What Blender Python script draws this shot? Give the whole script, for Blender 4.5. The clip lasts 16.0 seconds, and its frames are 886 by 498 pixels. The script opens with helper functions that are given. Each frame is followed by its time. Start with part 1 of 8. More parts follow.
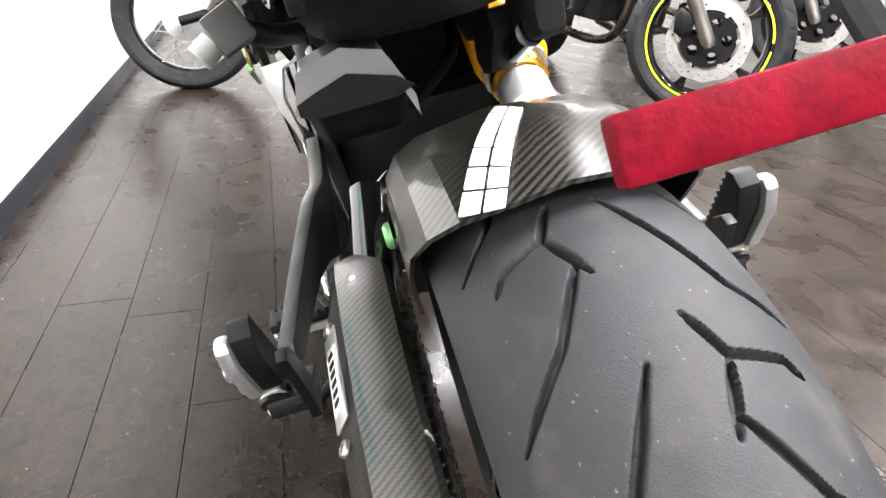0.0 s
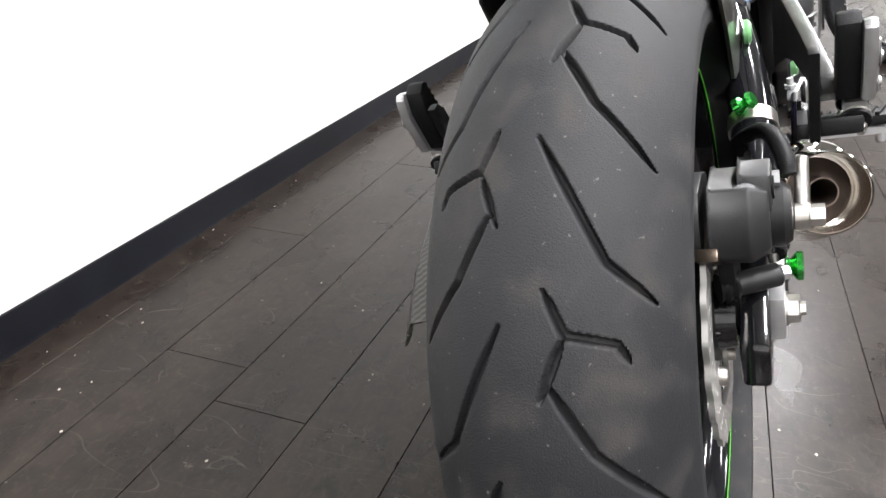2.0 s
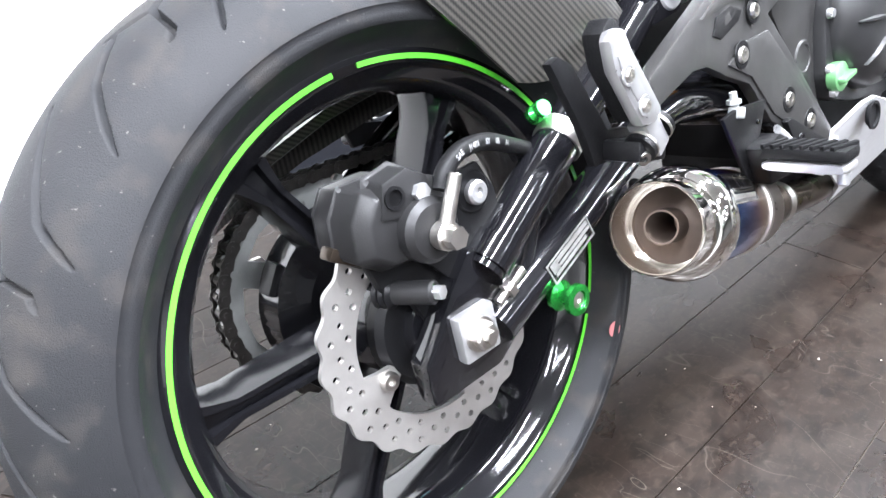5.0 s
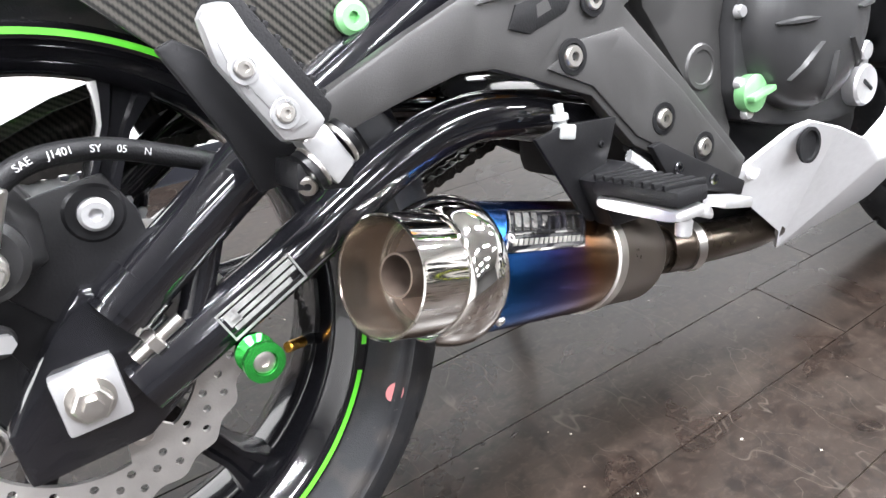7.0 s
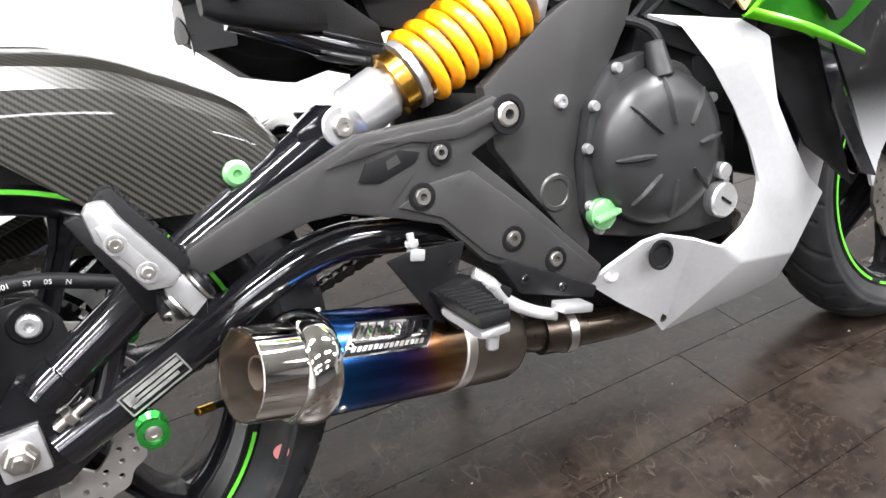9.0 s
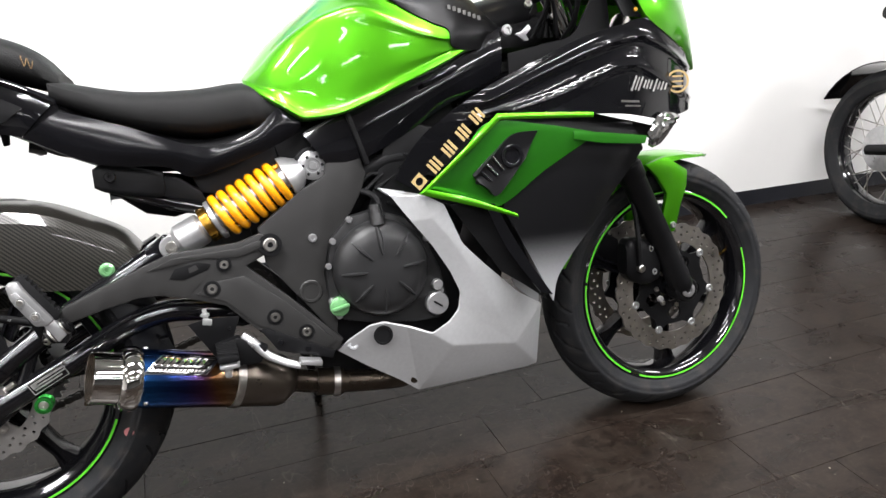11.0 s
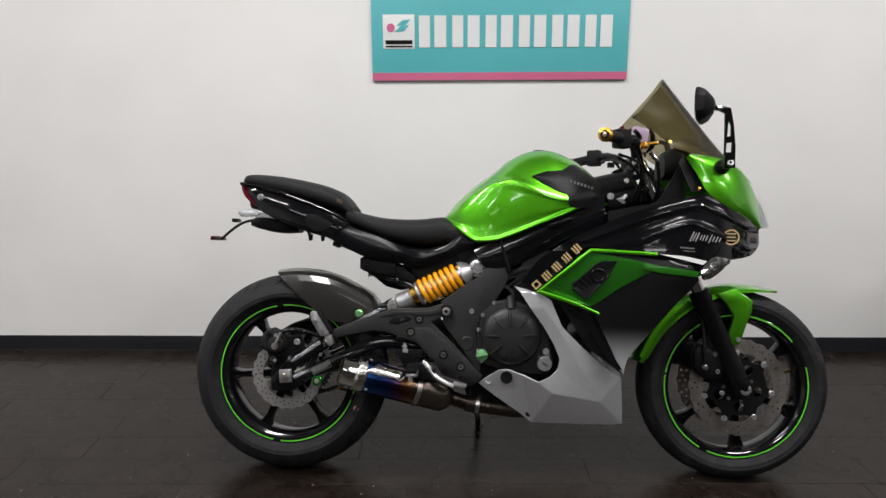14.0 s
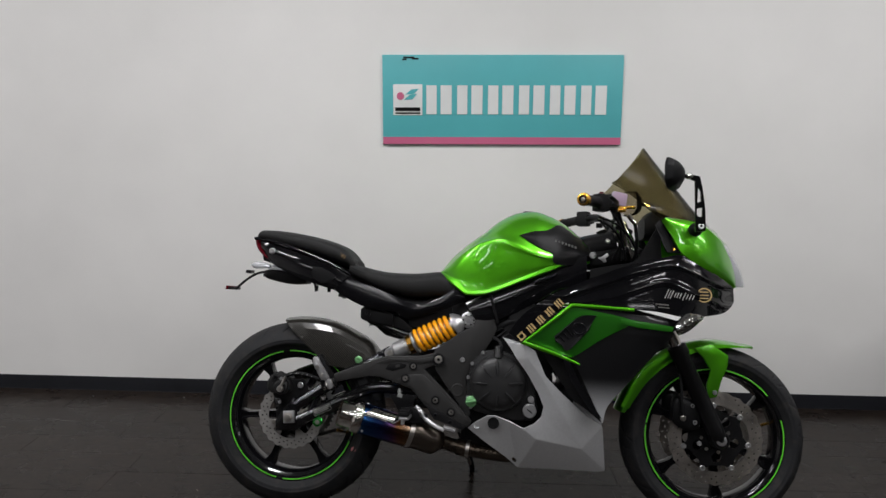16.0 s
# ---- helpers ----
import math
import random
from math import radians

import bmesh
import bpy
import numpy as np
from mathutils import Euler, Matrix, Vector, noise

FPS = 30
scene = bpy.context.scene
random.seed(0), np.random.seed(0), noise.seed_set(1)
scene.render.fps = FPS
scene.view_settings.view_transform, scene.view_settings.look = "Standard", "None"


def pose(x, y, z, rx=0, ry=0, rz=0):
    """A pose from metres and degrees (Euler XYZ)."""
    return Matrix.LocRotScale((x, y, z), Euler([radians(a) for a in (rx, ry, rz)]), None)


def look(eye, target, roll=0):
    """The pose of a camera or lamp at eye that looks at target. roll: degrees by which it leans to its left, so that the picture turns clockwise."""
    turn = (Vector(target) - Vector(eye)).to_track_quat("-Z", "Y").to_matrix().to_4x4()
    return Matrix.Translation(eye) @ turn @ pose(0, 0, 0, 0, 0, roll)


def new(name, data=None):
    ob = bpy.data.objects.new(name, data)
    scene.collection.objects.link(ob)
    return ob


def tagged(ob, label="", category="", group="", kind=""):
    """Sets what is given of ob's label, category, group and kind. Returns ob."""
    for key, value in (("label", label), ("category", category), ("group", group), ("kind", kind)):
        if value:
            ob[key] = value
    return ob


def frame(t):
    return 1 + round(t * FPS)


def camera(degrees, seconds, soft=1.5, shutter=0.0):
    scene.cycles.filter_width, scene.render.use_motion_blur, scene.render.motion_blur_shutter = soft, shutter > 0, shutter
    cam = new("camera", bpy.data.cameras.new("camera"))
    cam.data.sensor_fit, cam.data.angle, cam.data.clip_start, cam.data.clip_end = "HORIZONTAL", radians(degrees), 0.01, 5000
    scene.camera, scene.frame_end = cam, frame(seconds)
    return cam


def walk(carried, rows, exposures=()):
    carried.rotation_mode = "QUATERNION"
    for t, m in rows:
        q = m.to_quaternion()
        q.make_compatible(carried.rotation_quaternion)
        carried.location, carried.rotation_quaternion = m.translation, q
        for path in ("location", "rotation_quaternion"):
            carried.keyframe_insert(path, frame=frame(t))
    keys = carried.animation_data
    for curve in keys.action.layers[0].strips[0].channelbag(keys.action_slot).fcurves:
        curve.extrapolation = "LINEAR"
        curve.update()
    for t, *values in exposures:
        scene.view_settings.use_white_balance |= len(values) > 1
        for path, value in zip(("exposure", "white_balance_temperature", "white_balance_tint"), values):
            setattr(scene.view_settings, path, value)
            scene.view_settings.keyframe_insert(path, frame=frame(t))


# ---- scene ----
cam = camera(64.2, 16.0)
PATH = [
    (0, (-0.339, 0.205, 0.741), (1.416, -0.205, -0.126), -0.1),
    (0.5, (-0.391, 0.12, 0.729), (1.407, 0.003, -0.139), -0.2),
    (1, (-0.434, 0.079, 0.702), (1.359, 0.205, -0.175), -0.2),
    (1.5, (-0.505, 0.03, 0.671), (1.24, 0.447, -0.212), -0.0),
    (2, (-0.566, -0.034, 0.644), (1.114, 0.577, -0.253), -0.2),
    (2.5, (-0.58, -0.107, 0.607), (1.003, 0.701, -0.311), -0.5),
    (3, (-0.579, -0.158, 0.569), (0.872, 0.843, -0.376), -0.7),
    (3.5, (-0.555, -0.198, 0.563), (0.816, 0.886, -0.41), -0.7),
    (4, (-0.506, -0.24, 0.588), (0.812, 0.889, -0.406), -0.8),
    (4.5, (-0.427, -0.326, 0.621), (0.852, 0.848, -0.372), -0.6),
    (5, (-0.326, -0.432, 0.666), (0.886, 0.813, -0.324), -0.7),
    (5.2, (-0.271, -0.451, 0.672), (0.919, 0.812, -0.322), -0.6),
    (7.3, (0.0, -0.515, 0.609), (1.015, 0.894, -0.384), 0.1),
    (7.5, (0.01, -0.514, 0.603), (1.011, 0.905, -0.39), 0.0),
    (8, (0.022, -0.523, 0.611), (1.001, 0.916, -0.375), -0.0),
    (8.5, (0.031, -0.57, 0.678), (0.982, 0.889, -0.305), 0.1),
    (9, (0.08, -0.679, 0.773), (0.999, 0.807, -0.201), 0.2),
    (9.5, (0.182, -0.804, 0.853), (1.086, 0.702, -0.103), 0.2),
    (9.7, (0.229, -0.854, 0.881), (1.123, 0.666, -0.064), 0.2),
    (11.8, (0.337, -1.601, 1.075), (0.839, 0.23, 0.447), 0.4),
    (12, (0.329, -1.663, 1.09), (0.763, 0.194, 0.487), 0.4),
    (12.5, (0.368, -1.815, 1.13), (0.651, 0.08, 0.558), 0.5),
    (13, (0.405, -1.937, 1.181), (0.536, -0.019, 0.631), 0.4),
    (13.5, (0.392, -2.056, 1.216), (0.47, -0.124, 0.703), 0.7),
    (14, (0.457, -2.163, 1.234), (0.49, -0.22, 0.762), 0.5),
    (14.5, (0.539, -2.272, 1.273), (0.538, -0.321, 0.836), 0.5),
    (15, (0.565, -2.329, 1.278), (0.544, -0.365, 0.899), 0.8),
    (15.5, (0.557, -2.34, 1.269), (0.529, -0.369, 0.931), 1.1),
    (16, (0.562, -2.341, 1.28), (0.517, -0.368, 0.951), 1.0),
]
EXPOSURES = [(0.0, 2.68, 6500, 10), (1.0, 2.1, 6500, 10), (2.0, 1.62, 6450, 10), (2.5, 1.57, 6450, 10), (3.0, 1.65, 6450, 10), (4.0, 2.05, 6250, 10), (5.2, 2.75, 5950, 10), (7.3, 2.6, 6300, 10), (8.5, 2.42, 6450, 10), (9.0, 2.1, 6400, 10), (9.7, 1.72, 6350, 10), (12.0, 0.52, 6550, 10), (14.5, -0.31, 6550, 10), (16.0, -0.55, 6450, 10)]
walk(cam, [(t, look(eye, target, roll)) for t, eye, target, roll in PATH], EXPOSURES)

# ---- world and light: a closed shop room lit by ceiling tubes, some added as fill ----
world = bpy.data.worlds.new("sky")
scene.world = world
world.use_nodes = True
wn = world.node_tree.nodes
sky = wn.new("ShaderNodeTexSky")
sky.sky_type, sky.sun_disc = "NISHITA", False
sky.sun_elevation, sky.sun_rotation = radians(40), radians(150)
wn["Background"].inputs["Strength"].default_value = 0.10
world.node_tree.links.new(sky.outputs["Color"], wn["Background"].inputs["Color"])

ROOM = dict(x0=-5.0, x1=6.6, y0=-8.0, y1=0.925, h=3.0)


def area_lamp(name, eye, target, sx, sy, watts, colour):
    data = bpy.data.lights.new(name, "AREA")
    data.shape, data.size, data.size_y, data.energy, data.color = "RECTANGLE", sx, sy, watts, colour
    ob = new(name, data)
    ob.matrix_world = look(eye, target)
    return ob


# Back rows are added as fill; the pair at 4.6 adds floor sheen.
TUBES = [(lx, ly, watts) for lx in (-2.6, -0.2, 2.2) for ly, watts in ((-0.60, 50), (-2.2, 25), (-3.9, 14), (-5.6, 8))] + [(4.6, -2.9, 36), (4.6, -0.9, 30)]
for lx, ly, watts in TUBES:
    area_lamp("tube_light", (lx, ly, 2.86), (lx, ly, 0), 1.2, 0.12, watts, (1.0, 0.985, 0.995))

# ---- materials ----
def nodes_of(name):
    m = bpy.data.materials.new(name)
    m.use_nodes = True
    return m, m.node_tree.nodes, m.node_tree.links, m.node_tree.nodes["Principled BSDF"]


def paint(name, colour, rough=0.5, metal=0.0, coat=0.0, vary=0.15, scale=30.0, bump=0.0, bump_scale=200.0, dust=0.0, rough_vary=0.15, spec=0.5):
    """A surface with colour and gloss that vary at two scales, a fine relief and a little dust."""
    m, n, l, b = nodes_of(name)
    tc = n.new("ShaderNodeTexCoord")
    n1 = n.new("ShaderNodeTexNoise")
    n1.inputs["Scale"].default_value, n1.inputs["Detail"].default_value = scale, 6
    n2 = n.new("ShaderNodeTexNoise")
    n2.inputs["Scale"].default_value, n2.inputs["Detail"].default_value = scale * 0.17, 3
    l.new(tc.outputs["Object"], n1.inputs["Vector"]), l.new(tc.outputs["Object"], n2.inputs["Vector"])
    add = n.new("ShaderNodeMath")
    add.operation = "MULTIPLY_ADD"
    add.inputs[1].default_value = 0.55
    l.new(n1.outputs["Fac"], add.inputs[0]), l.new(n2.outputs["Fac"], add.inputs[2])
    ramp = n.new("ShaderNodeValToRGB")
    lo = [c * (1 - vary) for c in colour]
    hi = [min(1, c * (1 + vary) + dust) for c in colour]
    ramp.color_ramp.elements[0].position, ramp.color_ramp.elements[1].position = 0.45, 1.05
    ramp.color_ramp.elements[0].color, ramp.color_ramp.elements[1].color = (*lo, 1), (*hi, 1)
    l.new(add.outputs[0], ramp.inputs["Fac"]), l.new(ramp.outputs["Color"], b.inputs["Base Color"])
    mr = n.new("ShaderNodeMapRange")
    mr.inputs["From Min"].default_value, mr.inputs["From Max"].default_value = 0.5, 1.0
    mr.inputs["To Min"].default_value, mr.inputs["To Max"].default_value = max(0.02, rough - rough * rough_vary), min(1, rough + rough * rough_vary)
    l.new(add.outputs[0], mr.inputs["Value"]), l.new(mr.outputs["Result"], b.inputs["Roughness"])
    b.inputs["Metallic"].default_value, b.inputs["Coat Weight"].default_value, b.inputs["Coat Roughness"].default_value = metal, coat, 0.04
    b.inputs["Specular IOR Level"].default_value = spec
    if bump:
        n3 = n.new("ShaderNodeTexNoise")
        n3.inputs["Scale"].default_value, n3.inputs["Detail"].default_value = bump_scale, 4
        l.new(tc.outputs["Object"], n3.inputs["Vector"])
        bp = n.new("ShaderNodeBump")
        bp.inputs["Strength"].default_value, bp.inputs["Distance"].default_value = bump, 0.002
        l.new(n3.outputs["Fac"], bp.inputs["Height"]), l.new(bp.outputs["Normal"], b.inputs["Normal"])
    return m


def carbon_weave(name, axis_a, pitch=0.0040):
    """Twill-woven carbon cloth under clear lacquer."""
    m, n, l, b = nodes_of(name)
    tc = n.new("ShaderNodeTexCoord")
    sep = n.new("ShaderNodeSeparateXYZ")
    l.new(tc.outputs["Object"], sep.inputs[0])
    cross = n.new("ShaderNodeMath")
    l.new(sep.outputs["Y"], cross.inputs[0]), l.new(sep.outputs["Z"], cross.inputs[1])

    def band(ca, cb, step):
        s = n.new("ShaderNodeMath")
        s.operation = "MULTIPLY_ADD"
        s.inputs[1].default_value = cb
        l.new(cross.outputs[0], s.inputs[0])
        p = n.new("ShaderNodeMath")
        p.operation = "MULTIPLY"
        p.inputs[1].default_value = ca
        l.new(sep.outputs[axis_a], p.inputs[0]), l.new(p.outputs[0], s.inputs[2])
        d = n.new("ShaderNodeMath")
        d.operation = "DIVIDE"
        d.inputs[1].default_value = step
        l.new(s.outputs[0], d.inputs[0])
        f = n.new("ShaderNodeMath")
        f.operation = "PINGPONG"
        f.inputs[1].default_value = 1.0
        l.new(d.outputs[0], f.inputs[0])
        return f
    diag = band(1.0, 1.0, pitch)
    fine = band(1.0, -0.15, pitch * 0.33)
    mix = n.new("ShaderNodeMath")
    mix.operation = "MULTIPLY_ADD"
    mix.inputs[1].default_value = 0.35
    l.new(fine.outputs[0], mix.inputs[0]), l.new(diag.outputs[0], mix.inputs[2])
    ramp = n.new("ShaderNodeValToRGB")
    ramp.color_ramp.elements[0].position, ramp.color_ramp.elements[1].position = 0.35, 0.95
    ramp.color_ramp.elements[0].color, ramp.color_ramp.elements[1].color = (0.0035, 0.0034, 0.0031, 1), (0.038, 0.0355, 0.0305, 1)
    l.new(mix.outputs[0], ramp.inputs["Fac"]), l.new(ramp.outputs["Color"], b.inputs["Base Color"])
    b.inputs["Roughness"].default_value, b.inputs["Metallic"].default_value = 0.34, 0.2
    b.inputs["Specular IOR Level"].default_value = 0.3
    b.inputs["Coat Weight"].default_value, b.inputs["Coat Roughness"].default_value = 0.45, 0.03
    return m


def heat_tint(name):
    """Titanium sleeve, blued towards the tip, bronze and bare towards the engine."""
    m, n, l, b = nodes_of(name)
    tc = n.new("ShaderNodeTexCoord")
    sep = n.new("ShaderNodeSeparateXYZ")
    l.new(tc.outputs["Object"], sep.inputs[0])
    ns = n.new("ShaderNodeTexNoise")
    ns.inputs["Scale"].default_value = 14
    l.new(tc.outputs["Object"], ns.inputs["Vector"])
    ad = n.new("ShaderNodeMath")
    ad.operation = "MULTIPLY_ADD"
    ad.inputs[1].default_value = 0.03
    l.new(ns.outputs["Fac"], ad.inputs[0]), l.new(sep.outputs["X"], ad.inputs[2])
    mr = n.new("ShaderNodeMapRange")
    mr.inputs["From Min"].default_value, mr.inputs["From Max"].default_value = 0.22, 0.44
    l.new(ad.outputs[0], mr.inputs["Value"])
    ramp = n.new("ShaderNodeValToRGB")
    e = ramp.color_ramp.elements
    e[0].position, e[0].color = 0.0, (0.03, 0.26, 0.55, 1)
    e[1].position, e[1].color = 1.0, (0.20, 0.17, 0.13, 1)
    for p, c in ((0.22, (0.02, 0.12, 0.36)), (0.38, (0.018, 0.06, 0.21)), (0.55, (0.03, 0.035, 0.15)), (0.70, (0.09, 0.035, 0.09)), (0.80, (0.20, 0.09, 0.03))):
        k = e.new(p)
        k.color = (*c, 1)
    l.new(mr.outputs["Result"], ramp.inputs["Fac"]), l.new(ramp.outputs["Color"], b.inputs["Base Color"])
    b.inputs["Metallic"].default_value, b.inputs["Roughness"].default_value = 1.0, 0.2
    return m


def floor_wood():
    """Dark laminate plank under worn gloss lacquer: faint grain, brown mottling and fine curved scratches that cross the boards."""
    m, n, l, b = nodes_of("dark_laminate")
    oi, geo = n.new("ShaderNodeObjectInfo"), n.new("ShaderNodeNewGeometry")

    def placed(stretch=(1, 1, 1), turn_z=0.0):
        mp = n.new("ShaderNodeMapping")
        mp.inputs["Scale"].default_value, mp.inputs["Rotation"].default_value = stretch, (0, 0, turn_z)
        l.new(geo.outputs["Position"], mp.inputs["Vector"])
        return mp.outputs["Vector"]

    def ranged(value, lo, hi):
        r = n.new("ShaderNodeMapRange")
        r.inputs["From Min"].default_value, r.inputs["From Max"].default_value = lo, hi
        l.new(value, r.inputs["Value"])
        return r.outputs["Result"]

    def noise(scale, detail, lo, hi, stretch=(1, 1, 1), turn_z=0.0, twist=0.0):
        t = n.new("ShaderNodeTexNoise")
        t.inputs["Scale"].default_value, t.inputs["Detail"].default_value, t.inputs["Distortion"].default_value = scale, detail, twist
        l.new(placed(stretch, turn_z), t.inputs["Vector"])
        return ranged(t.outputs["Fac"], lo, hi)

    def times(a, b2):
        k = n.new("ShaderNodeMath")
        k.operation = "MULTIPLY"
        l.new(a, k.inputs[0])
        if isinstance(b2, float):
            k.inputs[1].default_value = b2
        else:
            l.new(b2, k.inputs[1])
        return k.outputs[0]

    def scratch(scale, turn_z, wide, where):
        """Thin wandering lines where a broad noise crosses its middle value, kept only in patches."""
        t = n.new("ShaderNodeTexNoise")
        t.inputs["Scale"].default_value, t.inputs["Detail"].default_value, t.inputs["Roughness"].default_value = scale, 1.5, 0.35
        l.new(placed((1, 0.35, 1), turn_z), t.inputs["Vector"])
        d = n.new("ShaderNodeMath")
        d.operation = "SUBTRACT"
        d.inputs[1].default_value = 0.5
        a = n.new("ShaderNodeMath")
        a.operation = "ABSOLUTE"
        l.new(t.outputs["Fac"], d.inputs[0]), l.new(d.outputs[0], a.inputs[0])
        return times(ranged(a.outputs[0], wide, 0.0), noise(where, 4, 0.52, 0.66, (1, 1, 1), turn_z + 1.0))

    def mixed(fac, a, colour, amount=1.0):
        x = n.new("ShaderNodeMix")
        x.data_type = "RGBA"
        x.inputs["B"].default_value = (*colour, 1)
        l.new(times(fac, amount), x.inputs["Factor"])
        if isinstance(a, tuple):
            x.inputs["A"].default_value = (*a, 1)
        else:
            l.new(a, x.inputs["A"])
        return x.outputs["Result"]
    grain = noise(5, 8, 0.3, 0.8, (1.2, 16, 1), 0, 0.4)
    c = mixed(grain, (0.0080, 0.0052, 0.0040), (0.0150, 0.0102, 0.0079))
    hsv = n.new("ShaderNodeHueSaturation")
    vr = n.new("ShaderNodeMapRange")
    vr.inputs["To Min"].default_value, vr.inputs["To Max"].default_value = 0.8, 1.25
    l.new(oi.outputs["Random"], vr.inputs["Value"]), l.new(vr.outputs["Result"], hsv.inputs["Value"]), l.new(c, hsv.inputs["Color"])
    cloud = noise(7, 10, 0.42, 0.74, (1, 1.4, 1), 0.3, 0.5)
    c = mixed(cloud, hsv.outputs["Color"], (0.027, 0.0205, 0.0158), 0.6)
    c = mixed(noise(26, 8, 0.48, 0.66, (1, 1.3, 1), 0.9, 0.6), c, (0.0045, 0.0032, 0.0026), 0.7)
    c = mixed(noise(75, 6, 0.52, 0.70, (1, 1.6, 1), 2.0, 0.8), c, (0.040, 0.030, 0.023), 0.35)
    for scale, ang, wide, where in ((7, 0.6, 0.0022, 5), (9, 2.1, 0.0020, 7), (6, 1.2, 0.0018, 6), (13, 0.1, 0.0022, 9), (16, 2.7, 0.0026, 8), (21, 1.7, 0.0034, 4), (28, 0.4, 0.0040, 5), (24, 2.4, 0.0034, 3)):
        c = mixed(scratch(scale, ang, wide, where), c, (0.11, 0.094, 0.076), 0.42)
    c = mixed(noise(60, 2, 0.74, 0.78), c, (0.15, 0.13, 0.11), 0.5)
    l.new(c, b.inputs["Base Color"])
    mr = n.new("ShaderNodeMapRange")
    mr.inputs["To Min"].default_value, mr.inputs["To Max"].default_value = 0.27, 0.36
    l.new(cloud, mr.inputs["Value"]), l.new(mr.outputs["Result"], b.inputs["Roughness"])
    bp = n.new("ShaderNodeBump")
    bp.inputs["Strength"].default_value, bp.inputs["Distance"].default_value = 0.05, 0.002
    l.new(grain, bp.inputs["Height"]), l.new(bp.outputs["Normal"], b.inputs["Normal"])
    b.inputs["Specular IOR Level"].default_value = 0.22
    return m


def tyre_rubber():
    """Blue-grey worn tread rubber with brownish dust in patches and pale grit specks."""
    m, n, l, b = nodes_of("tyre_rubber")
    tc = n.new("ShaderNodeTexCoord")

    def noise(scale, detail, lo, hi):
        t = n.new("ShaderNodeTexNoise")
        t.inputs["Scale"].default_value, t.inputs["Detail"].default_value = scale, detail
        l.new(tc.outputs["Object"], t.inputs["Vector"])
        r = n.new("ShaderNodeMapRange")
        r.inputs["From Min"].default_value, r.inputs["From Max"].default_value = lo, hi
        l.new(t.outputs["Fac"], r.inputs["Value"])
        return t, r

    def mixed(fac, a, colour):
        x = n.new("ShaderNodeMix")
        x.data_type = "RGBA"
        x.inputs["B"].default_value = (*colour, 1)
        l.new(fac, x.inputs["Factor"])
        if isinstance(a, tuple):
            x.inputs["A"].default_value = (*a, 1)
        else:
            l.new(a, x.inputs["A"])
        return x.outputs["Result"]
    broad = noise(14, 5, 0.45, 0.8)[1]
    patch = noise(30, 8, 0.52, 0.74)[1]
    speck = noise(240, 2, 0.715, 0.76)[1]
    c = mixed(broad.outputs["Result"], (0.0088, 0.0092, 0.0106), (0.0142, 0.0146, 0.0162))
    c = mixed(patch.outputs["Result"], c, (0.029, 0.0265, 0.0245))
    c = mixed(speck.outputs["Result"], c, (0.075, 0.072, 0.068))
    l.new(c, b.inputs["Base Color"])
    rg = n.new("ShaderNodeMapRange")
    rg.inputs["To Min"].default_value, rg.inputs["To Max"].default_value = 0.66, 0.82
    l.new(patch.outputs["Result"], rg.inputs["Value"]), l.new(rg.outputs["Result"], b.inputs["Roughness"])
    b.inputs["Specular IOR Level"].default_value = 0.30
    fine = noise(900, 4, 0, 1)[0]
    bp = n.new("ShaderNodeBump")
    bp.inputs["Strength"].default_value, bp.inputs["Distance"].default_value = 0.25, 0.002
    l.new(fine.outputs["Fac"], bp.inputs["Height"]), l.new(bp.outputs["Normal"], b.inputs["Normal"])
    return m


def tinted_screen():
    m, n, l, b = nodes_of("smoked_acrylic")
    tr = n.new("ShaderNodeBsdfTransparent")
    tr.inputs["Color"].default_value = (0.60, 0.57, 0.46, 1)
    gl = n.new("ShaderNodeBsdfGlossy")
    gl.inputs["Roughness"].default_value = 0.14
    fr = n.new("ShaderNodeFresnel")
    fr.inputs["IOR"].default_value = 1.12
    mx = n.new("ShaderNodeMixShader")
    l.new(fr.outputs[0], mx.inputs[0]), l.new(tr.outputs[0], mx.inputs[1]), l.new(gl.outputs[0], mx.inputs[2])
    l.new(mx.outputs[0], n["Material Output"].inputs["Surface"])
    return m


def clear_lens(name, colour, rough=0.05):
    m, n, l, b = nodes_of(name)
    b.inputs["Base Color"].default_value, b.inputs["Roughness"].default_value = (*colour, 1), rough
    b.inputs["Transmission Weight"].default_value = 0.6
    b.inputs["Coat Weight"].default_value = 1.0
    return m


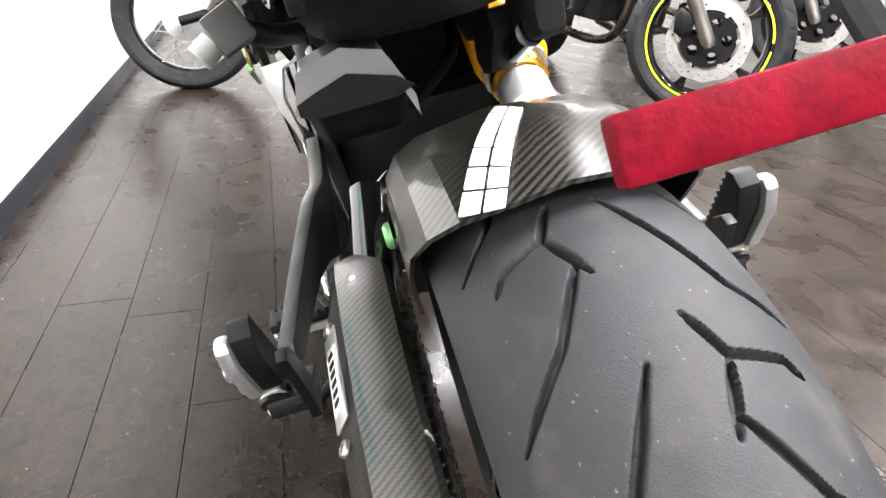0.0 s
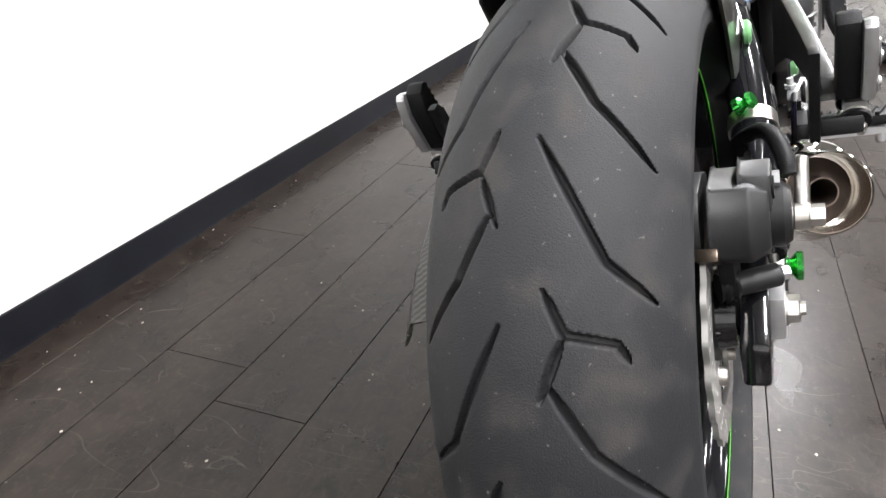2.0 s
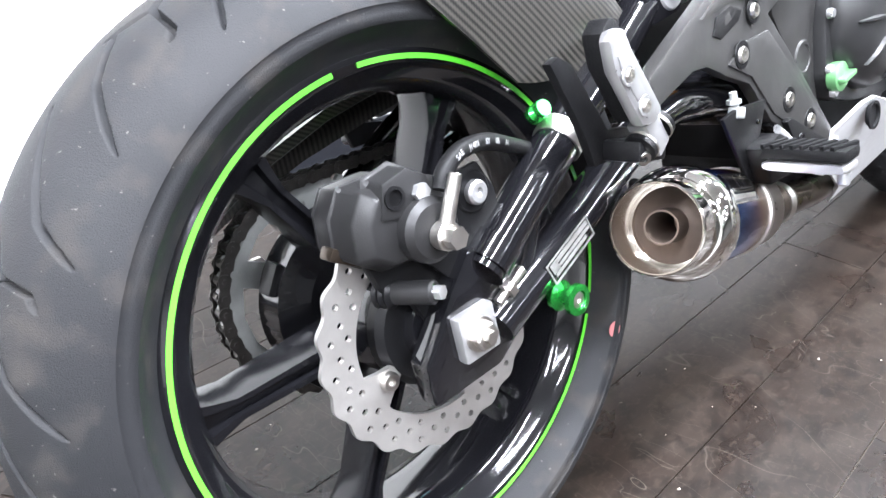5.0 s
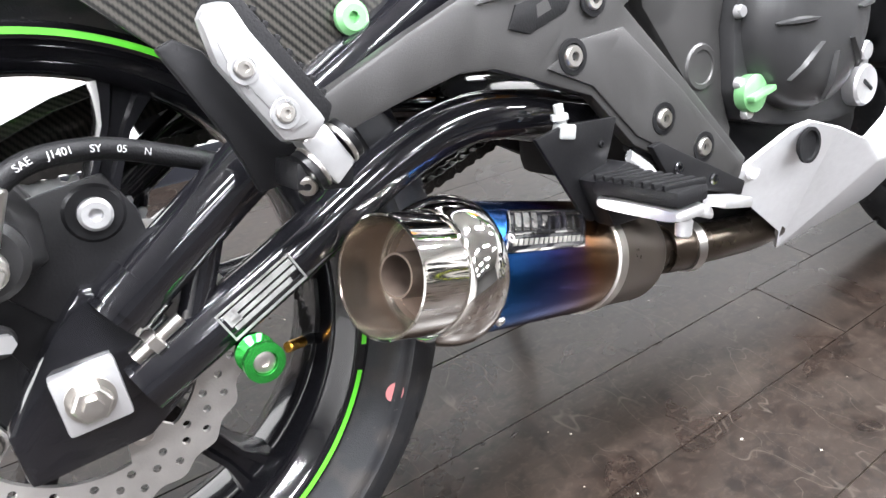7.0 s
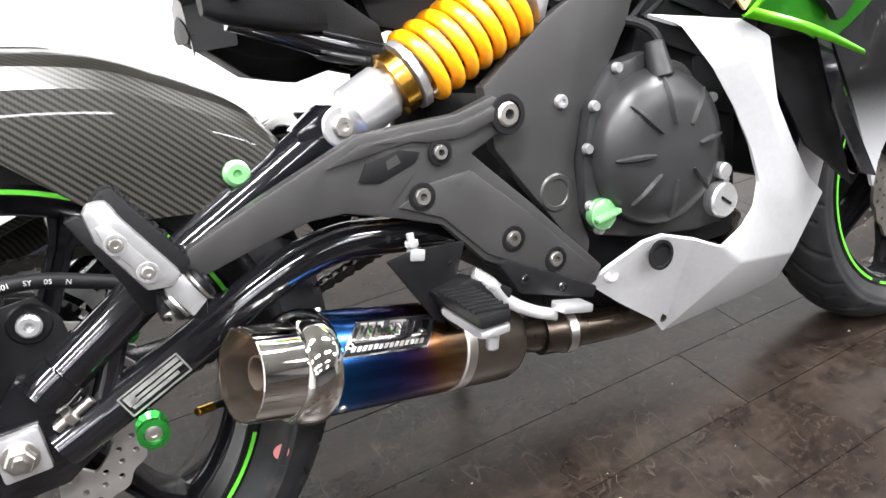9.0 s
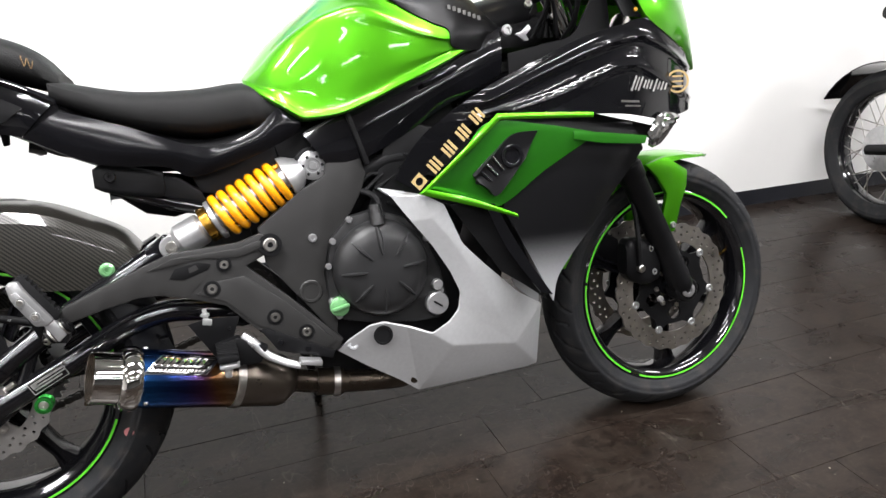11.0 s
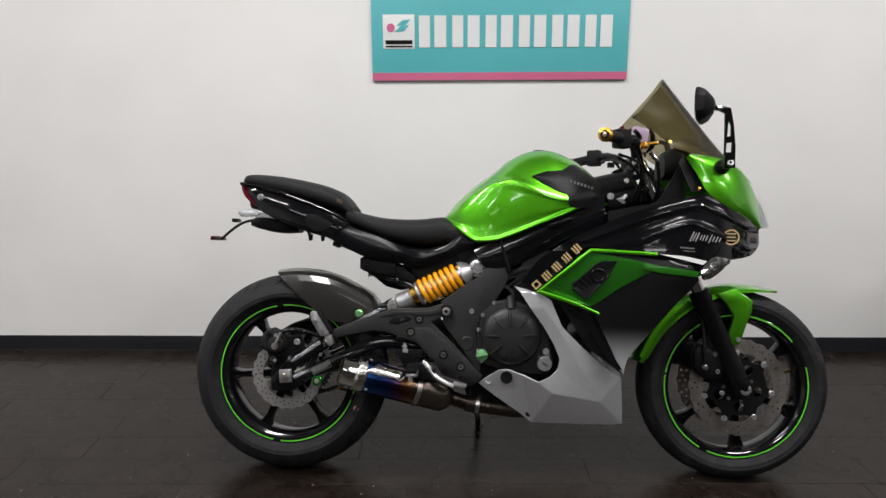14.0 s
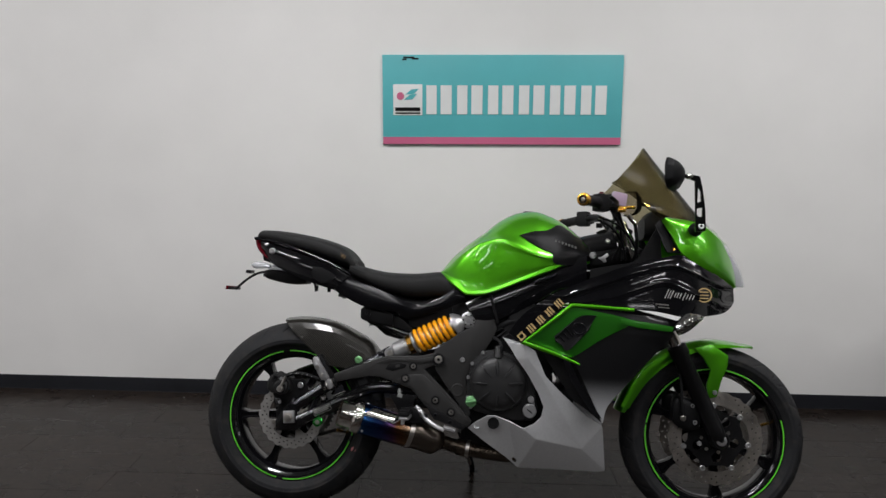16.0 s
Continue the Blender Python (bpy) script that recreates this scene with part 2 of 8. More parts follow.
def faded_paint():
    """Gloss black that fades into silver flake towards its lower edge."""
    m, n, l, b = nodes_of("black_to_silver_fade")
    tc, sep, mr, mix = n.new("ShaderNodeTexCoord"), n.new("ShaderNodeSeparateXYZ"), n.new("ShaderNodeMapRange"), n.new("ShaderNodeMix")
    grain = n.new("ShaderNodeTexNoise")
    grain.inputs["Scale"].default_value = 900
    ad = n.new("ShaderNodeMath")
    ad.operation = "MULTIPLY_ADD"
    ad.inputs[1].default_value = 0.03
    l.new(tc.outputs["Object"], sep.inputs[0]), l.new(tc.outputs["Object"], grain.inputs["Vector"])
    l.new(grain.outputs["Fac"], ad.inputs[0]), l.new(sep.outputs["Z"], ad.inputs[2])
    mr.inputs["From Min"].default_value, mr.inputs["From Max"].default_value = 0.51, 0.375
    mr.interpolation_type = "SMOOTHSTEP"
    l.new(ad.outputs[0], mr.inputs["Value"])
    mix.data_type = "RGBA"
    mix.inputs["A"].default_value, mix.inputs["B"].default_value = (0.004, 0.004, 0.0048, 1), (0.40, 0.405, 0.415, 1)
    l.new(mr.outputs["Result"], mix.inputs["Factor"]), l.new(mix.outputs["Result"], b.inputs["Base Color"])
    b.inputs["Metallic"].default_value, b.inputs["Roughness"].default_value, b.inputs["Coat Weight"].default_value = 0.3, 0.3, 0.4
    return m


RUBBER = tyre_rubber()
BLACK_GLOSS = paint("black_gloss_enamel", (0.005, 0.005, 0.006), 0.11, spec=0.35, coat=0.7, vary=0.2, scale=20)
BLACK_SPOKE = paint("black_semi_gloss_enamel", (0.005, 0.005, 0.006), 0.17, spec=0.3, vary=0.2, scale=20)
BLACK_PANEL = paint("black_gloss_fairing", (0.004, 0.004, 0.0048), 0.10, spec=0.25, coat=0.5, vary=0.2, scale=12)
BLACK_SATIN = paint("black_satin_metal", (0.005, 0.005, 0.0055), 0.38, spec=0.2, vary=0.25, scale=40, bump=0.1, bump_scale=500)
BLACK_PLASTIC = paint("black_grained_plastic", (0.0055, 0.0055, 0.006), 0.5, spec=0.16, vary=0.25, scale=35, bump=0.25, bump_scale=700)
GREY_PLASTIC = paint("dark_grey_painted_metal", (0.0225, 0.022, 0.0216), 0.38, spec=0.45, vary=0.15, scale=25, bump=0.12, bump_scale=900)
CAST_GREY = paint("grey_cast_caliper", (0.012, 0.0118, 0.0122), 0.42, spec=0.3, vary=0.2, scale=40, bump=0.08, bump_scale=700)
LIP_GREY = paint("mid_grey_plastic", (0.17, 0.17, 0.175), 0.35, vary=0.1, scale=20)
COVER_GREY = paint("dark_grey_engine_paint", (0.017, 0.017, 0.0175), 0.36, spec=0.35, vary=0.2, scale=30, bump=0.12, bump_scale=800)
SEAT_VINYL = paint("black_seat_vinyl", (0.007, 0.007, 0.007), 0.6, spec=0.3, vary=0.2, scale=60, bump=0.5, bump_scale=600)
GREEN = paint("metallic_green_paint", (0.095, 0.46, 0.008), 0.33, metal=0.85, coat=1.0, vary=0.04, scale=6, rough_vary=0.02)
GREEN_DARK = paint("dark_green_paint", (0.020, 0.17, 0.008), 0.3, metal=0.5, coat=1.0, vary=0.05, scale=8)
GREEN_TAPE = paint("green_rim_tape", (0.11, 0.56, 0.03), 0.4, vary=0.08, scale=40)
YELLOW_TAPE = paint("yellow_rim_tape", (0.62, 0.72, 0.02), 0.4, vary=0.08, scale=40)
GREEN_ANOD = paint("green_anodised_metal", (0.05, 0.42, 0.07), 0.2, metal=0.9, vary=0.1)
GREEN_PALE = paint("pale_green_anodised_metal", (0.20, 0.46, 0.20), 0.3, metal=0.5, vary=0.08)
BURNT_STEEL = paint("heat_dulled_steel", (0.12, 0.10, 0.082), 0.30, metal=0.9, vary=0.2, scale=30)
LINER = paint("browned_steel_liner", (0.36, 0.31, 0.26), 0.22, metal=0.95, vary=0.25, scale=40)
SILVER = paint("silver_paint", (0.63, 0.638, 0.65), 0.36, metal=0.40, coat=0.5, vary=0.05, scale=700, rough_vary=0.05)
ALLOY = paint("cast_alloy", (0.50, 0.50, 0.505), 0.30, metal=0.78, vary=0.22, scale=60, bump=0.07, bump_scale=300)
STEEL = paint("brushed_steel", (0.50, 0.48, 0.45), 0.32, metal=1.0, vary=0.2, scale=80, bump=0.08, bump_scale=300)
DISC_STEEL = paint("brake_disc_steel", (0.50, 0.485, 0.465), 0.36, metal=0.85, vary=0.2, scale=60, bump=0.1, bump_scale=500)
# Front discs: darker copy of the disc steel, standing in for dark reflections.
DISC_SHADED = paint("shaded_disc_steel", (0.40, 0.37, 0.34), 0.32, metal=0.95, vary=0.3, scale=60, bump=0.1, bump_scale=500)
CHROME = paint("polished_chrome", (0.72, 0.70, 0.66), 0.06, metal=1.0, vary=0.05, scale=20)
SOOT = paint("sooty_steel", (0.10, 0.075, 0.06), 0.6, metal=0.6, vary=0.4, scale=70)
BRONZE_PIPE = paint("heat_browned_steel", (0.066, 0.052, 0.040), 0.28, metal=0.9, vary=0.3, scale=25)
ZINC = paint("weathered_zinc", (0.28, 0.288, 0.28), 0.5, metal=0.45, vary=0.35, scale=45, bump=0.2)
CHAIN_STEEL = paint("oily_chain_steel", (0.07, 0.066, 0.062), 0.35, metal=0.9, vary=0.4, scale=120)
SPRING = paint("orange_yellow_enamel", (0.92, 0.37, 0.003), 0.3, coat=0.8, vary=0.06, scale=40)
GOLD = paint("gold_anodised_metal", (0.75, 0.40, 0.06), 0.22, metal=1.0, vary=0.1)
BURNT_GOLD = paint("burnt_gold_steel", (0.34, 0.21, 0.10), 0.3, metal=1.0, vary=0.2)
GOLD_PRINT = paint("gold_print", (0.50, 0.36, 0.16), 0.4, metal=0.3, vary=0.1)
WHITE_PRINT = paint("white_print", (0.75, 0.75, 0.74), 0.45, vary=0.05)
PALE_PRINT = paint("pale_grey_print", (0.30, 0.30, 0.30), 0.6, vary=0.3, scale=400)
SCRIPT_PRINT = paint("silver_script_print", (0.36, 0.35, 0.34), 0.35, metal=0.4, vary=0.4, scale=200)
NOTICE_PRINT = paint("worn_notice_print", (0.13, 0.13, 0.125), 0.4, vary=0.5, scale=300)
RED_LENS = paint("red_reflector_lens", (0.075, 0.0010, 0.005), 0.45, spec=0.04, coat=0.0, vary=0.5, scale=420, bump=0.12, bump_scale=500)
PINK_MARK = paint("pink_paint_mark", (0.45, 0.16, 0.16), 0.6)
TITANIUM = heat_tint("blued_titanium")
CARBON = carbon_weave("carbon_twill", "X")
SMOKE = tinted_screen()
FADE = faded_paint()
CLEAR = clear_lens("clear_lamp_lens", (0.8, 0.82, 0.85))
LENS_SPARK = paint("faceted_signal_lens", (0.36, 0.355, 0.345), 0.10, metal=0.95, coat=0.6, vary=0.3, scale=120, bump=0.2, bump_scale=160)
PURPLE_TINT = paint("tinted_reservoir", (0.36, 0.27, 0.36), 0.2, coat=1.0, vary=0.1)
MIRROR_GLASS = paint("mirror_glass", (0.75, 0.70, 0.75), 0.03, metal=1.0, vary=0.02)
WALL_PAINT = paint("off_white_wall_paint", (0.80, 0.79, 0.77), 0.7, vary=0.05, scale=4, bump=0.08, bump_scale=150)
SHOP_WALL = paint("mid_grey_wall_paint", (0.10, 0.10, 0.10), 0.8, vary=0.06, scale=3)
SKIRTING = paint("black_vinyl_skirting", (0.005, 0.0055, 0.008), 0.5, spec=0.25, vary=0.35, scale=14, bump=0.1, bump_scale=80)
CEILING_PAINT = paint("ceiling_board", (0.36, 0.358, 0.355), 0.8, vary=0.04, scale=6)
LAMINATE = floor_wood()
# Dusty joint, paled further to stand in for glinting plank edges.
JOINT = paint("plank_joint", (0.085, 0.072, 0.060), 0.9, spec=0.1, vary=0.4, scale=40)
SIGN_TEAL = paint("teal_sign_film", (0.085, 0.42, 0.45), 0.5, vary=0.10, scale=5)
SIGN_PINK = paint("pink_sign_film", (0.55, 0.13, 0.24), 0.35, vary=0.08, scale=8)
SIGN_WHITE = paint("white_sign_film", (0.74, 0.75, 0.74), 0.35, vary=0.04, scale=20)


# ---- mesh helpers ----
def part(name, bm, material, parent=None, label="", sharp=35.0, place=None):
    """Links a bmesh as one mesh object, under a thing or a part if one is given."""
    bmesh.ops.recalc_face_normals(bm, faces=bm.faces)
    me = bpy.data.meshes.new(name)
    bm.to_mesh(me)
    bm.free()
    return mesh_part(name, me, material, parent, label, sharp, place)


def mesh_part(name, me, material, parent=None, label="", sharp=35.0, place=None):
    me.materials.append(material)
    me.polygons.foreach_set("use_smooth", [True] * len(me.polygons))
    me.set_sharp_from_angle(angle=radians(sharp))
    ob = new(name, me)
    if parent is not None:
        ob.parent = parent
    if place is not None:
        ob.matrix_basis = place
    if label:
        tagged(ob, label)
    return ob


def empty(name, m, label, category, group="", kind=""):
    ob = new(name)
    ob.empty_display_size = 0.1
    ob.matrix_basis = m
    return tagged(ob, label, category, group, kind)


def lathe(profile, centre=(0, 0, 0), axis=(0, 1, 0), seg=48, closed=False, caps=True):
    """Turns (radius, along) pairs round an axis through centre."""
    bm = bmesh.new()
    q = Vector((0, 0, 1)).rotation_difference(Vector(axis)).to_matrix()
    c = Vector(centre)
    rings = []
    for r, a in profile:
        rings.append([bm.verts.new(c + q @ Vector((r * math.cos(2 * math.pi * i / seg), r * math.sin(2 * math.pi * i / seg), a))) for i in range(seg)])
    pairs = list(zip(rings, rings[1:]))
    if closed:
        pairs.append((rings[-1], rings[0]))
    for a, b in pairs:
        for i in range(seg):
            j = (i + 1) % seg
            bm.faces.new((a[i], a[j], b[j], b[i]))
    if not closed and caps:
        for ring, (r, _) in ((rings[0], profile[0]), (rings[-1], profile[-1])):
            if r > 1e-5:
                bm.faces.new(ring)
    bmesh.ops.remove_doubles(bm, verts=bm.verts, dist=1e-6)
    return bm


def cyl(p0, p1, r0, r1=None, seg=20, bevel=0.0):
    p0, p1 = Vector(p0), Vector(p1)
    d = (p1 - p0).length
    r1 = r0 if r1 is None else r1
    prof = [(r0, 0), (r1, d)] if not bevel else [(r0 - bevel, 0), (r0, bevel), (r1, d - bevel), (r1 - bevel, d)]
    return lathe(prof, p0, (p1 - p0).normalized(), seg)


def smooth_path(pts, n=8):
    """Catmull-Rom through the points."""
    pts = [Vector(p) for p in pts]
    if len(pts) < 3:
        return pts
    out = []
    ext = [2 * pts[0] - pts[1]] + pts + [2 * pts[-1] - pts[-2]]
    for i in range(1, len(ext) - 2):
        a, b, c, d = ext[i - 1:i + 3]
        for k in range(n):
            t = k / n
            out.append(0.5 * (2 * b + (c - a) * t + (2 * a - 5 * b + 4 * c - d) * t * t + (3 * b - a - 3 * c + d) * t ** 3))
    out.append(pts[-1])
    return out


def tube(pts, radius, seg=14, n=8, flat=1.0):
    """A round bar along a smooth path; radius may be a list, one for each given point. flat squeezes it sideways."""
    path = smooth_path(pts, n)
    if isinstance(radius, (list, tuple)):
        rr = [r[0] for r in smooth_path([(r, 0, 0) for r in radius], n)]
    else:
        rr = [radius] * len(path)
    bm = bmesh.new()
    rings, up = [], None
    for i, p in enumerate(path):
        t = (path[min(i + 1, len(path) - 1)] - path[max(i - 1, 0)]).normalized()
        if up is None:
            up = t.orthogonal().normalized()
        up = (up - t * up.dot(t)).normalized()
        side = t.cross(up)
        rings.append([bm.verts.new(p + rr[i] * (math.cos(2 * math.pi * k / seg) * up + flat * math.sin(2 * math.pi * k / seg) * side)) for k in range(seg)])
    for a, b in zip(rings, rings[1:]):
        for k in range(seg):
            bm.faces.new((a[k], a[(k + 1) % seg], b[(k + 1) % seg], b[k]))
    bm.faces.new(rings[0]), bm.faces.new(rings[-1])
    return bm


def bevelled(bm, width, seg=2):
    es = [e for e in bm.edges if len(e.link_faces) == 2 and e.calc_face_angle(0) > radians(30)]
    if width:
        bmesh.ops.bevel(bm, geom=es, offset=width, segments=seg, affect="EDGES", profile=0.6)
    return bm


def box(c, s, bevel=0.003, rot=None):
    bm = bmesh.new()
    bmesh.ops.create_cube(bm, size=1.0)
    bmesh.ops.scale(bm, vec=Vector(s), verts=bm.verts)
    bevelled(bm, bevel)
    m = Matrix.Translation(c) @ (rot.to_4x4() if rot else Matrix())
    bmesh.ops.transform(bm, matrix=m, verts=bm.verts)
    return bm


def turn(rx=0, ry=0, rz=0):
    return Euler([radians(a) for a in (rx, ry, rz)]).to_matrix()


def plate(outline, y0, y1, bevel=0.002, bend=None, holes=()):
    """A flat piece cut to an outline in x and z, from y0 to y1; bend(x, z) shifts it sideways."""
    bm = bmesh.new()
    loops = [list(outline)] + [list(h) for h in holes]
    lo, hi = [], []
    for lp in loops:
        lo.append([bm.verts.new((x, y0, z)) for x, z in lp])
        hi.append([bm.verts.new((x, y1, z)) for x, z in lp])
    if len(loops) == 1:
        bm.faces.new(lo[0]), bm.faces.new(list(reversed(hi[0])))
        for a, b in zip(lo, hi):
            for i in range(len(a)):
                j = (i + 1) % len(a)
                bm.faces.new((a[j], a[i], b[i], b[j]))
    else:
        for side in (lo, hi):
            es = [bm.edges.new((v[i], v[(i + 1) % len(v)])) for v in side for i in range(len(v))]
            bmesh.ops.triangle_fill(bm, edges=es, use_beauty=True, use_dissolve=False)
        for a, b in zip(lo, hi):
            for i in range(len(a)):
                j = (i + 1) % len(a)
                bm.faces.new((a[j], a[i], b[i], b[j]))
    bmesh.ops.recalc_face_normals(bm, faces=bm.faces)
    if len(loops) == 1:
        bevelled(bm, bevel)
    if bend:
        bmesh.ops.triangulate(bm, faces=bm.faces)
        bmesh.ops.subdivide_edges(bm, edges=[e for e in bm.edges if e.calc_length() > 0.05], cuts=3)
        for v in bm.verts:
            v.co.y += bend(v.co.x, v.co.z)
    return bm


def ring_pts(cx, cz, r, n=12, start=0.0):
    return [(cx + r * math.cos(start + 2 * math.pi * i / n), cz + r * math.sin(start + 2 * math.pi * i / n)) for i in range(n)]


def loft(rings, cap=True, closed=True):
    bm = bmesh.new()
    vs = [[bm.verts.new(p) for p in r] for r in rings]
    n = len(vs[0])
    for a, b in zip(vs, vs[1:]):
        for i in range(n if closed else n - 1):
            j = (i + 1) % n
            bm.faces.new((a[i], a[j], b[j], b[i]))
    if cap and closed:
        bm.faces.new(vs[0]), bm.faces.new(vs[-1])
    bmesh.ops.remove_doubles(bm, verts=bm.verts, dist=1e-6)
    return bm


def body_x(stations, n=28, power=2.4, per=6):
    """A body along x. Stations: x, top z, bottom z, half width; the cross-section is a rounded box."""
    fine = []
    st = [(s[0], 0.5 * (s[1] + s[2]), 0.5 * (s[1] - s[2]), s[3]) for s in stations]
    a = smooth_path([(s[0], s[1], s[2]) for s in st], per)
    w = smooth_path([(s[3], 0, 0) for s in st], per)
    for p, q in zip(a, w):
        ring = []
        for i in range(n):
            t = 2 * math.pi * i / n
            c, s = math.cos(t), math.sin(t)
            ring.append((p.x, max(q.x, 0.004) * math.copysign(abs(c) ** (2 / power), c), p.y + max(p.z, 0.003) * math.copysign(abs(s) ** (2 / power), s)))
        fine.append(ring)
    return loft(fine)


def solid(bm, t):
    bmesh.ops.recalc_face_normals(bm, faces=bm.faces)
    bmesh.ops.solidify(bm, geom=bm.faces[:], thickness=t)
    return bm


def strip(a, b, side, thick=0.004, rows=6, per=5, bulge=0.0, lift=0.0):
    """A shell between two edge lines given in x and z; side(x, z) gives its y."""
    pa, pb = smooth_path([(x, 0, z) for x, z in a], per), smooth_path([(x, 0, z) for x, z in b], per)
    bm = bmesh.new()
    rows_v = []
    for p, q in zip(pa, pb):
        row = []
        for k in range(rows + 1):
            t = k / rows
            x, z = p.x + (q.x - p.x) * t, p.z + (q.z - p.z) * t
            y = side(x, z)
            s = -1 if y < 0 else 1
            row.append(bm.verts.new((x, y + s * (lift + bulge * math.sin(math.pi * t)), z)))
        rows_v.append(row)
    for r0, r1 in zip(rows_v, rows_v[1:]):
        for k in range(rows):
            bm.faces.new((r0[k], r0[k + 1], r1[k + 1], r1[k]))
    bmesh.ops.remove_doubles(bm, verts=bm.verts, dist=1e-5)
    bmesh.ops.recalc_face_normals(bm, faces=bm.faces)
    f = max(bm.faces, key=lambda g: g.calc_area())
    if f.normal.y * side(*[c for i, c in enumerate(f.calc_center_median()) if i != 1]) > 0:
        bmesh.ops.reverse_faces(bm, faces=bm.faces)
    bmesh.ops.solidify(bm, geom=bm.faces[:], thickness=-thick)
    return bm


def bolt(p, d, r, h=0.006, material=None, parent=None, name="bolt", socket=True, label=""):
    """A button-head screw with a hexagon socket."""
    prof = [(r, 0), (r, h * 0.55), (r * 0.82, h)]
    prof += [(r * 0.42, h), (r * 0.40, h * 0.35), (0, h * 0.35)] if socket else [(0, h)]
    return part(name, lathe(prof, p, Vector(d).normalized(), 18), material or ALLOY, parent, label)


def hex_nut(p, d, r, h, material, parent, name="nut"):
    bm = lathe([(r, 0), (r, h * 0.85), (r * 0.86, h), (r * 0.5, h), (r * 0.48, h + 0.004), (0, h + 0.004)], p, Vector(d).normalized(), 6)
    return part(name, bm, material, parent, sharp=20)


def eased(x, xs, ys):
    """A smooth curve through the given values, flat-tangent free of overshoot."""
    if x <= xs[0]:
        return ys[0]
    if x >= xs[-1]:
        return ys[-1]
    k = max(i for i in range(len(xs) - 1) if xs[i] <= x)
    slope = [(ys[i + 1] - ys[i]) / (xs[i + 1] - xs[i]) for i in range(len(xs) - 1)]

    def tangent(i):
        if i == 0 or i == len(xs) - 1:
            return slope[min(i, len(slope) - 1)]
        a, b = slope[i - 1], slope[i]
        return 0.0 if a * b <= 0 else 2 * a * b / (a + b)
    h = xs[k + 1] - xs[k]
    t = (x - xs[k]) / h
    m0, m1 = tangent(k) * h, tangent(k + 1) * h
    return (2 * t ** 3 - 3 * t * t + 1) * ys[k] + (t ** 3 - 2 * t * t + t) * m0 + (3 * t * t - 2 * t ** 3) * ys[k + 1] + (t ** 3 - t * t) * m1


def mirrored(f):
    return lambda x, z: -f(x, z)

# ---- the room ----
def wall_panel(name, x0, x1, y0, y1, z0, z1, material, label, category="wall"):
    ob = part(name, box(((x0 + x1) / 2, (y0 + y1) / 2, (z0 + z1) / 2), (x1 - x0, y1 - y0, z1 - z0), 0), material, None, sharp=30)
    return tagged(ob, label, category, kind="structure")


R = ROOM
wall_panel("wall_north", R["x0"], R["x1"], R["y1"], R["y1"] + 0.15, 0, R["h"], WALL_PAINT, "smooth off-white painted shop wall")
wall_panel("wall_east", R["x1"], R["x1"] + 0.15, R["y0"] - 0.15, R["y1"] + 0.15, 0, R["h"], WALL_PAINT, "plain off-white wall at the end of the shop")
wall_panel("wall_west", R["x0"] - 0.15, R["x0"], R["y0"] - 0.15, R["y1"] + 0.15, 0, R["h"], WALL_PAINT, "plain off-white painted wall")
# Unseen wall, set dark so glossy blacks have little to reflect.
wall_panel("wall_south", R["x0"], R["x1"], R["y0"] - 0.15, R["y0"], 0, R["h"], SHOP_WALL, "unseen wall across the room, kept dark to hold reflections down")
# Unseen ceiling, its grey chosen to cut light bounced onto the bike.
ceil = wall_panel("ceiling", R["x0"] - 0.15, R["x1"] + 0.15, R["y0"] - 0.15, R["y1"] + 0.15, R["h"], R["h"] + 0.1, CEILING_PAINT, "unseen ceiling board, greyed to cut bounced light", "ceiling")
for lx, ly, watts in TUBES:
    lamp = empty("ceiling_light", pose(lx, ly, R["h"]), "tube light fitting placed out of view on the ceiling, some only as fill", "lamp", "tube lights on the ceiling")
    part("housing", box((0, 0, -0.035), (1.26, 0.16, 0.07), 0.006), CEILING_PAINT, lamp)
    for e in (-1, 1):
        part("end_cap", box((e * 0.62, 0, -0.09), (0.03, 0.10, 0.04), 0.004), CEILING_PAINT, lamp)

# skirting with a soft top edge
sk = [(R["y1"], 0.0), (R["y1"] - 0.010, 0.0), (R["y1"] - 0.007, 0.006), (R["y1"] - 0.005, 0.064), (R["y1"] - 0.003, 0.067), (R["y1"], 0.067)]
bm = loft([[(x, y, z) for y, z in sk] for x in (R["x0"], 0.74, R["x1"])])
tagged(part("baseboard", bm, SKIRTING, None), "black vinyl skirting along the white wall", "baseboard", kind="structure")

# sign on the wall; its letters stand as plain white blocks
SIGN = empty("wall_sign", Matrix.Translation((0.742, R["y1"] - 0.003, 1.4235)) @ pose(0, 0, 0, 0, -0.8, 0), "teal shop sign with white block lettering and a pink band", "sign")
part("board", box((0, -0.004, 0), (1.078, 0.008, 0.396), 0.002), SIGN_TEAL, SIGN)
part("band", box((0, -0.0095, -0.182), (1.076, 0.003, 0.032), 0), SIGN_PINK, SIGN, "faded pink band")
part("emblem", box((-0.425, -0.0095, 0.0), (0.132, 0.003, 0.137), 0.001), SIGN_WHITE, SIGN, "white square emblem panel")
emb = lambda c, r, mat, n: part(n, lathe([(r, 0), (r, 0.002), (0, 0.002)], c, (0, -1, 0), 24), mat, SIGN)
emb((-0.458, -0.011, 0.016), 0.017, SIGN_PINK, "dot")
for ang, cx, cz in ((25, -0.405, 0.035), (25, -0.412, 0.012)):
    part("leaf", plate([(cx - 0.03, cz - 0.012), (cx - 0.005, cz + 0.010), (cx + 0.03, cz + 0.014), (cx + 0.008, cz - 0.010)], -0.0135, -0.011, 0), SIGN_TEAL, SIGN)
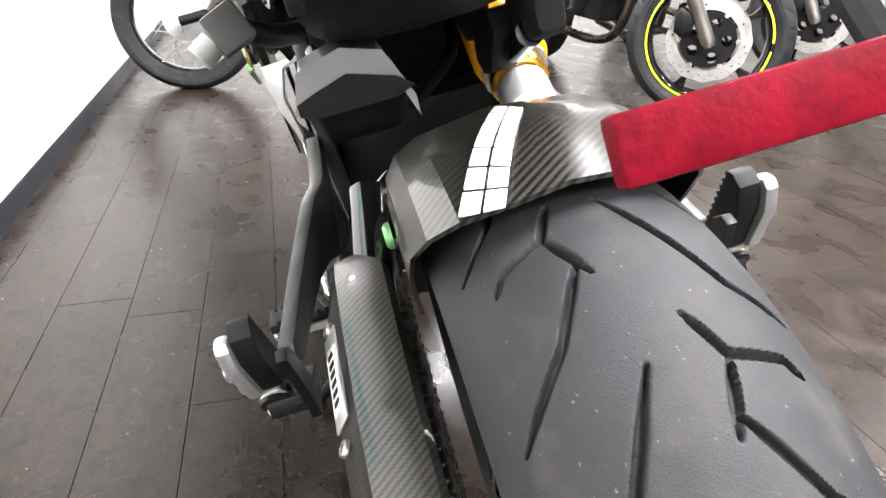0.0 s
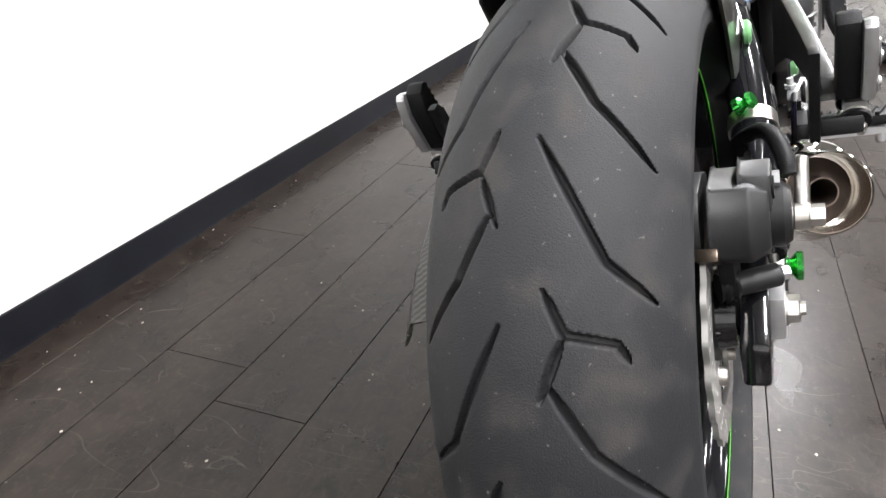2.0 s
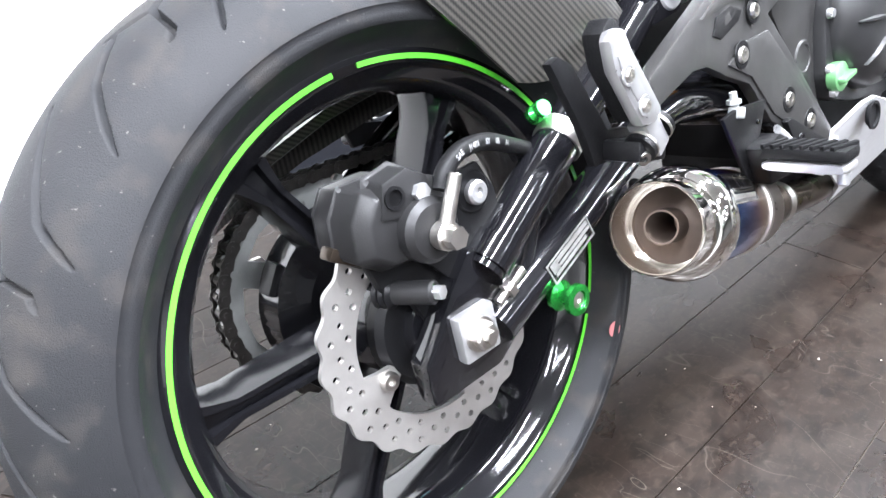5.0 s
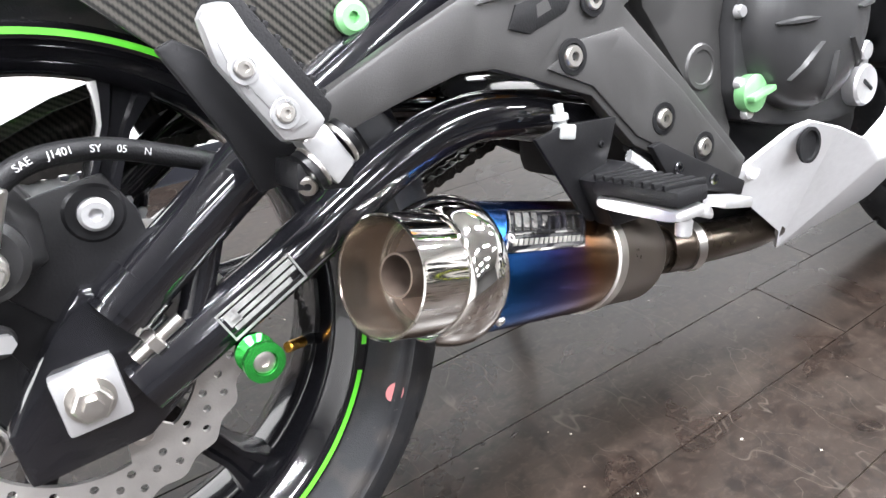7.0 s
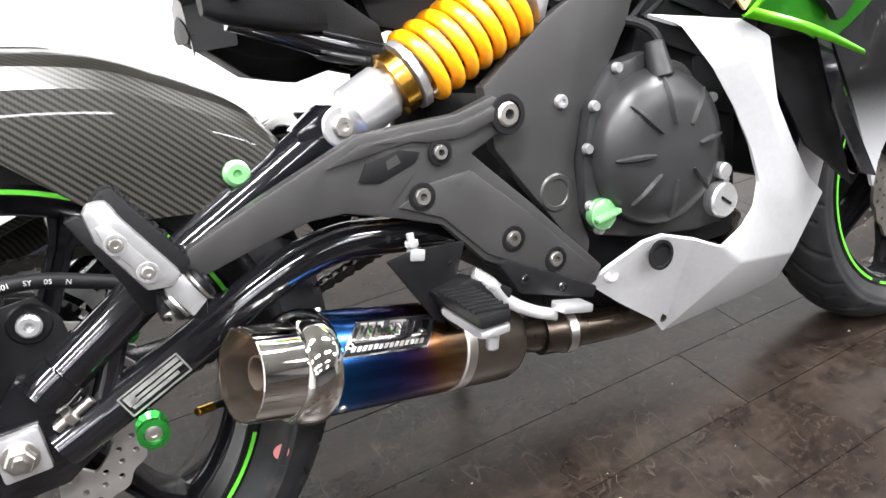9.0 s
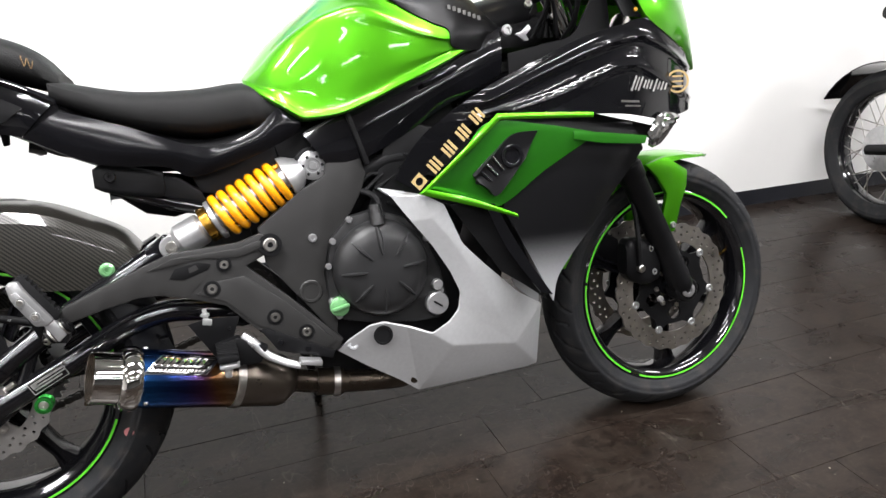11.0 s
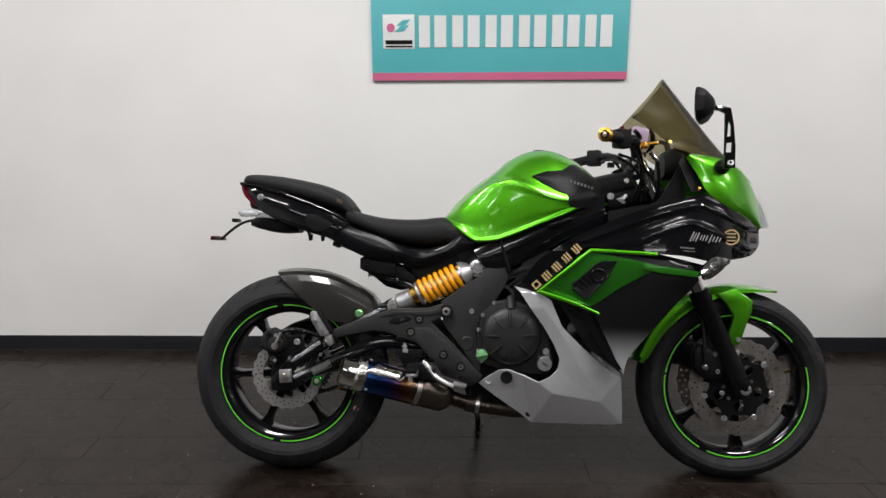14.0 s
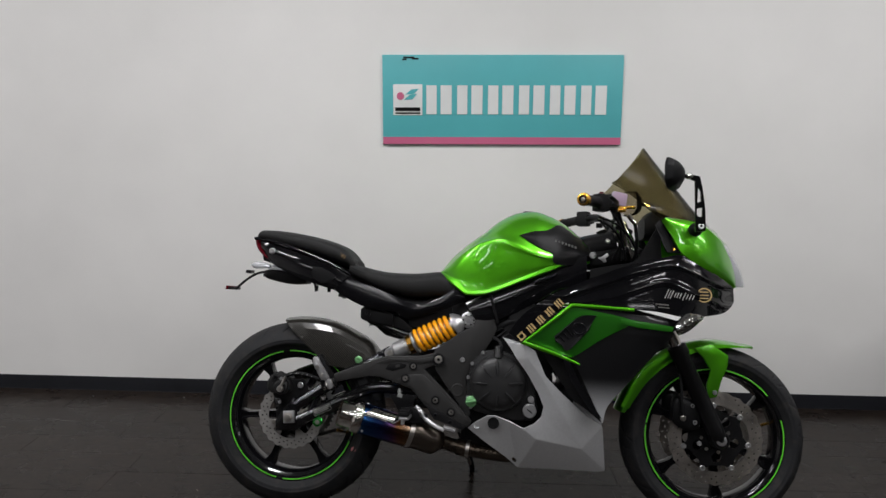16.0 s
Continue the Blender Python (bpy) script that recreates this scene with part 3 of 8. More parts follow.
part("caption", box((-0.425, -0.012, -0.042), (0.112, 0.002, 0.016), 0), BLACK_SATIN, SIGN)
part("caption", box((-0.425, -0.012, -0.059), (0.112, 0.002, 0.006), 0), BLACK_SATIN, SIGN)
for k in range(6):
    for cx, sx in ((-0.318 + 0.139 * k, 0.046), (-0.252 + 0.139 * k, 0.050)):
        part("letter_bar", box((cx, -0.0095, 0), (sx, 0.003, 0.128), 0), SIGN_WHITE, SIGN)
for cx, cz, sx in ((-0.42, 0.186, 0.05), (-0.39, 0.18, 0.03), (-0.44, 0.177, 0.02)):
    part("scuff", box((cx, -0.0088, cz), (sx, 0.0012, 0.007), 0), BLACK_SATIN, SIGN, "scraped black mark")

# ---- the motorcycle: leaned on its stand, the wheel plane at y = 0 of its own space, x ahead ----
BIKE = empty("motorcycle", Matrix.Translation((0.010, -0.069, -0.002)) @ pose(0, 0, 0, 0, 0, -3.06) @ pose(0, 0, 0, -13.6, 0, 0),
             "green black and silver sports motorcycle leaning on its side stand", "motorcycle")
RC, FC = Vector((-0.004, 0, 0.311)), Vector((1.406, 0, 0.298))


def tread_depth(theta, s, radius, period, grooves, width):
    """Depth 0..1 of the grooves at angle theta (degrees) and across distance s (mm)."""
    depth = np.zeros(np.broadcast(theta, s).shape)
    for side, shift in ((-1, 153.2), (1, 136.3)):
        for line in grooves:
            for k, ((a0, s0), (a1, s1)) in enumerate(zip(line, line[1:])):
                for wrap in (-period, 0, period):
                    th = (theta - shift + period * 40) % period
                    px, py = (th - wrap) * math.radians(1) * radius * 1000, s * side
                    ax, bx = a0 * math.radians(1) * radius * 1000, a1 * math.radians(1) * radius * 1000
                    dx, dy = bx - ax, s1 - s0
                    t = np.clip(((px - ax) * dx + (py - s0) * dy) / (dx * dx + dy * dy), 0, 1)
                    d = np.hypot(px - ax - t * dx, py - s0 - t * dy)
                    taper = np.ones_like(t)
                    if k == 0:
                        taper = np.minimum(taper, 0.25 + 2.2 * t)
                    if k == len(line) - 2:
                        taper = np.minimum(taper, 0.25 + 2.2 * (1 - t))
                    depth = np.maximum(depth, np.clip((width * taper - d) / 1.4 + 0.5, 0, 1))
    return depth


GROOVES = [[(-4.3, 14), (0, 24), (1.0, 50), (2.8, 56)], [(0, 24), (6.3, 11)], [(4.3, 14), (11.6, 36), (18.3, 72)], [(-20, 9), (-7, 45), (-3, 73)]]


def tyre_mesh(name, centre, radius, crown, half, bead_r, bead_y, n_theta, step, depth_mm, width):
    """A tyre with a round crown, cut grooves and shaped sidewalls."""
    tread = np.arange(-half, half + 1e-9, step)
    prof = [(radius - (crown - math.sqrt(crown ** 2 - y * y)), y) for y in tread]
    r_edge = prof[0][0]
    wall = [(r_edge - 0.003, 1.020), (r_edge - 0.007, 1.032), (r_edge - 0.0075, 1.024), (r_edge - 0.013, 1.034), (r_edge - 0.020, 1.028), (r_edge - 0.0205, 1.018), (bead_r + 0.006, (bead_y + 0.004) / half), (bead_r, bead_y / half), (bead_r - 0.006, (bead_y - 0.006) / half)]
    left = [(r, k * half) for r, k in wall]
    right = [(r, -k * half) for r, k in reversed(wall)]
    full = right + prof + left
    rr, yy = np.array([p[0] for p in full]), np.array([p[1] for p in full])
    th = np.arange(n_theta) * 360.0 / n_theta
    in_tread = (np.arange(len(full)) >= len(right)) & (np.arange(len(full)) < len(right) + len(prof))
    s = np.where(in_tread, crown * np.arcsin(np.clip(yy / crown, -1, 1)) * 1000 * 0.96, 999)
    per = 36.0
    nper = int(round(n_theta / 10))
    d = tread_depth(th[:nper, None], s[None, :], radius * 0.96, per, GROOVES, width)
    d = np.tile(d, (10, 1))[:n_theta]
    r = rr[None, :] - d * depth_mm / 1000
    a = np.radians(th)[:, None]
    co = np.stack([centre[0] + r * np.cos(a), np.broadcast_to(yy[None, :], r.shape), centre[2] + r * np.sin(a)], -1)
    m = len(full)
    i, j = np.meshgrid(np.arange(n_theta), np.arange(m - 1), indexing="ij")
    i2 = (i + 1) % n_theta
    quads = np.stack([i * m + j, i2 * m + j, i2 * m + j + 1, i * m + j + 1], -1).reshape(-1, 4)
    me = bpy.data.meshes.new(name)
    me.vertices.add(n_theta * m)
    me.vertices.foreach_set("co", co.reshape(-1))
    me.loops.add(quads.size)
    me.loops.foreach_set("vertex_index", quads[:, ::-1].reshape(-1).astype(np.int32))
    me.polygons.add(len(quads))
    me.polygons.foreach_set("loop_start", np.arange(0, quads.size, 4, dtype=np.int32))
    me.update(calc_edges=True)
    me.validate()
    return me


def rim_bm(c, r_lip, y_lip, r_well):
    prof = [(r_lip, -y_lip + 0.004), (r_lip - 0.001, -y_lip), (r_lip - 0.006, -y_lip - 0.003), (r_lip - 0.0125, -y_lip - 0.0015), (r_lip - 0.017, -y_lip + 0.006), (r_lip - 0.024, -y_lip + 0.010),
            (r_well + 0.002, -y_lip + 0.022), (r_well, -0.015), (r_well, 0.015), (r_well + 0.002, y_lip - 0.022), (r_lip - 0.024, y_lip - 0.010), (r_lip - 0.017, y_lip - 0.006), (r_lip - 0.0125, y_lip + 0.0015), (r_lip - 0.006, y_lip + 0.003), (r_lip - 0.001, y_lip), (r_lip, y_lip - 0.004),
            (r_well + 0.012, 0.02), (r_well + 0.012, -0.02)]
    return lathe(prof, c, (0, 1, 0), 120, closed=True)


def spoke_bm(c, ang, r0, r1, w0, w1, t0, t1, yo=0.0):
    """A cast spoke with raised edges along both faces."""
    rings = []
    ca, sa = math.cos(radians(ang)), math.sin(radians(ang))
    for k in range(9):
        t = k / 8
        r = r0 + (r1 - r0) * t
        w = w0 + (w1 - w0) * math.sin(math.pi * 0.5 * t) + 0.014 * max(0, t - 0.78) / 0.22
        th = t0 + (t1 - t0) * t
        sec = [(-w, -th * 0.55), (-w * 0.86, -th), (-w * 0.45, -th), (-w * 0.30, -th * 0.68), (w * 0.30, -th * 0.68), (w * 0.45, -th), (w * 0.86, -th), (w, -th * 0.55)]
        sec += [(a, -b) for a, b in reversed(sec)]
        rings.append([(c[0] + r * ca - a * sa, yo + b, c[2] + r * sa + a * ca) for a, b in sec])
    return loft(rings)


def arc_band(c, r0, r1, y0, y1, a0, a1, n=None):
    """A thin band of ring between two angles."""
    n = n or max(6, int(abs(a1 - a0) / 2.5))
    rings = []
    for i in range(n + 1):
        a = radians(a0 + (a1 - a0) * i / n)
        ca, sa = math.cos(a), math.sin(a)
        rings.append([(c[0] + r * ca, y, c[2] + r * sa) for r, y in ((r0, y0), (r1, y0), (r1, y1), (r0, y1))])
    return loft(rings)


def petal_disc(c, y, r_out, r_in, thick, waves, rows, phase=0.0, tabs=0, tab_r=0.05):
    n = waves * 10
    outer = [(c[0] + (r_out + 0.0022 * math.cos(waves * t)) * math.cos(t), c[2] + (r_out + 0.0022 * math.cos(waves * t)) * math.sin(t)) for t in (2 * math.pi * i / n for i in range(n))]
    inner = []
    for i in range(120):
        t = 2 * math.pi * i / 120
        r = r_in
        if tabs:
            d = abs(((t - phase) * tabs / (2 * math.pi) + 0.5) % 1 - 0.5) * 2
            r = tab_r + (r_in - tab_r) * min(1, max(0, (d - 0.16) / 0.14))
        inner.append((c[0] + r * math.cos(t), c[2] + r * math.sin(t)))
    holes = [inner]
    for r, count, off, hr in rows:
        for i in range(count):
            t = off + 2 * math.pi * i / count
            holes.append(ring_pts(c[0] + r * math.cos(t), c[2] + r * math.sin(t), hr, 10))
    return plate(outer, y, y + thick, 0, holes=holes)


# rear wheel
REAR = part("rear_wheel", rim_bm(RC, 0.2240, 0.0570, 0.189), BLACK_GLOSS, BIKE, "gloss black cast rim with green tape and a black tyre")
mesh_part("tyre", tyre_mesh("tyre", RC, 0.312, 0.085, 0.078, 0.2240, 0.0590, 2160, 0.0010, 7.0, 2.1), RUBBER, REAR, "black road tyre with angled tread grooves", sharp=60)
part("rim_tape", arc_band(RC, 0.2138, 0.2180, -0.0610, -0.0606, 101, 258), GREEN_TAPE, REAR, "bright green rim tape")
part("rim_tape", arc_band(RC, 0.2138, 0.2180, -0.0610, -0.0606, 264, 338), GREEN_TAPE, REAR, "bright green rim tape")
part("rim_tape", arc_band(RC, 0.2138, 0.2180, -0.0610, -0.0606, 344, 455), GREEN_TAPE, REAR, "bright green rim tape")
part("rim_tape", arc_band(RC, 0.2138, 0.2180, 0.0606, 0.0610, 0, 355), GREEN_TAPE, REAR, "bright green rim tape")
for k in range(6):
    part("spoke", spoke_bm(RC, 4.5 + 60 * k, 0.055, 0.197, 0.0135, 0.0105, 0.026, 0.020, -0.008), BLACK_SPOKE, REAR)
part("hub", lathe([(0.022, -0.085), (0.030, -0.085), (0.034, -0.060), (0.052, -0.050), (0.056, -0.030), (0.060, 0.030), (0.088, 0.038), (0.090, 0.072), (0.080, 0.078), (0.022, 0.080)], RC, (0, 1, 0), 56, closed=True), BLACK_GLOSS, REAR)
for k in range(5):
    a = radians(78 + 72 * k)
    part("damper_window", box((RC.x + 0.088 * math.cos(a), 0.054, RC.z + 0.088 * math.sin(a)), (0.012, 0.022, 0.03), 0.003, turn(0, -math.degrees(a), 0)), BLACK_SATIN, REAR)
part("brake_disc", petal_disc(RC, -0.0720, 0.1105, 0.079, 0.0045, 22, ((0.101, 22, 0.05, 0.0030), (0.0935, 22, 0.19, 0.0030), (0.086, 22, 0.02, 0.0030)), 0.45, 4, 0.052), DISC_STEEL, REAR, "wavy drilled steel brake disc")
for k in range(4):
    a = 0.45 + math.pi / 2 * k
    bolt((RC.x + 0.063 * math.cos(a), -0.0720, RC.z + 0.063 * math.sin(a)), (0, -1, 0), 0.0085, 0.006, STEEL, REAR, "disc_bolt")
part("disc_carrier", lathe([(0.022, -0.070), (0.050, -0.068), (0.056, -0.063), (0.056, -0.052), (0.030, -0.048)], RC, (0, 1, 0), 40, closed=True), BLACK_SATIN, REAR)


def sprocket_bm(c, y, teeth, r, thick):
    n = teeth * 6
    outer = []
    for i in range(n):
        t = 2 * math.pi * i / n
        ph = (i % 6) / 6
        rr = r + (0.0035 if ph in (0.0,) else (0.002 if ph < 0.2 or ph > 0.8 else -0.004))
        outer.append((c[0] + rr * math.cos(t), c[2] + rr * math.sin(t)))
    holes = [ring_pts(c[0], c[2], 0.052, 40)]
    for k in range(5):
        t0 = 2 * math.pi * k / 5 + 0.2
        lp = [(0.066, t0 + 0.16), (0.088, t0 + 0.12), (0.090, t0 + 0.45), (0.090, t0 + 0.78), (0.088, t0 + 1.08), (0.066, t0 + 1.02), (0.070, t0 + 0.6)]
        holes.append([(c[0] + rr * math.cos(t), c[2] + rr * math.sin(t)) for rr, t in lp])
    return plate(outer, y, y + thick, 0, holes=holes)


REAR.location = (0, -0.017, 0)
part("sprocket", sprocket_bm(RC, 0.109, 44, 0.109, 0.006), ZINC, REAR, "weathered grey chain sprocket")
for k in range(5):
    a = 2 * math.pi * k / 5 + 0.05
    hex_nut((RC.x + 0.072 * math.cos(a), 0.115, RC.z + 0.072 * math.sin(a)), (0, 1, 0), 0.009, 0.008, STEEL, REAR)
a = radians(-18)
vs = Vector((RC.x + 0.195 * math.cos(a), -0.012, RC.z + 0.195 * math.sin(a)))
ve = Vector((RC.x + 0.163 * math.cos(a), -0.035, RC.z + 0.163 * math.sin(a)))
part("valve_stem", cyl(vs, vs.lerp(ve, 0.6), 0.005, 0.004), BLACK_SATIN, REAR)
part("valve_cap", cyl(vs.lerp(ve, 0.55), ve.lerp(vs, -0.15), 0.0048, None, 12, 0.0008), GOLD, REAR, "gold valve cap")
part("balance_mark", lathe([(0.0085, 0), (0.0085, 0.0006), (0, 0.0006)], (0.2155, -0.0795, 0.2085), Vector((-0.05, -1, 0.02)), 14), PINK_MARK, REAR, "faded pink dot on the sidewall")
# raised maker's marks on the sidewall, as plain bars
for a0, count, wdt in ((188, 7, 2.0), (300, 5, 2.3), (60, 6, 2.0)):
    for k in range(count):
        a = a0 + k * (wdt + 1.6)
        part("sidewall_mark", arc_band(RC, 0.243, 0.2490, -0.0808, -0.0800, a, a + wdt, 3), RUBBER, REAR)

# front wheel, the same family, turned a touch
FRONT = part("front_wheel", rim_bm(FC, 0.231, 0.049, 0.200), BLACK_GLOSS, BIKE, "gloss black cast rim with green tape and a black tyre")
mesh_part("tyre", tyre_mesh("tyre", FC, 0.300, 0.068, 0.058, 0.231, 0.051, 720, 0.003, 4.0, 2.6), RUBBER, FRONT, "black front road tyre", sharp=60)
part("rim_tape", arc_band(FC, 0.2208, 0.2250, -0.0532, -0.0526, 40, 170), GREEN_TAPE, FRONT, "bright green rim tape")
part("rim_tape", arc_band(FC, 0.2208, 0.2250, -0.0532, -0.0526, 172, 240), GREEN_TAPE, FRONT, "bright green rim tape")
part("rim_tape", arc_band(FC, 0.2208, 0.2250, -0.0532, -0.0526, 247, 377), GREEN_TAPE, FRONT, "bright green rim tape")
for k in range(6):
    part("spoke", spoke_bm(FC, 36 + 60 * k, 0.045, 0.206, 0.015, 0.012, 0.022, 0.016), BLACK_SPOKE, FRONT)
part("hub", lathe([(0.012, -0.060), (0.034, -0.058), (0.036, -0.040), (0.048, -0.030), (0.048, 0.030), (0.036, 0.040), (0.034, 0.058), (0.012, 0.060)], FC, (0, 1, 0), 40, closed=True), BLACK_GLOSS, FRONT)
for s in (-1, 1):
    yd = s * 0.064 - 0.0025
    part("brake_disc", petal_disc(FC, yd, 0.150, 0.108, 0.0045, 24, ((0.141, 24, 0.05, 0.0032), (0.132, 24, 0.18, 0.0032), (0.123, 24, 0.03, 0.0032))), DISC_SHADED, FRONT, "wavy drilled steel brake disc")
    arms = []
    for i in range(100):
        t = 2 * math.pi * i / 100
        arms.append((FC.x + (0.088 + 0.019 * math.cos(3.5 * t) ** 8) * math.cos(t + 0.733), FC.z + (0.088 + 0.019 * math.cos(3.5 * t) ** 8) * math.sin(t + 0.733)))
    part("disc_carrier", plate(arms, yd - 0.001, yd + 0.0055, 0, holes=[ring_pts(FC.x, FC.z, 0.035, 30)] + [ring_pts(FC.x + 0.062 * math.cos(1.03 + 1.2566 * k), FC.z + 0.062 * math.sin(1.03 + 1.2566 * k), 0.016, 14) for k in range(5)]), BLACK_SATIN, FRONT)
    for k in range(7):
        t = 0.733 + 2 * math.pi * k / 7
        bolt((FC.x + 0.106 * math.cos(t), s * 0.0665, FC.z + 0.106 * math.sin(t)), (0, s, 0), 0.0095, 0.004, ALLOY, FRONT, "disc_rivet")
        bolt((FC.x + 0.045 * math.cos(t + 0.6), s * 0.0665, FC.z + 0.045 * math.sin(t + 0.6)), (0, s, 0), 0.006, 0.005, STEEL, FRONT, "disc_bolt")
a = radians(14)
part("valve_cap", cyl((FC.x + 0.170 * math.cos(a), -0.012, FC.z + 0.170 * math.sin(a)), (FC.x + 0.196 * math.cos(a), -0.006, FC.z + 0.196 * math.sin(a)), 0.0045), GOLD, FRONT, "gold valve cap")

# ---- swingarm, axle, chain ----
def both(fn):
    """Runs fn for the right (-1) and the left (+1) side."""
    for s in (-1, 1):
        fn(s)


ARM = part("swingarm", tube([(0.435, -0.11, 0.405), (0.435, 0, 0.405), (0.435, 0.11, 0.405)], 0.032, 18), BLACK_GLOSS, BIKE, "gloss black tubular swingarm")


def arm_side(s):
    part("upper_tube", tube([(0.025, s * 0.122, 0.352), (0.13, s * 0.118, 0.425), (0.22, s * 0.108, 0.476), (0.305, s * 0.092, 0.522)], 0.0205, 20), BLACK_GLOSS, ARM)
    part("lower_tube", tube([(0.03, s * 0.122, 0.302), (0.135, s * 0.121, 0.352), (0.235, s * 0.119, 0.403), (0.30, s * 0.116, 0.421), (0.36, s * 0.112, 0.417), (0.435, s * 0.10, 0.402)], 0.0200, 20), BLACK_GLOSS, ARM)
    part("tube_collar", tube([(0.030, s * 0.122, 0.356), (0.048, s * 0.1215, 0.369)], 0.0225, 20), BLACK_GLOSS, ARM)
    part("axle_plate", plate([(-0.045, 0.262), (0.028, 0.268), (0.062, 0.292), (0.060, 0.330), (0.048, 0.368), (0.012, 0.378), (-0.012, 0.350), (-0.048, 0.300)], s * 0.104, s * 0.128, 0.006), BLACK_GLOSS, ARM)
    part("strut", tube([(0.060, s * 0.121, 0.312), (0.075, s * 0.121, 0.345), (0.095, s * 0.12, 0.395)], 0.011, 12), BLACK_GLOSS, ARM)
    part("axle_block", box((0.001, s * 0.133, 0.312), (0.038, 0.012, 0.040), 0.003, turn(0, -4, 0)), ALLOY, ARM, "machined alloy axle block")
    part("washer", lathe([(0.0145, 0), (0.0145, 0.002), (0, 0.002)], (0.000, s * 0.139, 0.312), (0, s, 0), 24), STEEL, ARM)
    hex_nut((0.000, s * 0.141, 0.312), (0, s, 0), 0.0120, 0.009, STEEL, ARM, "axle_nut")
    part("adjuster_bolt", cyl((0.030, s * 0.131, 0.324), (0.062, s * 0.131, 0.342), 0.0045), STEEL, ARM)
    hex_nut((0.040, s * 0.131, 0.330), (0.87, 0, 0.49), 0.009, 0.008, STEEL, ARM)
    part("stand_spool", lathe([(0.007, 0), (0.0135, 0.001), (0.0140, 0.006), (0.0075, 0.010), (0.0075, 0.016), (0.0140, 0.021), (0.0140, 0.026), (0.0085, 0.027), (0.0080, 0.023), (0, 0.023)], (0.102, s * 0.128, 0.302), (0, s, 0), 28), GREEN_ANOD, ARM, "green anodised paddock-stand spool")
    part("spool_bolt", lathe([(0.0076, 0), (0.0076, 0.002), (0.0060, 0.0025), (0.0030, 0.0025), (0.0030, 0.001), (0, 0.001)], (0.102, s * 0.151, 0.302), (0, s, 0), 20), STEEL, ARM)


both(arm_side)
part("cross_brace", tube([(0.300, -0.090, 0.508), (0.318, -0.05, 0.526), (0.322, 0.0, 0.530), (0.318, 0.05, 0.526), (0.300, 0.090, 0.508)], 0.016, 16), BLACK_GLOSS, ARM)
part("shock_mount", plate([(0.285, 0.500), (0.350, 0.512), (0.352, 0.548), (0.318, 0.556), (0.285, 0.535)], -0.112, -0.072, 0.004), BLACK_GLOSS, ARM)
part("cotter_pin", tube([(-0.012, 0.155, 0.307), (-0.02, 0.160, 0.318), (-0.028, 0.158, 0.300), (-0.018, 0.156, 0.288)], 0.0015, 8), STEEL, ARM)
# printed notice on the lower tube: a pale film with bars
for dx, dz, wide, high in ((0, 0.0105, 0.062, 0.0014), (0, -0.0105, 0.062, 0.0014), (0.0305, 0, 0.0014, 0.021), (-0.0305, 0, 0.0014, 0.021), (0.004, 0.006, 0.050, 0.0040), (0.002, 0.0005, 0.054, 0.0028), (-0.002, -0.0045, 0.048, 0.0030), (-0.023, 0.003, 0.009, 0.010)):
    c, q = math.cos(radians(26.5)), math.sin(radians(26.5))
    part("notice_bar", box((0.113 + dx * c - dz * q, -0.1412, 0.342 + dx * q + dz * c), (wide, 0.0012, high), 0, turn(0, -26.5, 0)), NOTICE_PRINT, ARM, "worn white printed notice")


CHAIN = part("chain", lathe([(0.030, -0.004), (0.040, -0.003), (0.040, 0.003), (0.030, 0.004)], (0.475, 0.098, 0.395), (0, 1, 0), 30, closed=True), CHAIN_STEEL, BIKE, "oily steel drive chain")


def chain_path():
    """Points along the closed run of the chain, one pitch apart."""
    c0, r0, c1, r1 = Vector((RC.x, RC.z)), 0.109, Vector((0.475, 0.395)), 0.040
    d = c1 - c0
    base = math.atan2(d.y, d.x)
    off = math.acos((r0 - r1) / d.length)
    pts = []
    n = 200
    for i in range(n + 1):
        a = base + off + (2 * math.pi - 2 * off) * i / n
        pts.append(c0 + r0 * Vector((math.cos(a), math.sin(a))))
    for i in range(n + 1):
        a = base - off + 2 * off * i / n
        pts.append(c1 + r1 * Vector((math.cos(a), math.sin(a))))
    pts.append(pts[0])
    dist = [0.0]
    for p, q in zip(pts, pts[1:]):
        dist.append(dist[-1] + (q - p).length)
    n = int(round(dist[-1] / 0.015875 / 2)) * 2
    return [Vector((float(np.interp(s, dist, [p.x for p in pts])), float(np.interp(s, dist, [p.y for p in pts])))) for s in np.linspace(0, dist[-1], n, endpoint=False)]


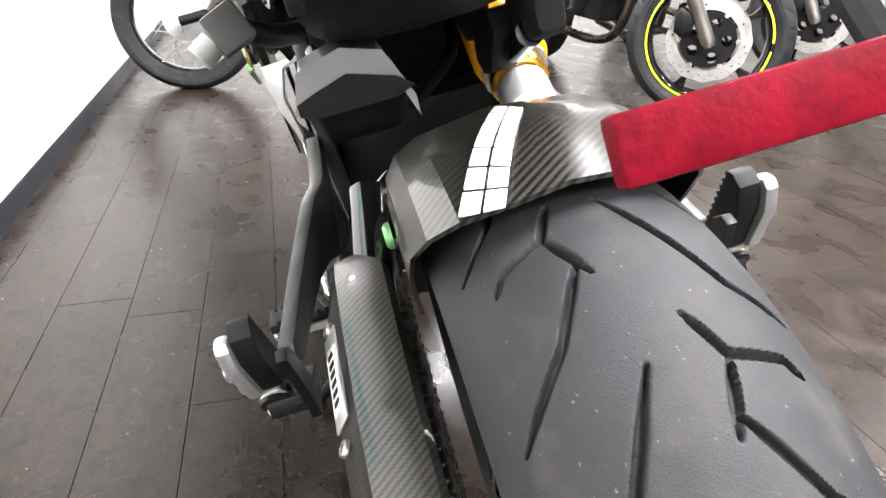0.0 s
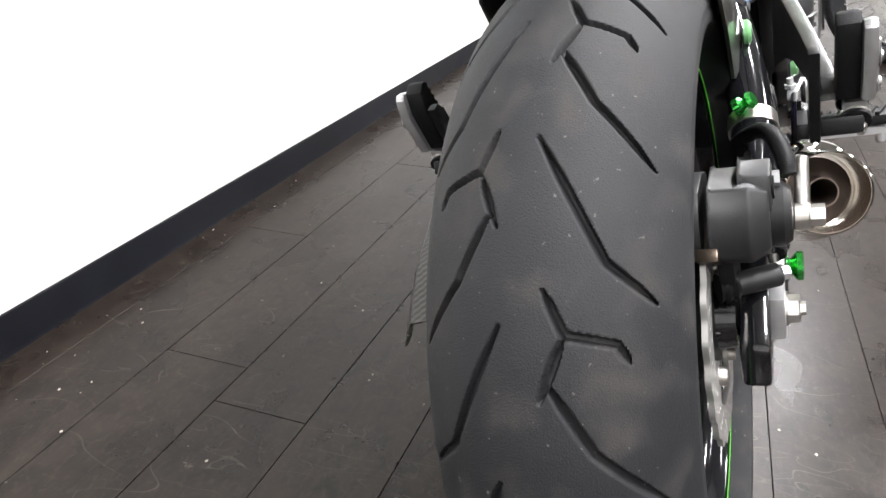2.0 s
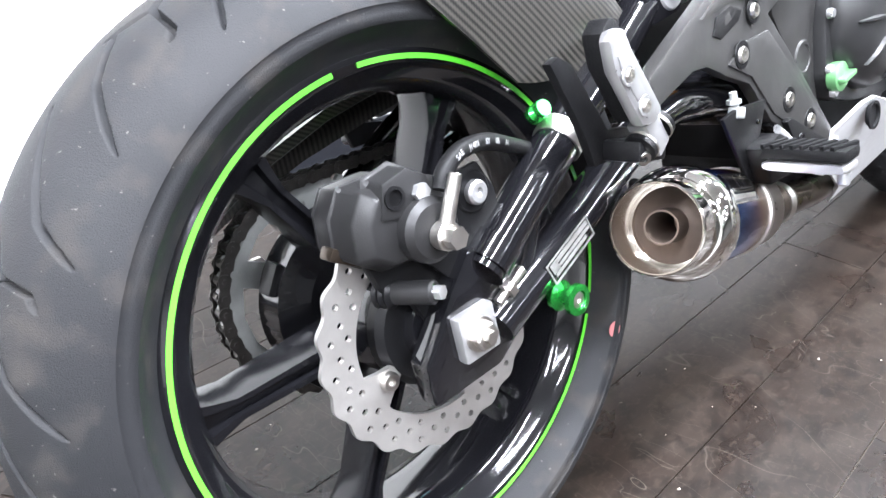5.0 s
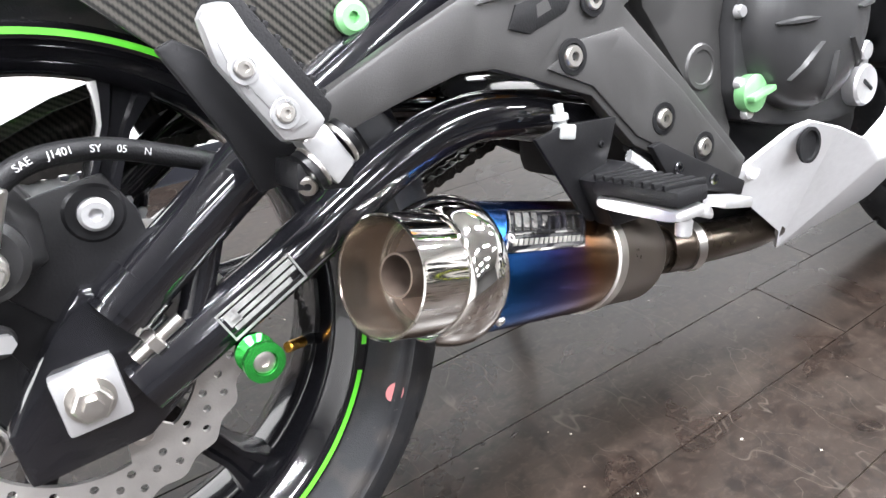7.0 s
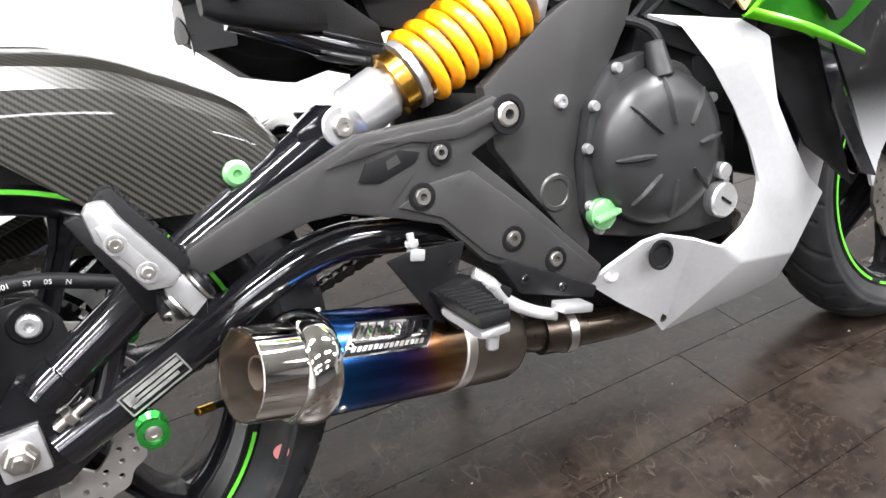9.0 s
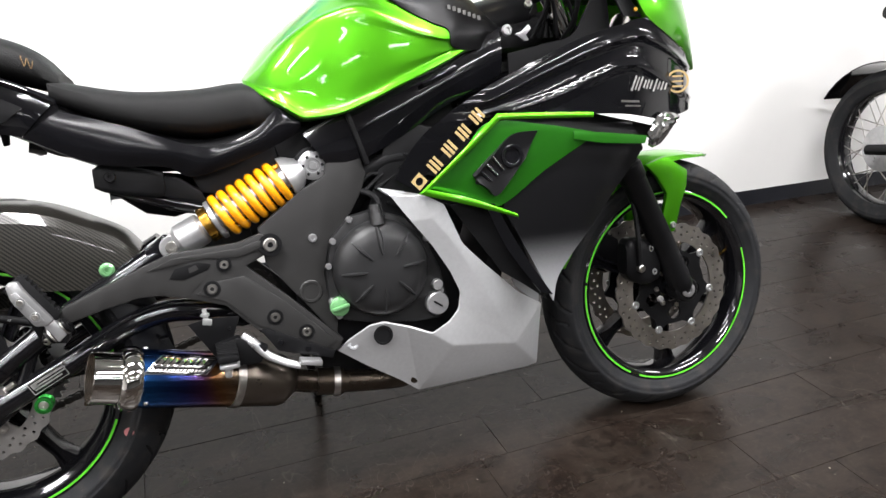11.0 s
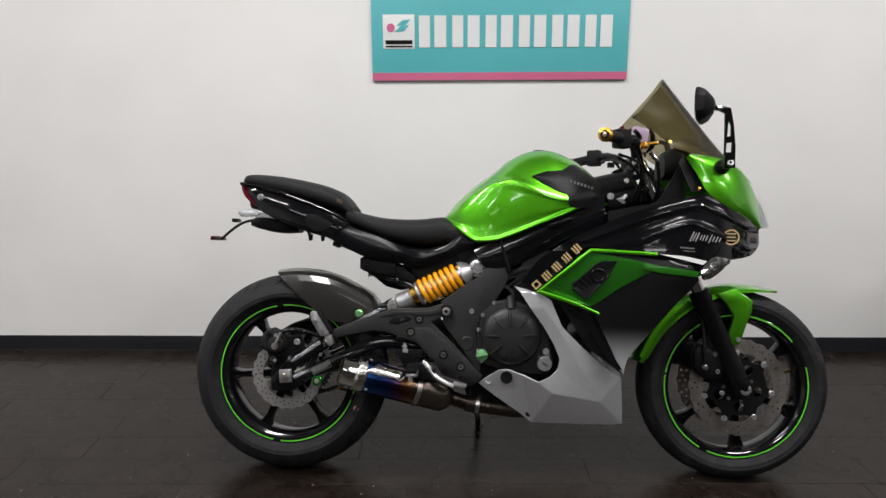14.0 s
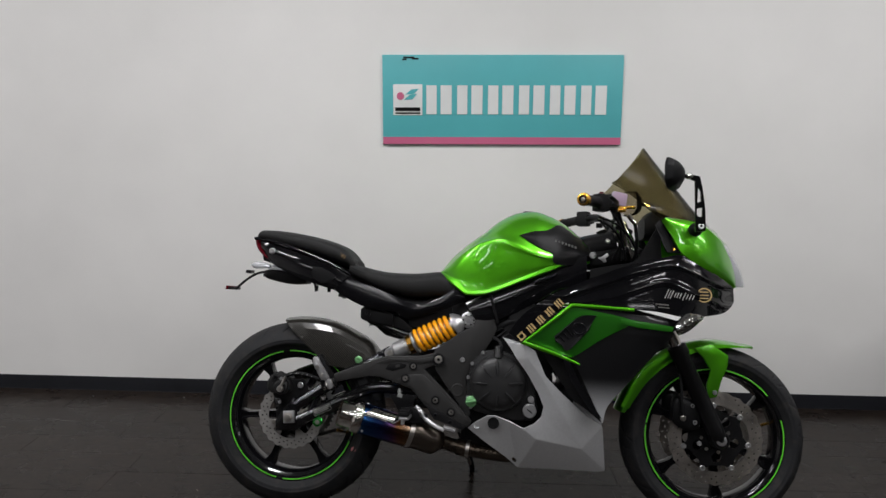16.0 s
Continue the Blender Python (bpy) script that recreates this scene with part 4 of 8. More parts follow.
def link_mesh(outer):
    bm = bmesh.new()
    y = 0.0088 if outer else 0.0065
    for s in (-1, 1):
        out = [(0.0079 + 0.0072 * math.cos(a), 0.0072 * math.sin(a)) for a in np.linspace(-1.2, 1.2, 7)] + [(0, 0.0048)] + [(-0.0079 - 0.0072 * math.cos(a), 0.0072 * math.sin(a)) for a in np.linspace(1.2, -1.2, 7)] + [(0, -0.0048)]
        a = [bm.verts.new((x, s * y, z)) for x, z in out]
        b = [bm.verts.new((x, s * (y + 0.0018), z)) for x, z in out]
        bm.faces.new(a), bm.faces.new(b)
        for i in range(len(a)):
            bm.faces.new((a[i], a[(i + 1) % len(a)], b[(i + 1) % len(a)], b[i]))
    for x in (-0.0079, 0.0079):
        r = 0.0028 if outer else 0.0050
        w = 0.0118 if outer else 0.0065
        ra = [bm.verts.new((x + r * math.cos(t), -w, r * math.sin(t))) for t in np.linspace(0, 2 * math.pi, 9)[:-1]]
        rb = [bm.verts.new((x + r * math.cos(t), w, r * math.sin(t))) for t in np.linspace(0, 2 * math.pi, 9)[:-1]]
        bm.faces.new(ra), bm.faces.new(rb)
        for i in range(8):
            bm.faces.new((ra[i], ra[(i + 1) % 8], rb[(i + 1) % 8], rb[i]))
    bmesh.ops.recalc_face_normals(bm, faces=bm.faces)
    me = bpy.data.meshes.new("link")
    bm.to_mesh(me)
    bm.free()
    me.materials.append(CHAIN_STEEL)
    return me


LINKS = (link_mesh(True), link_mesh(False))
cp = chain_path()
for i, p in enumerate(cp):
    q = cp[(i + 1) % len(cp)]
    ob = new("link", LINKS[i % 2])
    ob.parent = CHAIN
    mid = (p + q) / 2
    ob.matrix_basis = pose(mid.x, 0.096, mid.y, 0, -math.degrees(math.atan2(q.y - p.y, q.x - p.x)), 0)

# carbon chain guard over the upper run
rings = []
for x, z, w, drop in ((0.215, 0.503, 0.6, 0.020), (0.185, 0.507, 1.0, 0.040), (0.12, 0.497, 1.0, 0.045), (0.04, 0.478, 1.0, 0.046), (-0.04, 0.448, 1.0, 0.044), (-0.10, 0.412, 0.95, 0.036), (-0.135, 0.375, 0.7, 0.020)):
    k = drop / 0.045
    rings.append([(x, 0.140 + 0.020 * k, z - 0.052 * k), (x, 0.139 + 0.008 * k, z - 0.030 * k), (x, 0.144, z - 0.012), (x, 0.138, z - 0.002), (x, 0.122, z + 0.001), (x, 0.141 - 0.045 * w, z), (x, 0.139 - 0.048 * w, z - 0.010)])
GUARD = part("chain_guard", solid(loft(rings, closed=False), 0.0025), CARBON, BIKE, "glossy carbon chain guard")
for gx, gz in ((0.166, 0.474), (0.045, 0.446)):
    bolt((gx, 0.156, gz - 0.010), (0, 0.8, 0.6), 0.007, 0.004, STEEL, GUARD, "screw")
part("guard_bracket", box((0.108, 0.1552, 0.4560), (0.096, 0.0018, 0.024), 0.0006, turn(34, -14, 0)), ALLOY, GUARD, "thin alloy bracket")
part("sticker", box((0.105, 0.1565, 0.4555), (0.062, 0.0012, 0.018), 0, turn(34, -14, 0)), WHITE_PRINT, GUARD, "small white maker's sticker")
for k in range(6):
    part("sticker_bar", box((0.083 + 0.0092 * k, 0.1572, 0.4505 + 0.0023 * k), (0.005, 0.0008, 0.010), 0, turn(34, -14, 0)), BLACK_SATIN, GUARD)

# ---- rear brake ----
CAL_OUT = [(-0.092, 0.390), (-0.090, 0.424), (-0.076, 0.446), (-0.030, 0.449), (0.002, 0.440), (0.012, 0.420), (0.010, 0.388), (-0.018, 0.374), (-0.070, 0.376)]


def caliper_half(steps):
    """Lofts the caliper's side outline along y; steps are (y, scale)."""
    cx, cz = -0.040, 0.412
    return bevelled(loft([[(cx - 0.008 + 0.82 * (x - cx) * k, y + 0.094, cz - 0.004 + 0.84 * (z - cz) * k) for x, z in CAL_OUT] for y, k in steps]), 0.0022, 2)


CAL = part("rear_caliper", caliper_half([(-0.084, 1.03), (-0.112, 1.03), (-0.124, 0.82)]), CAST_GREY, BIKE, "dark grey cast brake caliper over the rear disc")
part("inner_half", caliper_half([(-0.050, 0.86), (-0.057, 0.98), (-0.0780, 0.98)]), CAST_GREY, CAL)
CAL.location = (0.008, -0.103, 0.009)
CX = 0.094


def cal_part(name, bm, mat, label="", shift=(-0.010, 0.0)):
    bmesh.ops.translate(bm, vec=(shift[0], CX, shift[1]), verts=bm.verts)
    return part(name, bm, mat, CAL, label)


cal_part("piston_housing", lathe([(0.021, 0), (0.0245, 0.002), (0.0245, 0.020), (0.020, 0.025), (0.012, 0.026), (0, 0.026)], (-0.028, -0.113, 0.400), (0, -1, 0), 30), CAST_GREY)
cal_part("ear", bevelled(loft([[(x, y, z) for x, z in ((-0.064, 0.430), (-0.058, 0.456), (-0.036, 0.462), (-0.018, 0.452), (-0.016, 0.424))] for y in (-0.104, -0.126)]), 0.003), CAST_GREY, shift=(-0.010, -0.014))
cal_part("ear_hole", lathe([(0.0085, 0), (0.0085, 0.0015), (0.006, 0.0016), (0.0055, -0.004), (0, -0.004)], (-0.050, -0.126, 0.444), (0, -1, 0), 20), BLACK_SATIN, shift=(-0.010, -0.014))
cal_part("ear_bolt", cyl((-0.028, -0.122, 0.442), (-0.028, -0.131, 0.442), 0.007, None, 6), ALLOY, shift=(-0.010, -0.014))
cal_part("banjo_bolt", cyl((-0.026, -0.136, 0.397), (-0.026, -0.160, 0.397), 0.0085, None, 6), STEEL)
cal_part("banjo_eye", cyl((-0.026, -0.139, 0.397), (-0.026, -0.150, 0.397), 0.0108, None, 20, 0.001), STEEL)
cal_part("hose_fitting", cyl((-0.024, -0.145, 0.404), (-0.009, -0.146, 0.438), 0.0056, 0.0050, 14, 0.001), STEEL)
cal_part("slide_pin", cyl((-0.050, -0.088, 0.350), (-0.031, -0.128, 0.352), 0.0095, None, 18, 0.002), CAST_GREY)
cal_part("pin_boot", lathe([(0.012, 0), (0.010, 0.003), (0.012, 0.006), (0.010, 0.009), (0.012, 0.012), (0.009, 0.015)], (-0.052, -0.084, 0.350), (0.4, -1, 0), 18), BLACK_SATIN)
cal_part("pin_bolt", cyl((-0.031, -0.128, 0.352), (-0.029, -0.134, 0.352), 0.0058, None, 6), ALLOY)
cal_part("bracket", plate([(-0.070, 0.390), (-0.056, 0.350), (-0.034, 0.340), (-0.012, 0.292), (0.026, 0.282), (0.036, 0.330), (0.020, 0.372), (0.012, 0.402), (-0.020, 0.392)], -0.098, -0.086, 0.003), BLACK_SATIN)
cal_part("pad_edge", box((-0.075, -0.082, 0.388), (0.030, 0.016, 0.010), 0.002, turn(0, 30, 0)), BRONZE_PIPE)
part("bracket_bolt", lathe([(0.010, 0), (0.010, 0.006), (0.008, 0.008), (0.004, 0.008), (0.004, 0.003), (0, 0.003)], (0.024, -0.111 + CX, 0.408), (0, -1, 0), 20), ALLOY, CAL)
part("mount_boss", cyl((0.024, -0.098 + CX, 0.408), (0.024, -0.112 + CX, 0.408), 0.019, None, 24, 0.003), BLACK_SATIN, CAL)
part("mount_arm", plate([(-0.040, 0.378), (-0.010, 0.345), (0.030, 0.340), (0.052, 0.372), (0.048, 0.405), (0.034, 0.430), (0.004, 0.426), (-0.030, 0.420)], -0.110 + CX, -0.104 + CX, 0.002), BLACK_SATIN, CAL)
HOSE_FACE = (-0.02, -0.99, 0.12)
HOSE = part("brake_hose", tube([(-0.019, -0.146, 0.436), (-0.012, -0.144, 0.447), (0.010, -0.138, 0.456), (0.045, -0.128, 0.454), (0.085, -0.115, 0.440), (0.125, -0.104, 0.424)], 0.0068, 14), BLACK_PLASTIC, BIKE, "black rubber brake hose")
hp = smooth_path([Vector(p) for p in ((-0.019, -0.146, 0.436), (-0.012, -0.144, 0.447), (0.010, -0.138, 0.456), (0.045, -0.128, 0.454), (0.085, -0.115, 0.440), (0.125, -0.104, 0.424))], 8)
for word, wx in (("SAE", -0.002), ("J1401", 0.014), ("SY", 0.035), ("05", 0.050), ("N", 0.067)):
    cu = bpy.data.curves.new("print", "FONT")
    cu.body, cu.size, cu.extrude, cu.align_y = word, 0.0062, 0.0001, "CENTER"
    tmp = bpy.data.objects.new("print", cu)
    me = bpy.data.meshes.new_from_object(tmp)
    bpy.data.objects.remove(tmp)
    k = min(range(len(hp) - 1), key=lambda i: abs(hp[i].x - wx))
    ex = (Vector(hp[min(k + 2, len(hp) - 1)]) - Vector(hp[k])).normalized()
    ez = Vector(HOSE_FACE)
    ez = (ez - ex * ez.dot(ex)).normalized()
    ey = ez.cross(ex)
    o = Vector(hp[k]) + ez * 0.0068
    me.transform(Matrix(((ex.x, ey.x, ez.x, o.x), (ex.y, ey.y, ez.y, o.y), (ex.z, ey.z, ez.z, o.z), (0, 0, 0, 1))))
    mesh_part("print", me, PALE_PRINT, HOSE, "pale grey lettering")
part("hose_clamp", lathe([(0.0225, -0.008), (0.0225, 0.008), (0.0208, 0.008), (0.0208, -0.008)], (0.142, -0.117, 0.432), (0.80, 0.05, 0.53), 26, closed=True), STEEL, HOSE)
part("clamp_bolt", lathe([(0.0085, 0), (0.0085, 0.006), (0.005, 0.009), (0.0085, 0.014), (0.007, 0.018), (0, 0.018)], (0.127, -0.104, 0.455), (-0.2, -1, 0.5), 18), GREEN_ANOD, HOSE, "green anodised bolt")

# ---- rear hugger of carbon: a flat-topped shell, creased along each shoulder, cut slantwise behind ----
HUG_TOP = [(-0.050, 0.634), (0.011, 0.640), (0.075, 0.636), (0.137, 0.623), (0.195, 0.596), (0.247, 0.566), (0.276, 0.531)]
HUG_LOW = [(0.112, 0.486), (0.132, 0.482), (0.155, 0.480), (0.178, 0.478), (0.200, 0.476), (0.224, 0.474), (0.244, 0.474)]
rings = []
for (xt, zt), (xb, zb) in zip(HUG_TOP, HUG_LOW):
    half = [(y, xt + (xb - xt) * k, zt + (zb - zt) * k + up) for y, k, up in ((0.091, 1.0, 0), (0.092, 0.70, 0), (0.091, 0.42, 0), (0.087, 0.22, 0), (0.076, 0.10, 0), (0.058, 0.03, 0), (0.028, 0.0, 0), (0.0, 0.0, 0.003))]
    rings.append([(x, -y, z) for y, x, z in half] + [(x, y, z) for y, x, z in reversed(half[:-1])])
fine = [smooth_path([r[k] for r in rings], 4) for k in range(15)]
HUG = part("rear_hugger", solid(loft([[fine[k][i] for k in range(15)] for i in range(len(fine[0]))], closed=False), 0.003), CARBON, BIKE, "glossy carbon rear mudguard with white block print", sharp=22)
HUG.location = (0, -0.015, 0)


def print_piece(u0, u1, v0, v1):
    """A thin piece of the print band, which runs slantwise over the crown: u along the band, v across it."""
    quad = []
    for u, v in ((u0, v0), (u1, v0), (u1, v1), (u0, v1)):
        left, right = Vector((-0.046, 0.058)).lerp(Vector((0.104, 0.000)), u), Vector((-0.057, 0.036)).lerp(Vector((0.070, -0.011)), u)
        p = left.lerp(right, v)
        z = eased(p.x, [q[0] for q in HUG_TOP], [q[1] for q in HUG_TOP]) + 0.0030 - 0.16 * max(0.0, p.y - 0.028)
        quad.append((p.x, p.y, z))
    return loft([[(x, y, z + h) for x, y, z in quad] for h in (0.0, 0.0012)])


for k in range(7):
    u0, u1 = k / 7, k / 7 + 0.118
    for piece in ((u0, u1, 0.0, 0.46), (u0, u1, 0.54, 1.0)):
        part("print_block", print_piece(*piece), WHITE_PRINT, HUG, "white printed block")
for s in (-1, 1):
    part("mount_bolt", lathe([(0.0125, 0), (0.0125, 0.004), (0.009, 0.007), (0.004, 0.007), (0.004, 0.003), (0, 0.003)], (0.223, s * 0.096, 0.508), (0, s, 0), 22), GREEN_PALE, HUG, "pale green anodised bolt")

# ---- shock absorber ----
S0, S1 = Vector((0.331, -0.098, 0.534)), Vector((0.583, -0.112, 0.657))
sd = (S1 - S0).normalized()
SHOCK = part("shock_absorber", lathe([(0.012, 0.0), (0.024, 0.012), (0.029, 0.018), (0.029, 0.058), (0.026, 0.062), (0.022, 0.062), (0.022, 0.240), (0.0, 0.240)], S0, sd, 30), ALLOY, BIKE, "shock absorber with an orange coil spring")
at = lambda t: S0 + sd * t
part("eye", cyl(S0 + Vector((0, -0.016, 0)), S0 + Vector((0, 0.016, 0)), 0.021, None, 24, 0.002), ALLOY, SHOCK)
bolt(S0 + Vector((0, -0.016, 0)), (0, -1, 0), 0.011, 0.006, STEEL, SHOCK)
part("preload_collar", lathe([(0.024, 0), (0.033, 0.001), (0.033, 0.016), (0.024, 0.017)], at(0.066), sd, 26, closed=True), GOLD, SHOCK, "gold anodised collar")
part("lock_ring", lathe([(0.026, 0), (0.038, 0.001), (0.038, 0.009), (0.026, 0.010)], at(0.084), sd, 12, closed=True), ALLOY, SHOCK)
coil = []
u = sd.orthogonal().normalized()
v = sd.cross(u)
for i in range(7 * 14 + 1):
    a = 2 * math.pi * i / 14
    coil.append(at(0.099 + 0.130 * i / (7 * 14)) + 0.0355 * (math.cos(a) * u + math.sin(a) * v))
part("spring", tube(coil, 0.0076, 12, 2), SPRING, SHOCK, "orange-yellow coil spring")
part("shaft", cyl(at(0.10), at(0.24), 0.015), GOLD, SHOCK)
part("top_seat", lathe([(0.022, 0), (0.040, 0.002), (0.038, 0.012), (0.026, 0.028), (0.016, 0.040), (0, 0.044)], at(0.232), sd, 26), ALLOY, SHOCK)
part("reservoir_hose", tube([at(0.25) + Vector((0, 0.01, 0)), (0.52, -0.06, 0.63), (0.45, -0.04, 0.60), (0.40, 0.02, 0.57)], 0.008, 12), BLACK_PLASTIC, SHOCK)
CAP = part("shock_mount_cap", lathe([(0.033, 0), (0.033, 0.010), (0.027, 0.012)], (0.588, -0.112, 0.655), (0, -1, 0), 36), BLACK_SATIN, BIKE)
part("disc", lathe([(0.0265, 0.0), (0.0265, 0.009), (0.022, 0.012), (0.013, 0.012), (0.012, 0.009), (0.008, 0.009), (0.007, 0.013), (0, 0.013)], (0.588, -0.118, 0.655), (0, -1, 0), 36), ALLOY, CAP, "drilled alloy cap")
for k in range(6):
    a = math.pi * k / 3
    # Flat black disc on the face gives the shade of a drilling.
    part("hole_shade", lathe([(0.0028, 0), (0.0028, 0.0006), (0, 0.0006)], (0.588 + 0.0175 * math.cos(a), -0.130, 0.655 + 0.0175 * math.sin(a)), (0, -1, 0), 10), BLACK_SATIN, CAP)

# ---- footrest brackets ----
BR = [(0.152, 0.452), (0.168, 0.441), (0.215, 0.452), (0.270, 0.462), (0.305, 0.460), (0.345, 0.447), (0.408, 0.424), (0.454, 0.374), (0.577, 0.306), (0.600, 0.312), (0.609, 0.330), (0.519, 0.423), (0.450, 0.490), (0.498, 0.512), (0.505, 0.530), (0.480, 0.544), (0.437, 0.532), (0.326, 0.528), (0.278, 0.511), (0.227, 0.493), (0.160, 0.467)]
SLOT = [(0.322, 0.486), (0.345, 0.480), (0.385, 0.492), (0.392, 0.502), (0.370, 0.508), (0.332, 0.502)]


def footrest(s):
    out = 0.014 if s > 0 else 0.0
    bend = lambda x, z: s * (0.045 + out) * max(0.0, (0.36 - x) / 0.23) ** 0.9
    br = part("footrest_bracket", plate(BR, s * 0.135, s * 0.150, 0.003, bend), GREY_PLASTIC, BIKE, "dark grey cast footrest bracket")
    # No opening is cut; a black plate gives its shade.
    part("slot", plate(SLOT, s * 0.146, s * 0.1516, 0.0005, bend), BLACK_PLASTIC, br, "black plate standing in for a dark opening")
    part("web", plate([(0.362, 0.452), (0.408, 0.432), (0.456, 0.382), (0.572, 0.315), (0.596, 0.330), (0.514, 0.413), (0.445, 0.474), (0.400, 0.470)], s * 0.148, s * 0.1525, 0.0015, bend), GREY_PLASTIC, br)
    part("top_band", plate([(0.290, 0.505), (0.330, 0.520), (0.437, 0.523), (0.478, 0.534), (0.494, 0.524), (0.440, 0.508), (0.400, 0.510), (0.385, 0.513), (0.330, 0.508)], s * 0.148, s * 0.1535, 0.0015, bend), GREY_PLASTIC, br)
    for bx, bz, r in ((0.495, 0.523, 0.0135), (0.413, 0.498, 0.0085), (0.388, 0.458, 0.0095), (0.489, 0.391, 0.0095), (0.542, 0.355, 0.0095)):
        # Black ring stands in for the shade of a counterbore round each bolt.
        part("recess_shade", lathe([(r * 1.55, 0), (r * 1.5, 0.0012), (r * 1.1, 0.0014), (r * 1.05, -0.002), (0, -0.002)], (bx, s * 0.1522, bz), (0, s, 0), 24), BLACK_SATIN, br)
        bolt((bx, s * 0.1500, bz), (0, s, 0), r * 0.95, 0.006, STEEL, br)
    # folded passenger peg
    part("peg_hanger", plate([(0.118, 0.416), (0.172, 0.420), (0.165, 0.438), (0.138, 0.442), (0.102, 0.500), (0.088, 0.508), (0.078, 0.504), (0.106, 0.450)], s * (0.164 + out), s * (0.173 + out), 0.002), BLACK_SATIN, br)
    part("peg_pivot", box((0.146, s * (0.186 + out), 0.424), (0.036, 0.044, 0.017), 0.004, turn(0, 10, 0)), BLACK_SATIN, br)
    bolt((0.135, s * (0.205 + out), 0.421), (-0.4, s * (0.8 + out), -0.2), 0.006, 0.004, STEEL, br)
    yo = lambda d: s * (d + out)
    part("passenger_peg", plate([(0.092, 0.515), (0.097, 0.522), (0.110, 0.522), (0.117, 0.507), (0.150, 0.456), (0.141, 0.447), (0.123, 0.448), (0.096, 0.493)], yo(0.2045), yo(0.2165), 0.0045), ALLOY, br, "folded alloy passenger footpeg")
    part("peg_face", plate([(0.0985, 0.504), (0.1065, 0.506), (0.138, 0.457), (0.1275, 0.4535), (0.1015, 0.492)], yo(0.2150), yo(0.2176), 0.001), ALLOY, br)
    part("peg_rubber", plate([(0.098, 0.520), (0.108, 0.529), (0.116, 0.529), (0.1595, 0.462), (0.1545, 0.452), (0.128, 0.450), (0.102, 0.496)], yo(0.1860), yo(0.2050), 0.003), BLACK_PLASTIC, br, "black rubber peg pad")
    for k in range(8):
        q = Vector((0.1190, 0, 0.5245)).lerp(Vector((0.1545, 0, 0.4695)), k / 7)
        part("pad_rib", box((q.x, yo(0.1955), q.z), (0.004, 0.017, 0.0045), 0.001, turn(0, 33, 0)), BLACK_PLASTIC, br)
    part("peg_root", plate([(0.1335, 0.446), (0.150, 0.454), (0.165, 0.429), (0.151, 0.417)], yo(0.192), yo(0.211), 0.003), ALLOY, br)
    for e in (-1, 1):
        q = Vector((0.1515 + e * 0.0125, yo(0.201), 0.4345 + e * 0.0068))
        part("pivot_washer", lathe([(0.0130, -0.003), (0.0135, -0.002), (0.0135, 0.002), (0.0095, 0.0035), (0.0055, 0.0035), (0.0055, 0.006), (0.0, 0.006)], q, Vector((e * 0.878, 0, e * 0.478)), 24), BLACK_SATIN, br)
        part("washer_edge", lathe([(0.0132, -0.005), (0.0140, -0.004), (0.0140, -0.0025), (0.0132, -0.002)], q, Vector((e * 0.878, 0, e * 0.478)), 24, closed=True), STEEL, br)
    for px, pz in ((0.109, 0.489), (0.126, 0.4635)):
        part("screw_well", lathe([(0.0085, 0.0), (0.0080, 0.0010), (0.0060, 0.0010), (0.0055, 0.0)], (px, yo(0.2172), pz), (0, s, 0), 20, closed=True), ALLOY, br)
        bolt((px, yo(0.2170), pz), (0, s, 0), 0.0050, 0.003, STEEL, br)
    # rider footrest
    part("heel_plate", plate([(0.340, 0.402), (0.372, 0.408), (0.428, 0.404), (0.415, 0.372), (0.396, 0.322), (0.388, 0.322)], s * 0.152, s * 0.157, 0.0015), BLACK_SATIN, br)
    bolt((0.408, s * 0.157, 0.385), (0, s, 0), 0.003, 0.002, BLACK_SATIN, br)
    part("peg_bracket", plate([(0.380, 0.362), (0.420, 0.370), (0.470, 0.345), (0.455, 0.318), (0.400, 0.318)], s * 0.150, s * 0.176, 0.004), BLACK_SATIN, br)
    part("rider_peg", body_x([(0.384, 0.350, 0.341, 0.040), (0.390, 0.352, 0.340, 0.043), (0.410, 0.352, 0.340, 0.043), (0.416, 0.350, 0.341, 0.038)], 20, 4.0), ALLOY, br, "alloy rider footpeg").location = (0, s * 0.213, -0.002)
    part("peg_tread", box((0.399, s * 0.213, 0.357), (0.034, 0.086, 0.013), 0.004), BLACK_PLASTIC, br, "ribbed black rubber tread")
    for k in range(8):
        part("tread_rib", box((0.399, s * (0.179 + 0.0098 * k), 0.3645), (0.034, 0.0050, 0.005), 0.001, turn(0, 0, 18 * s)), BLACK_PLASTIC, br)
    part("peg_tip", cyl((0.398, s * 0.248, 0.340), (0.396, s * 0.248, 0.325), 0.0065, 0.006, 14, 0.002), ALLOY, br)
    part("switch_rod", tube([(0.370, s * 0.151, 0.424), (0.371, s * 0.152, 0.412), (0.374, s * 0.153, 0.398)], 0.0040, 12), ZINC, br)
    hex_nut((0.3705, s * 0.1515, 0.416), (0.04, 0, -1), 0.0075, 0.005, ZINC, br, "lock_nut")
    part("clevis", box((0.373, s * 0.153, 0.402), (0.016, 0.012, 0.012), 0.002, turn(0, 12, 0)), ZINC, br)
    if s < 0:
        part("brake_pedal", tube([(0.428, -0.168, 0.372), (0.446, -0.172, 0.355), (0.464, -0.172, 0.332), (0.492, -0.172, 0.313), (0.522, -0.174, 0.300)], [0.007, 0.0085, 0.008, 0.0075, 0.007], 14, 8, 0.55), ALLOY, br, "alloy brake pedal")
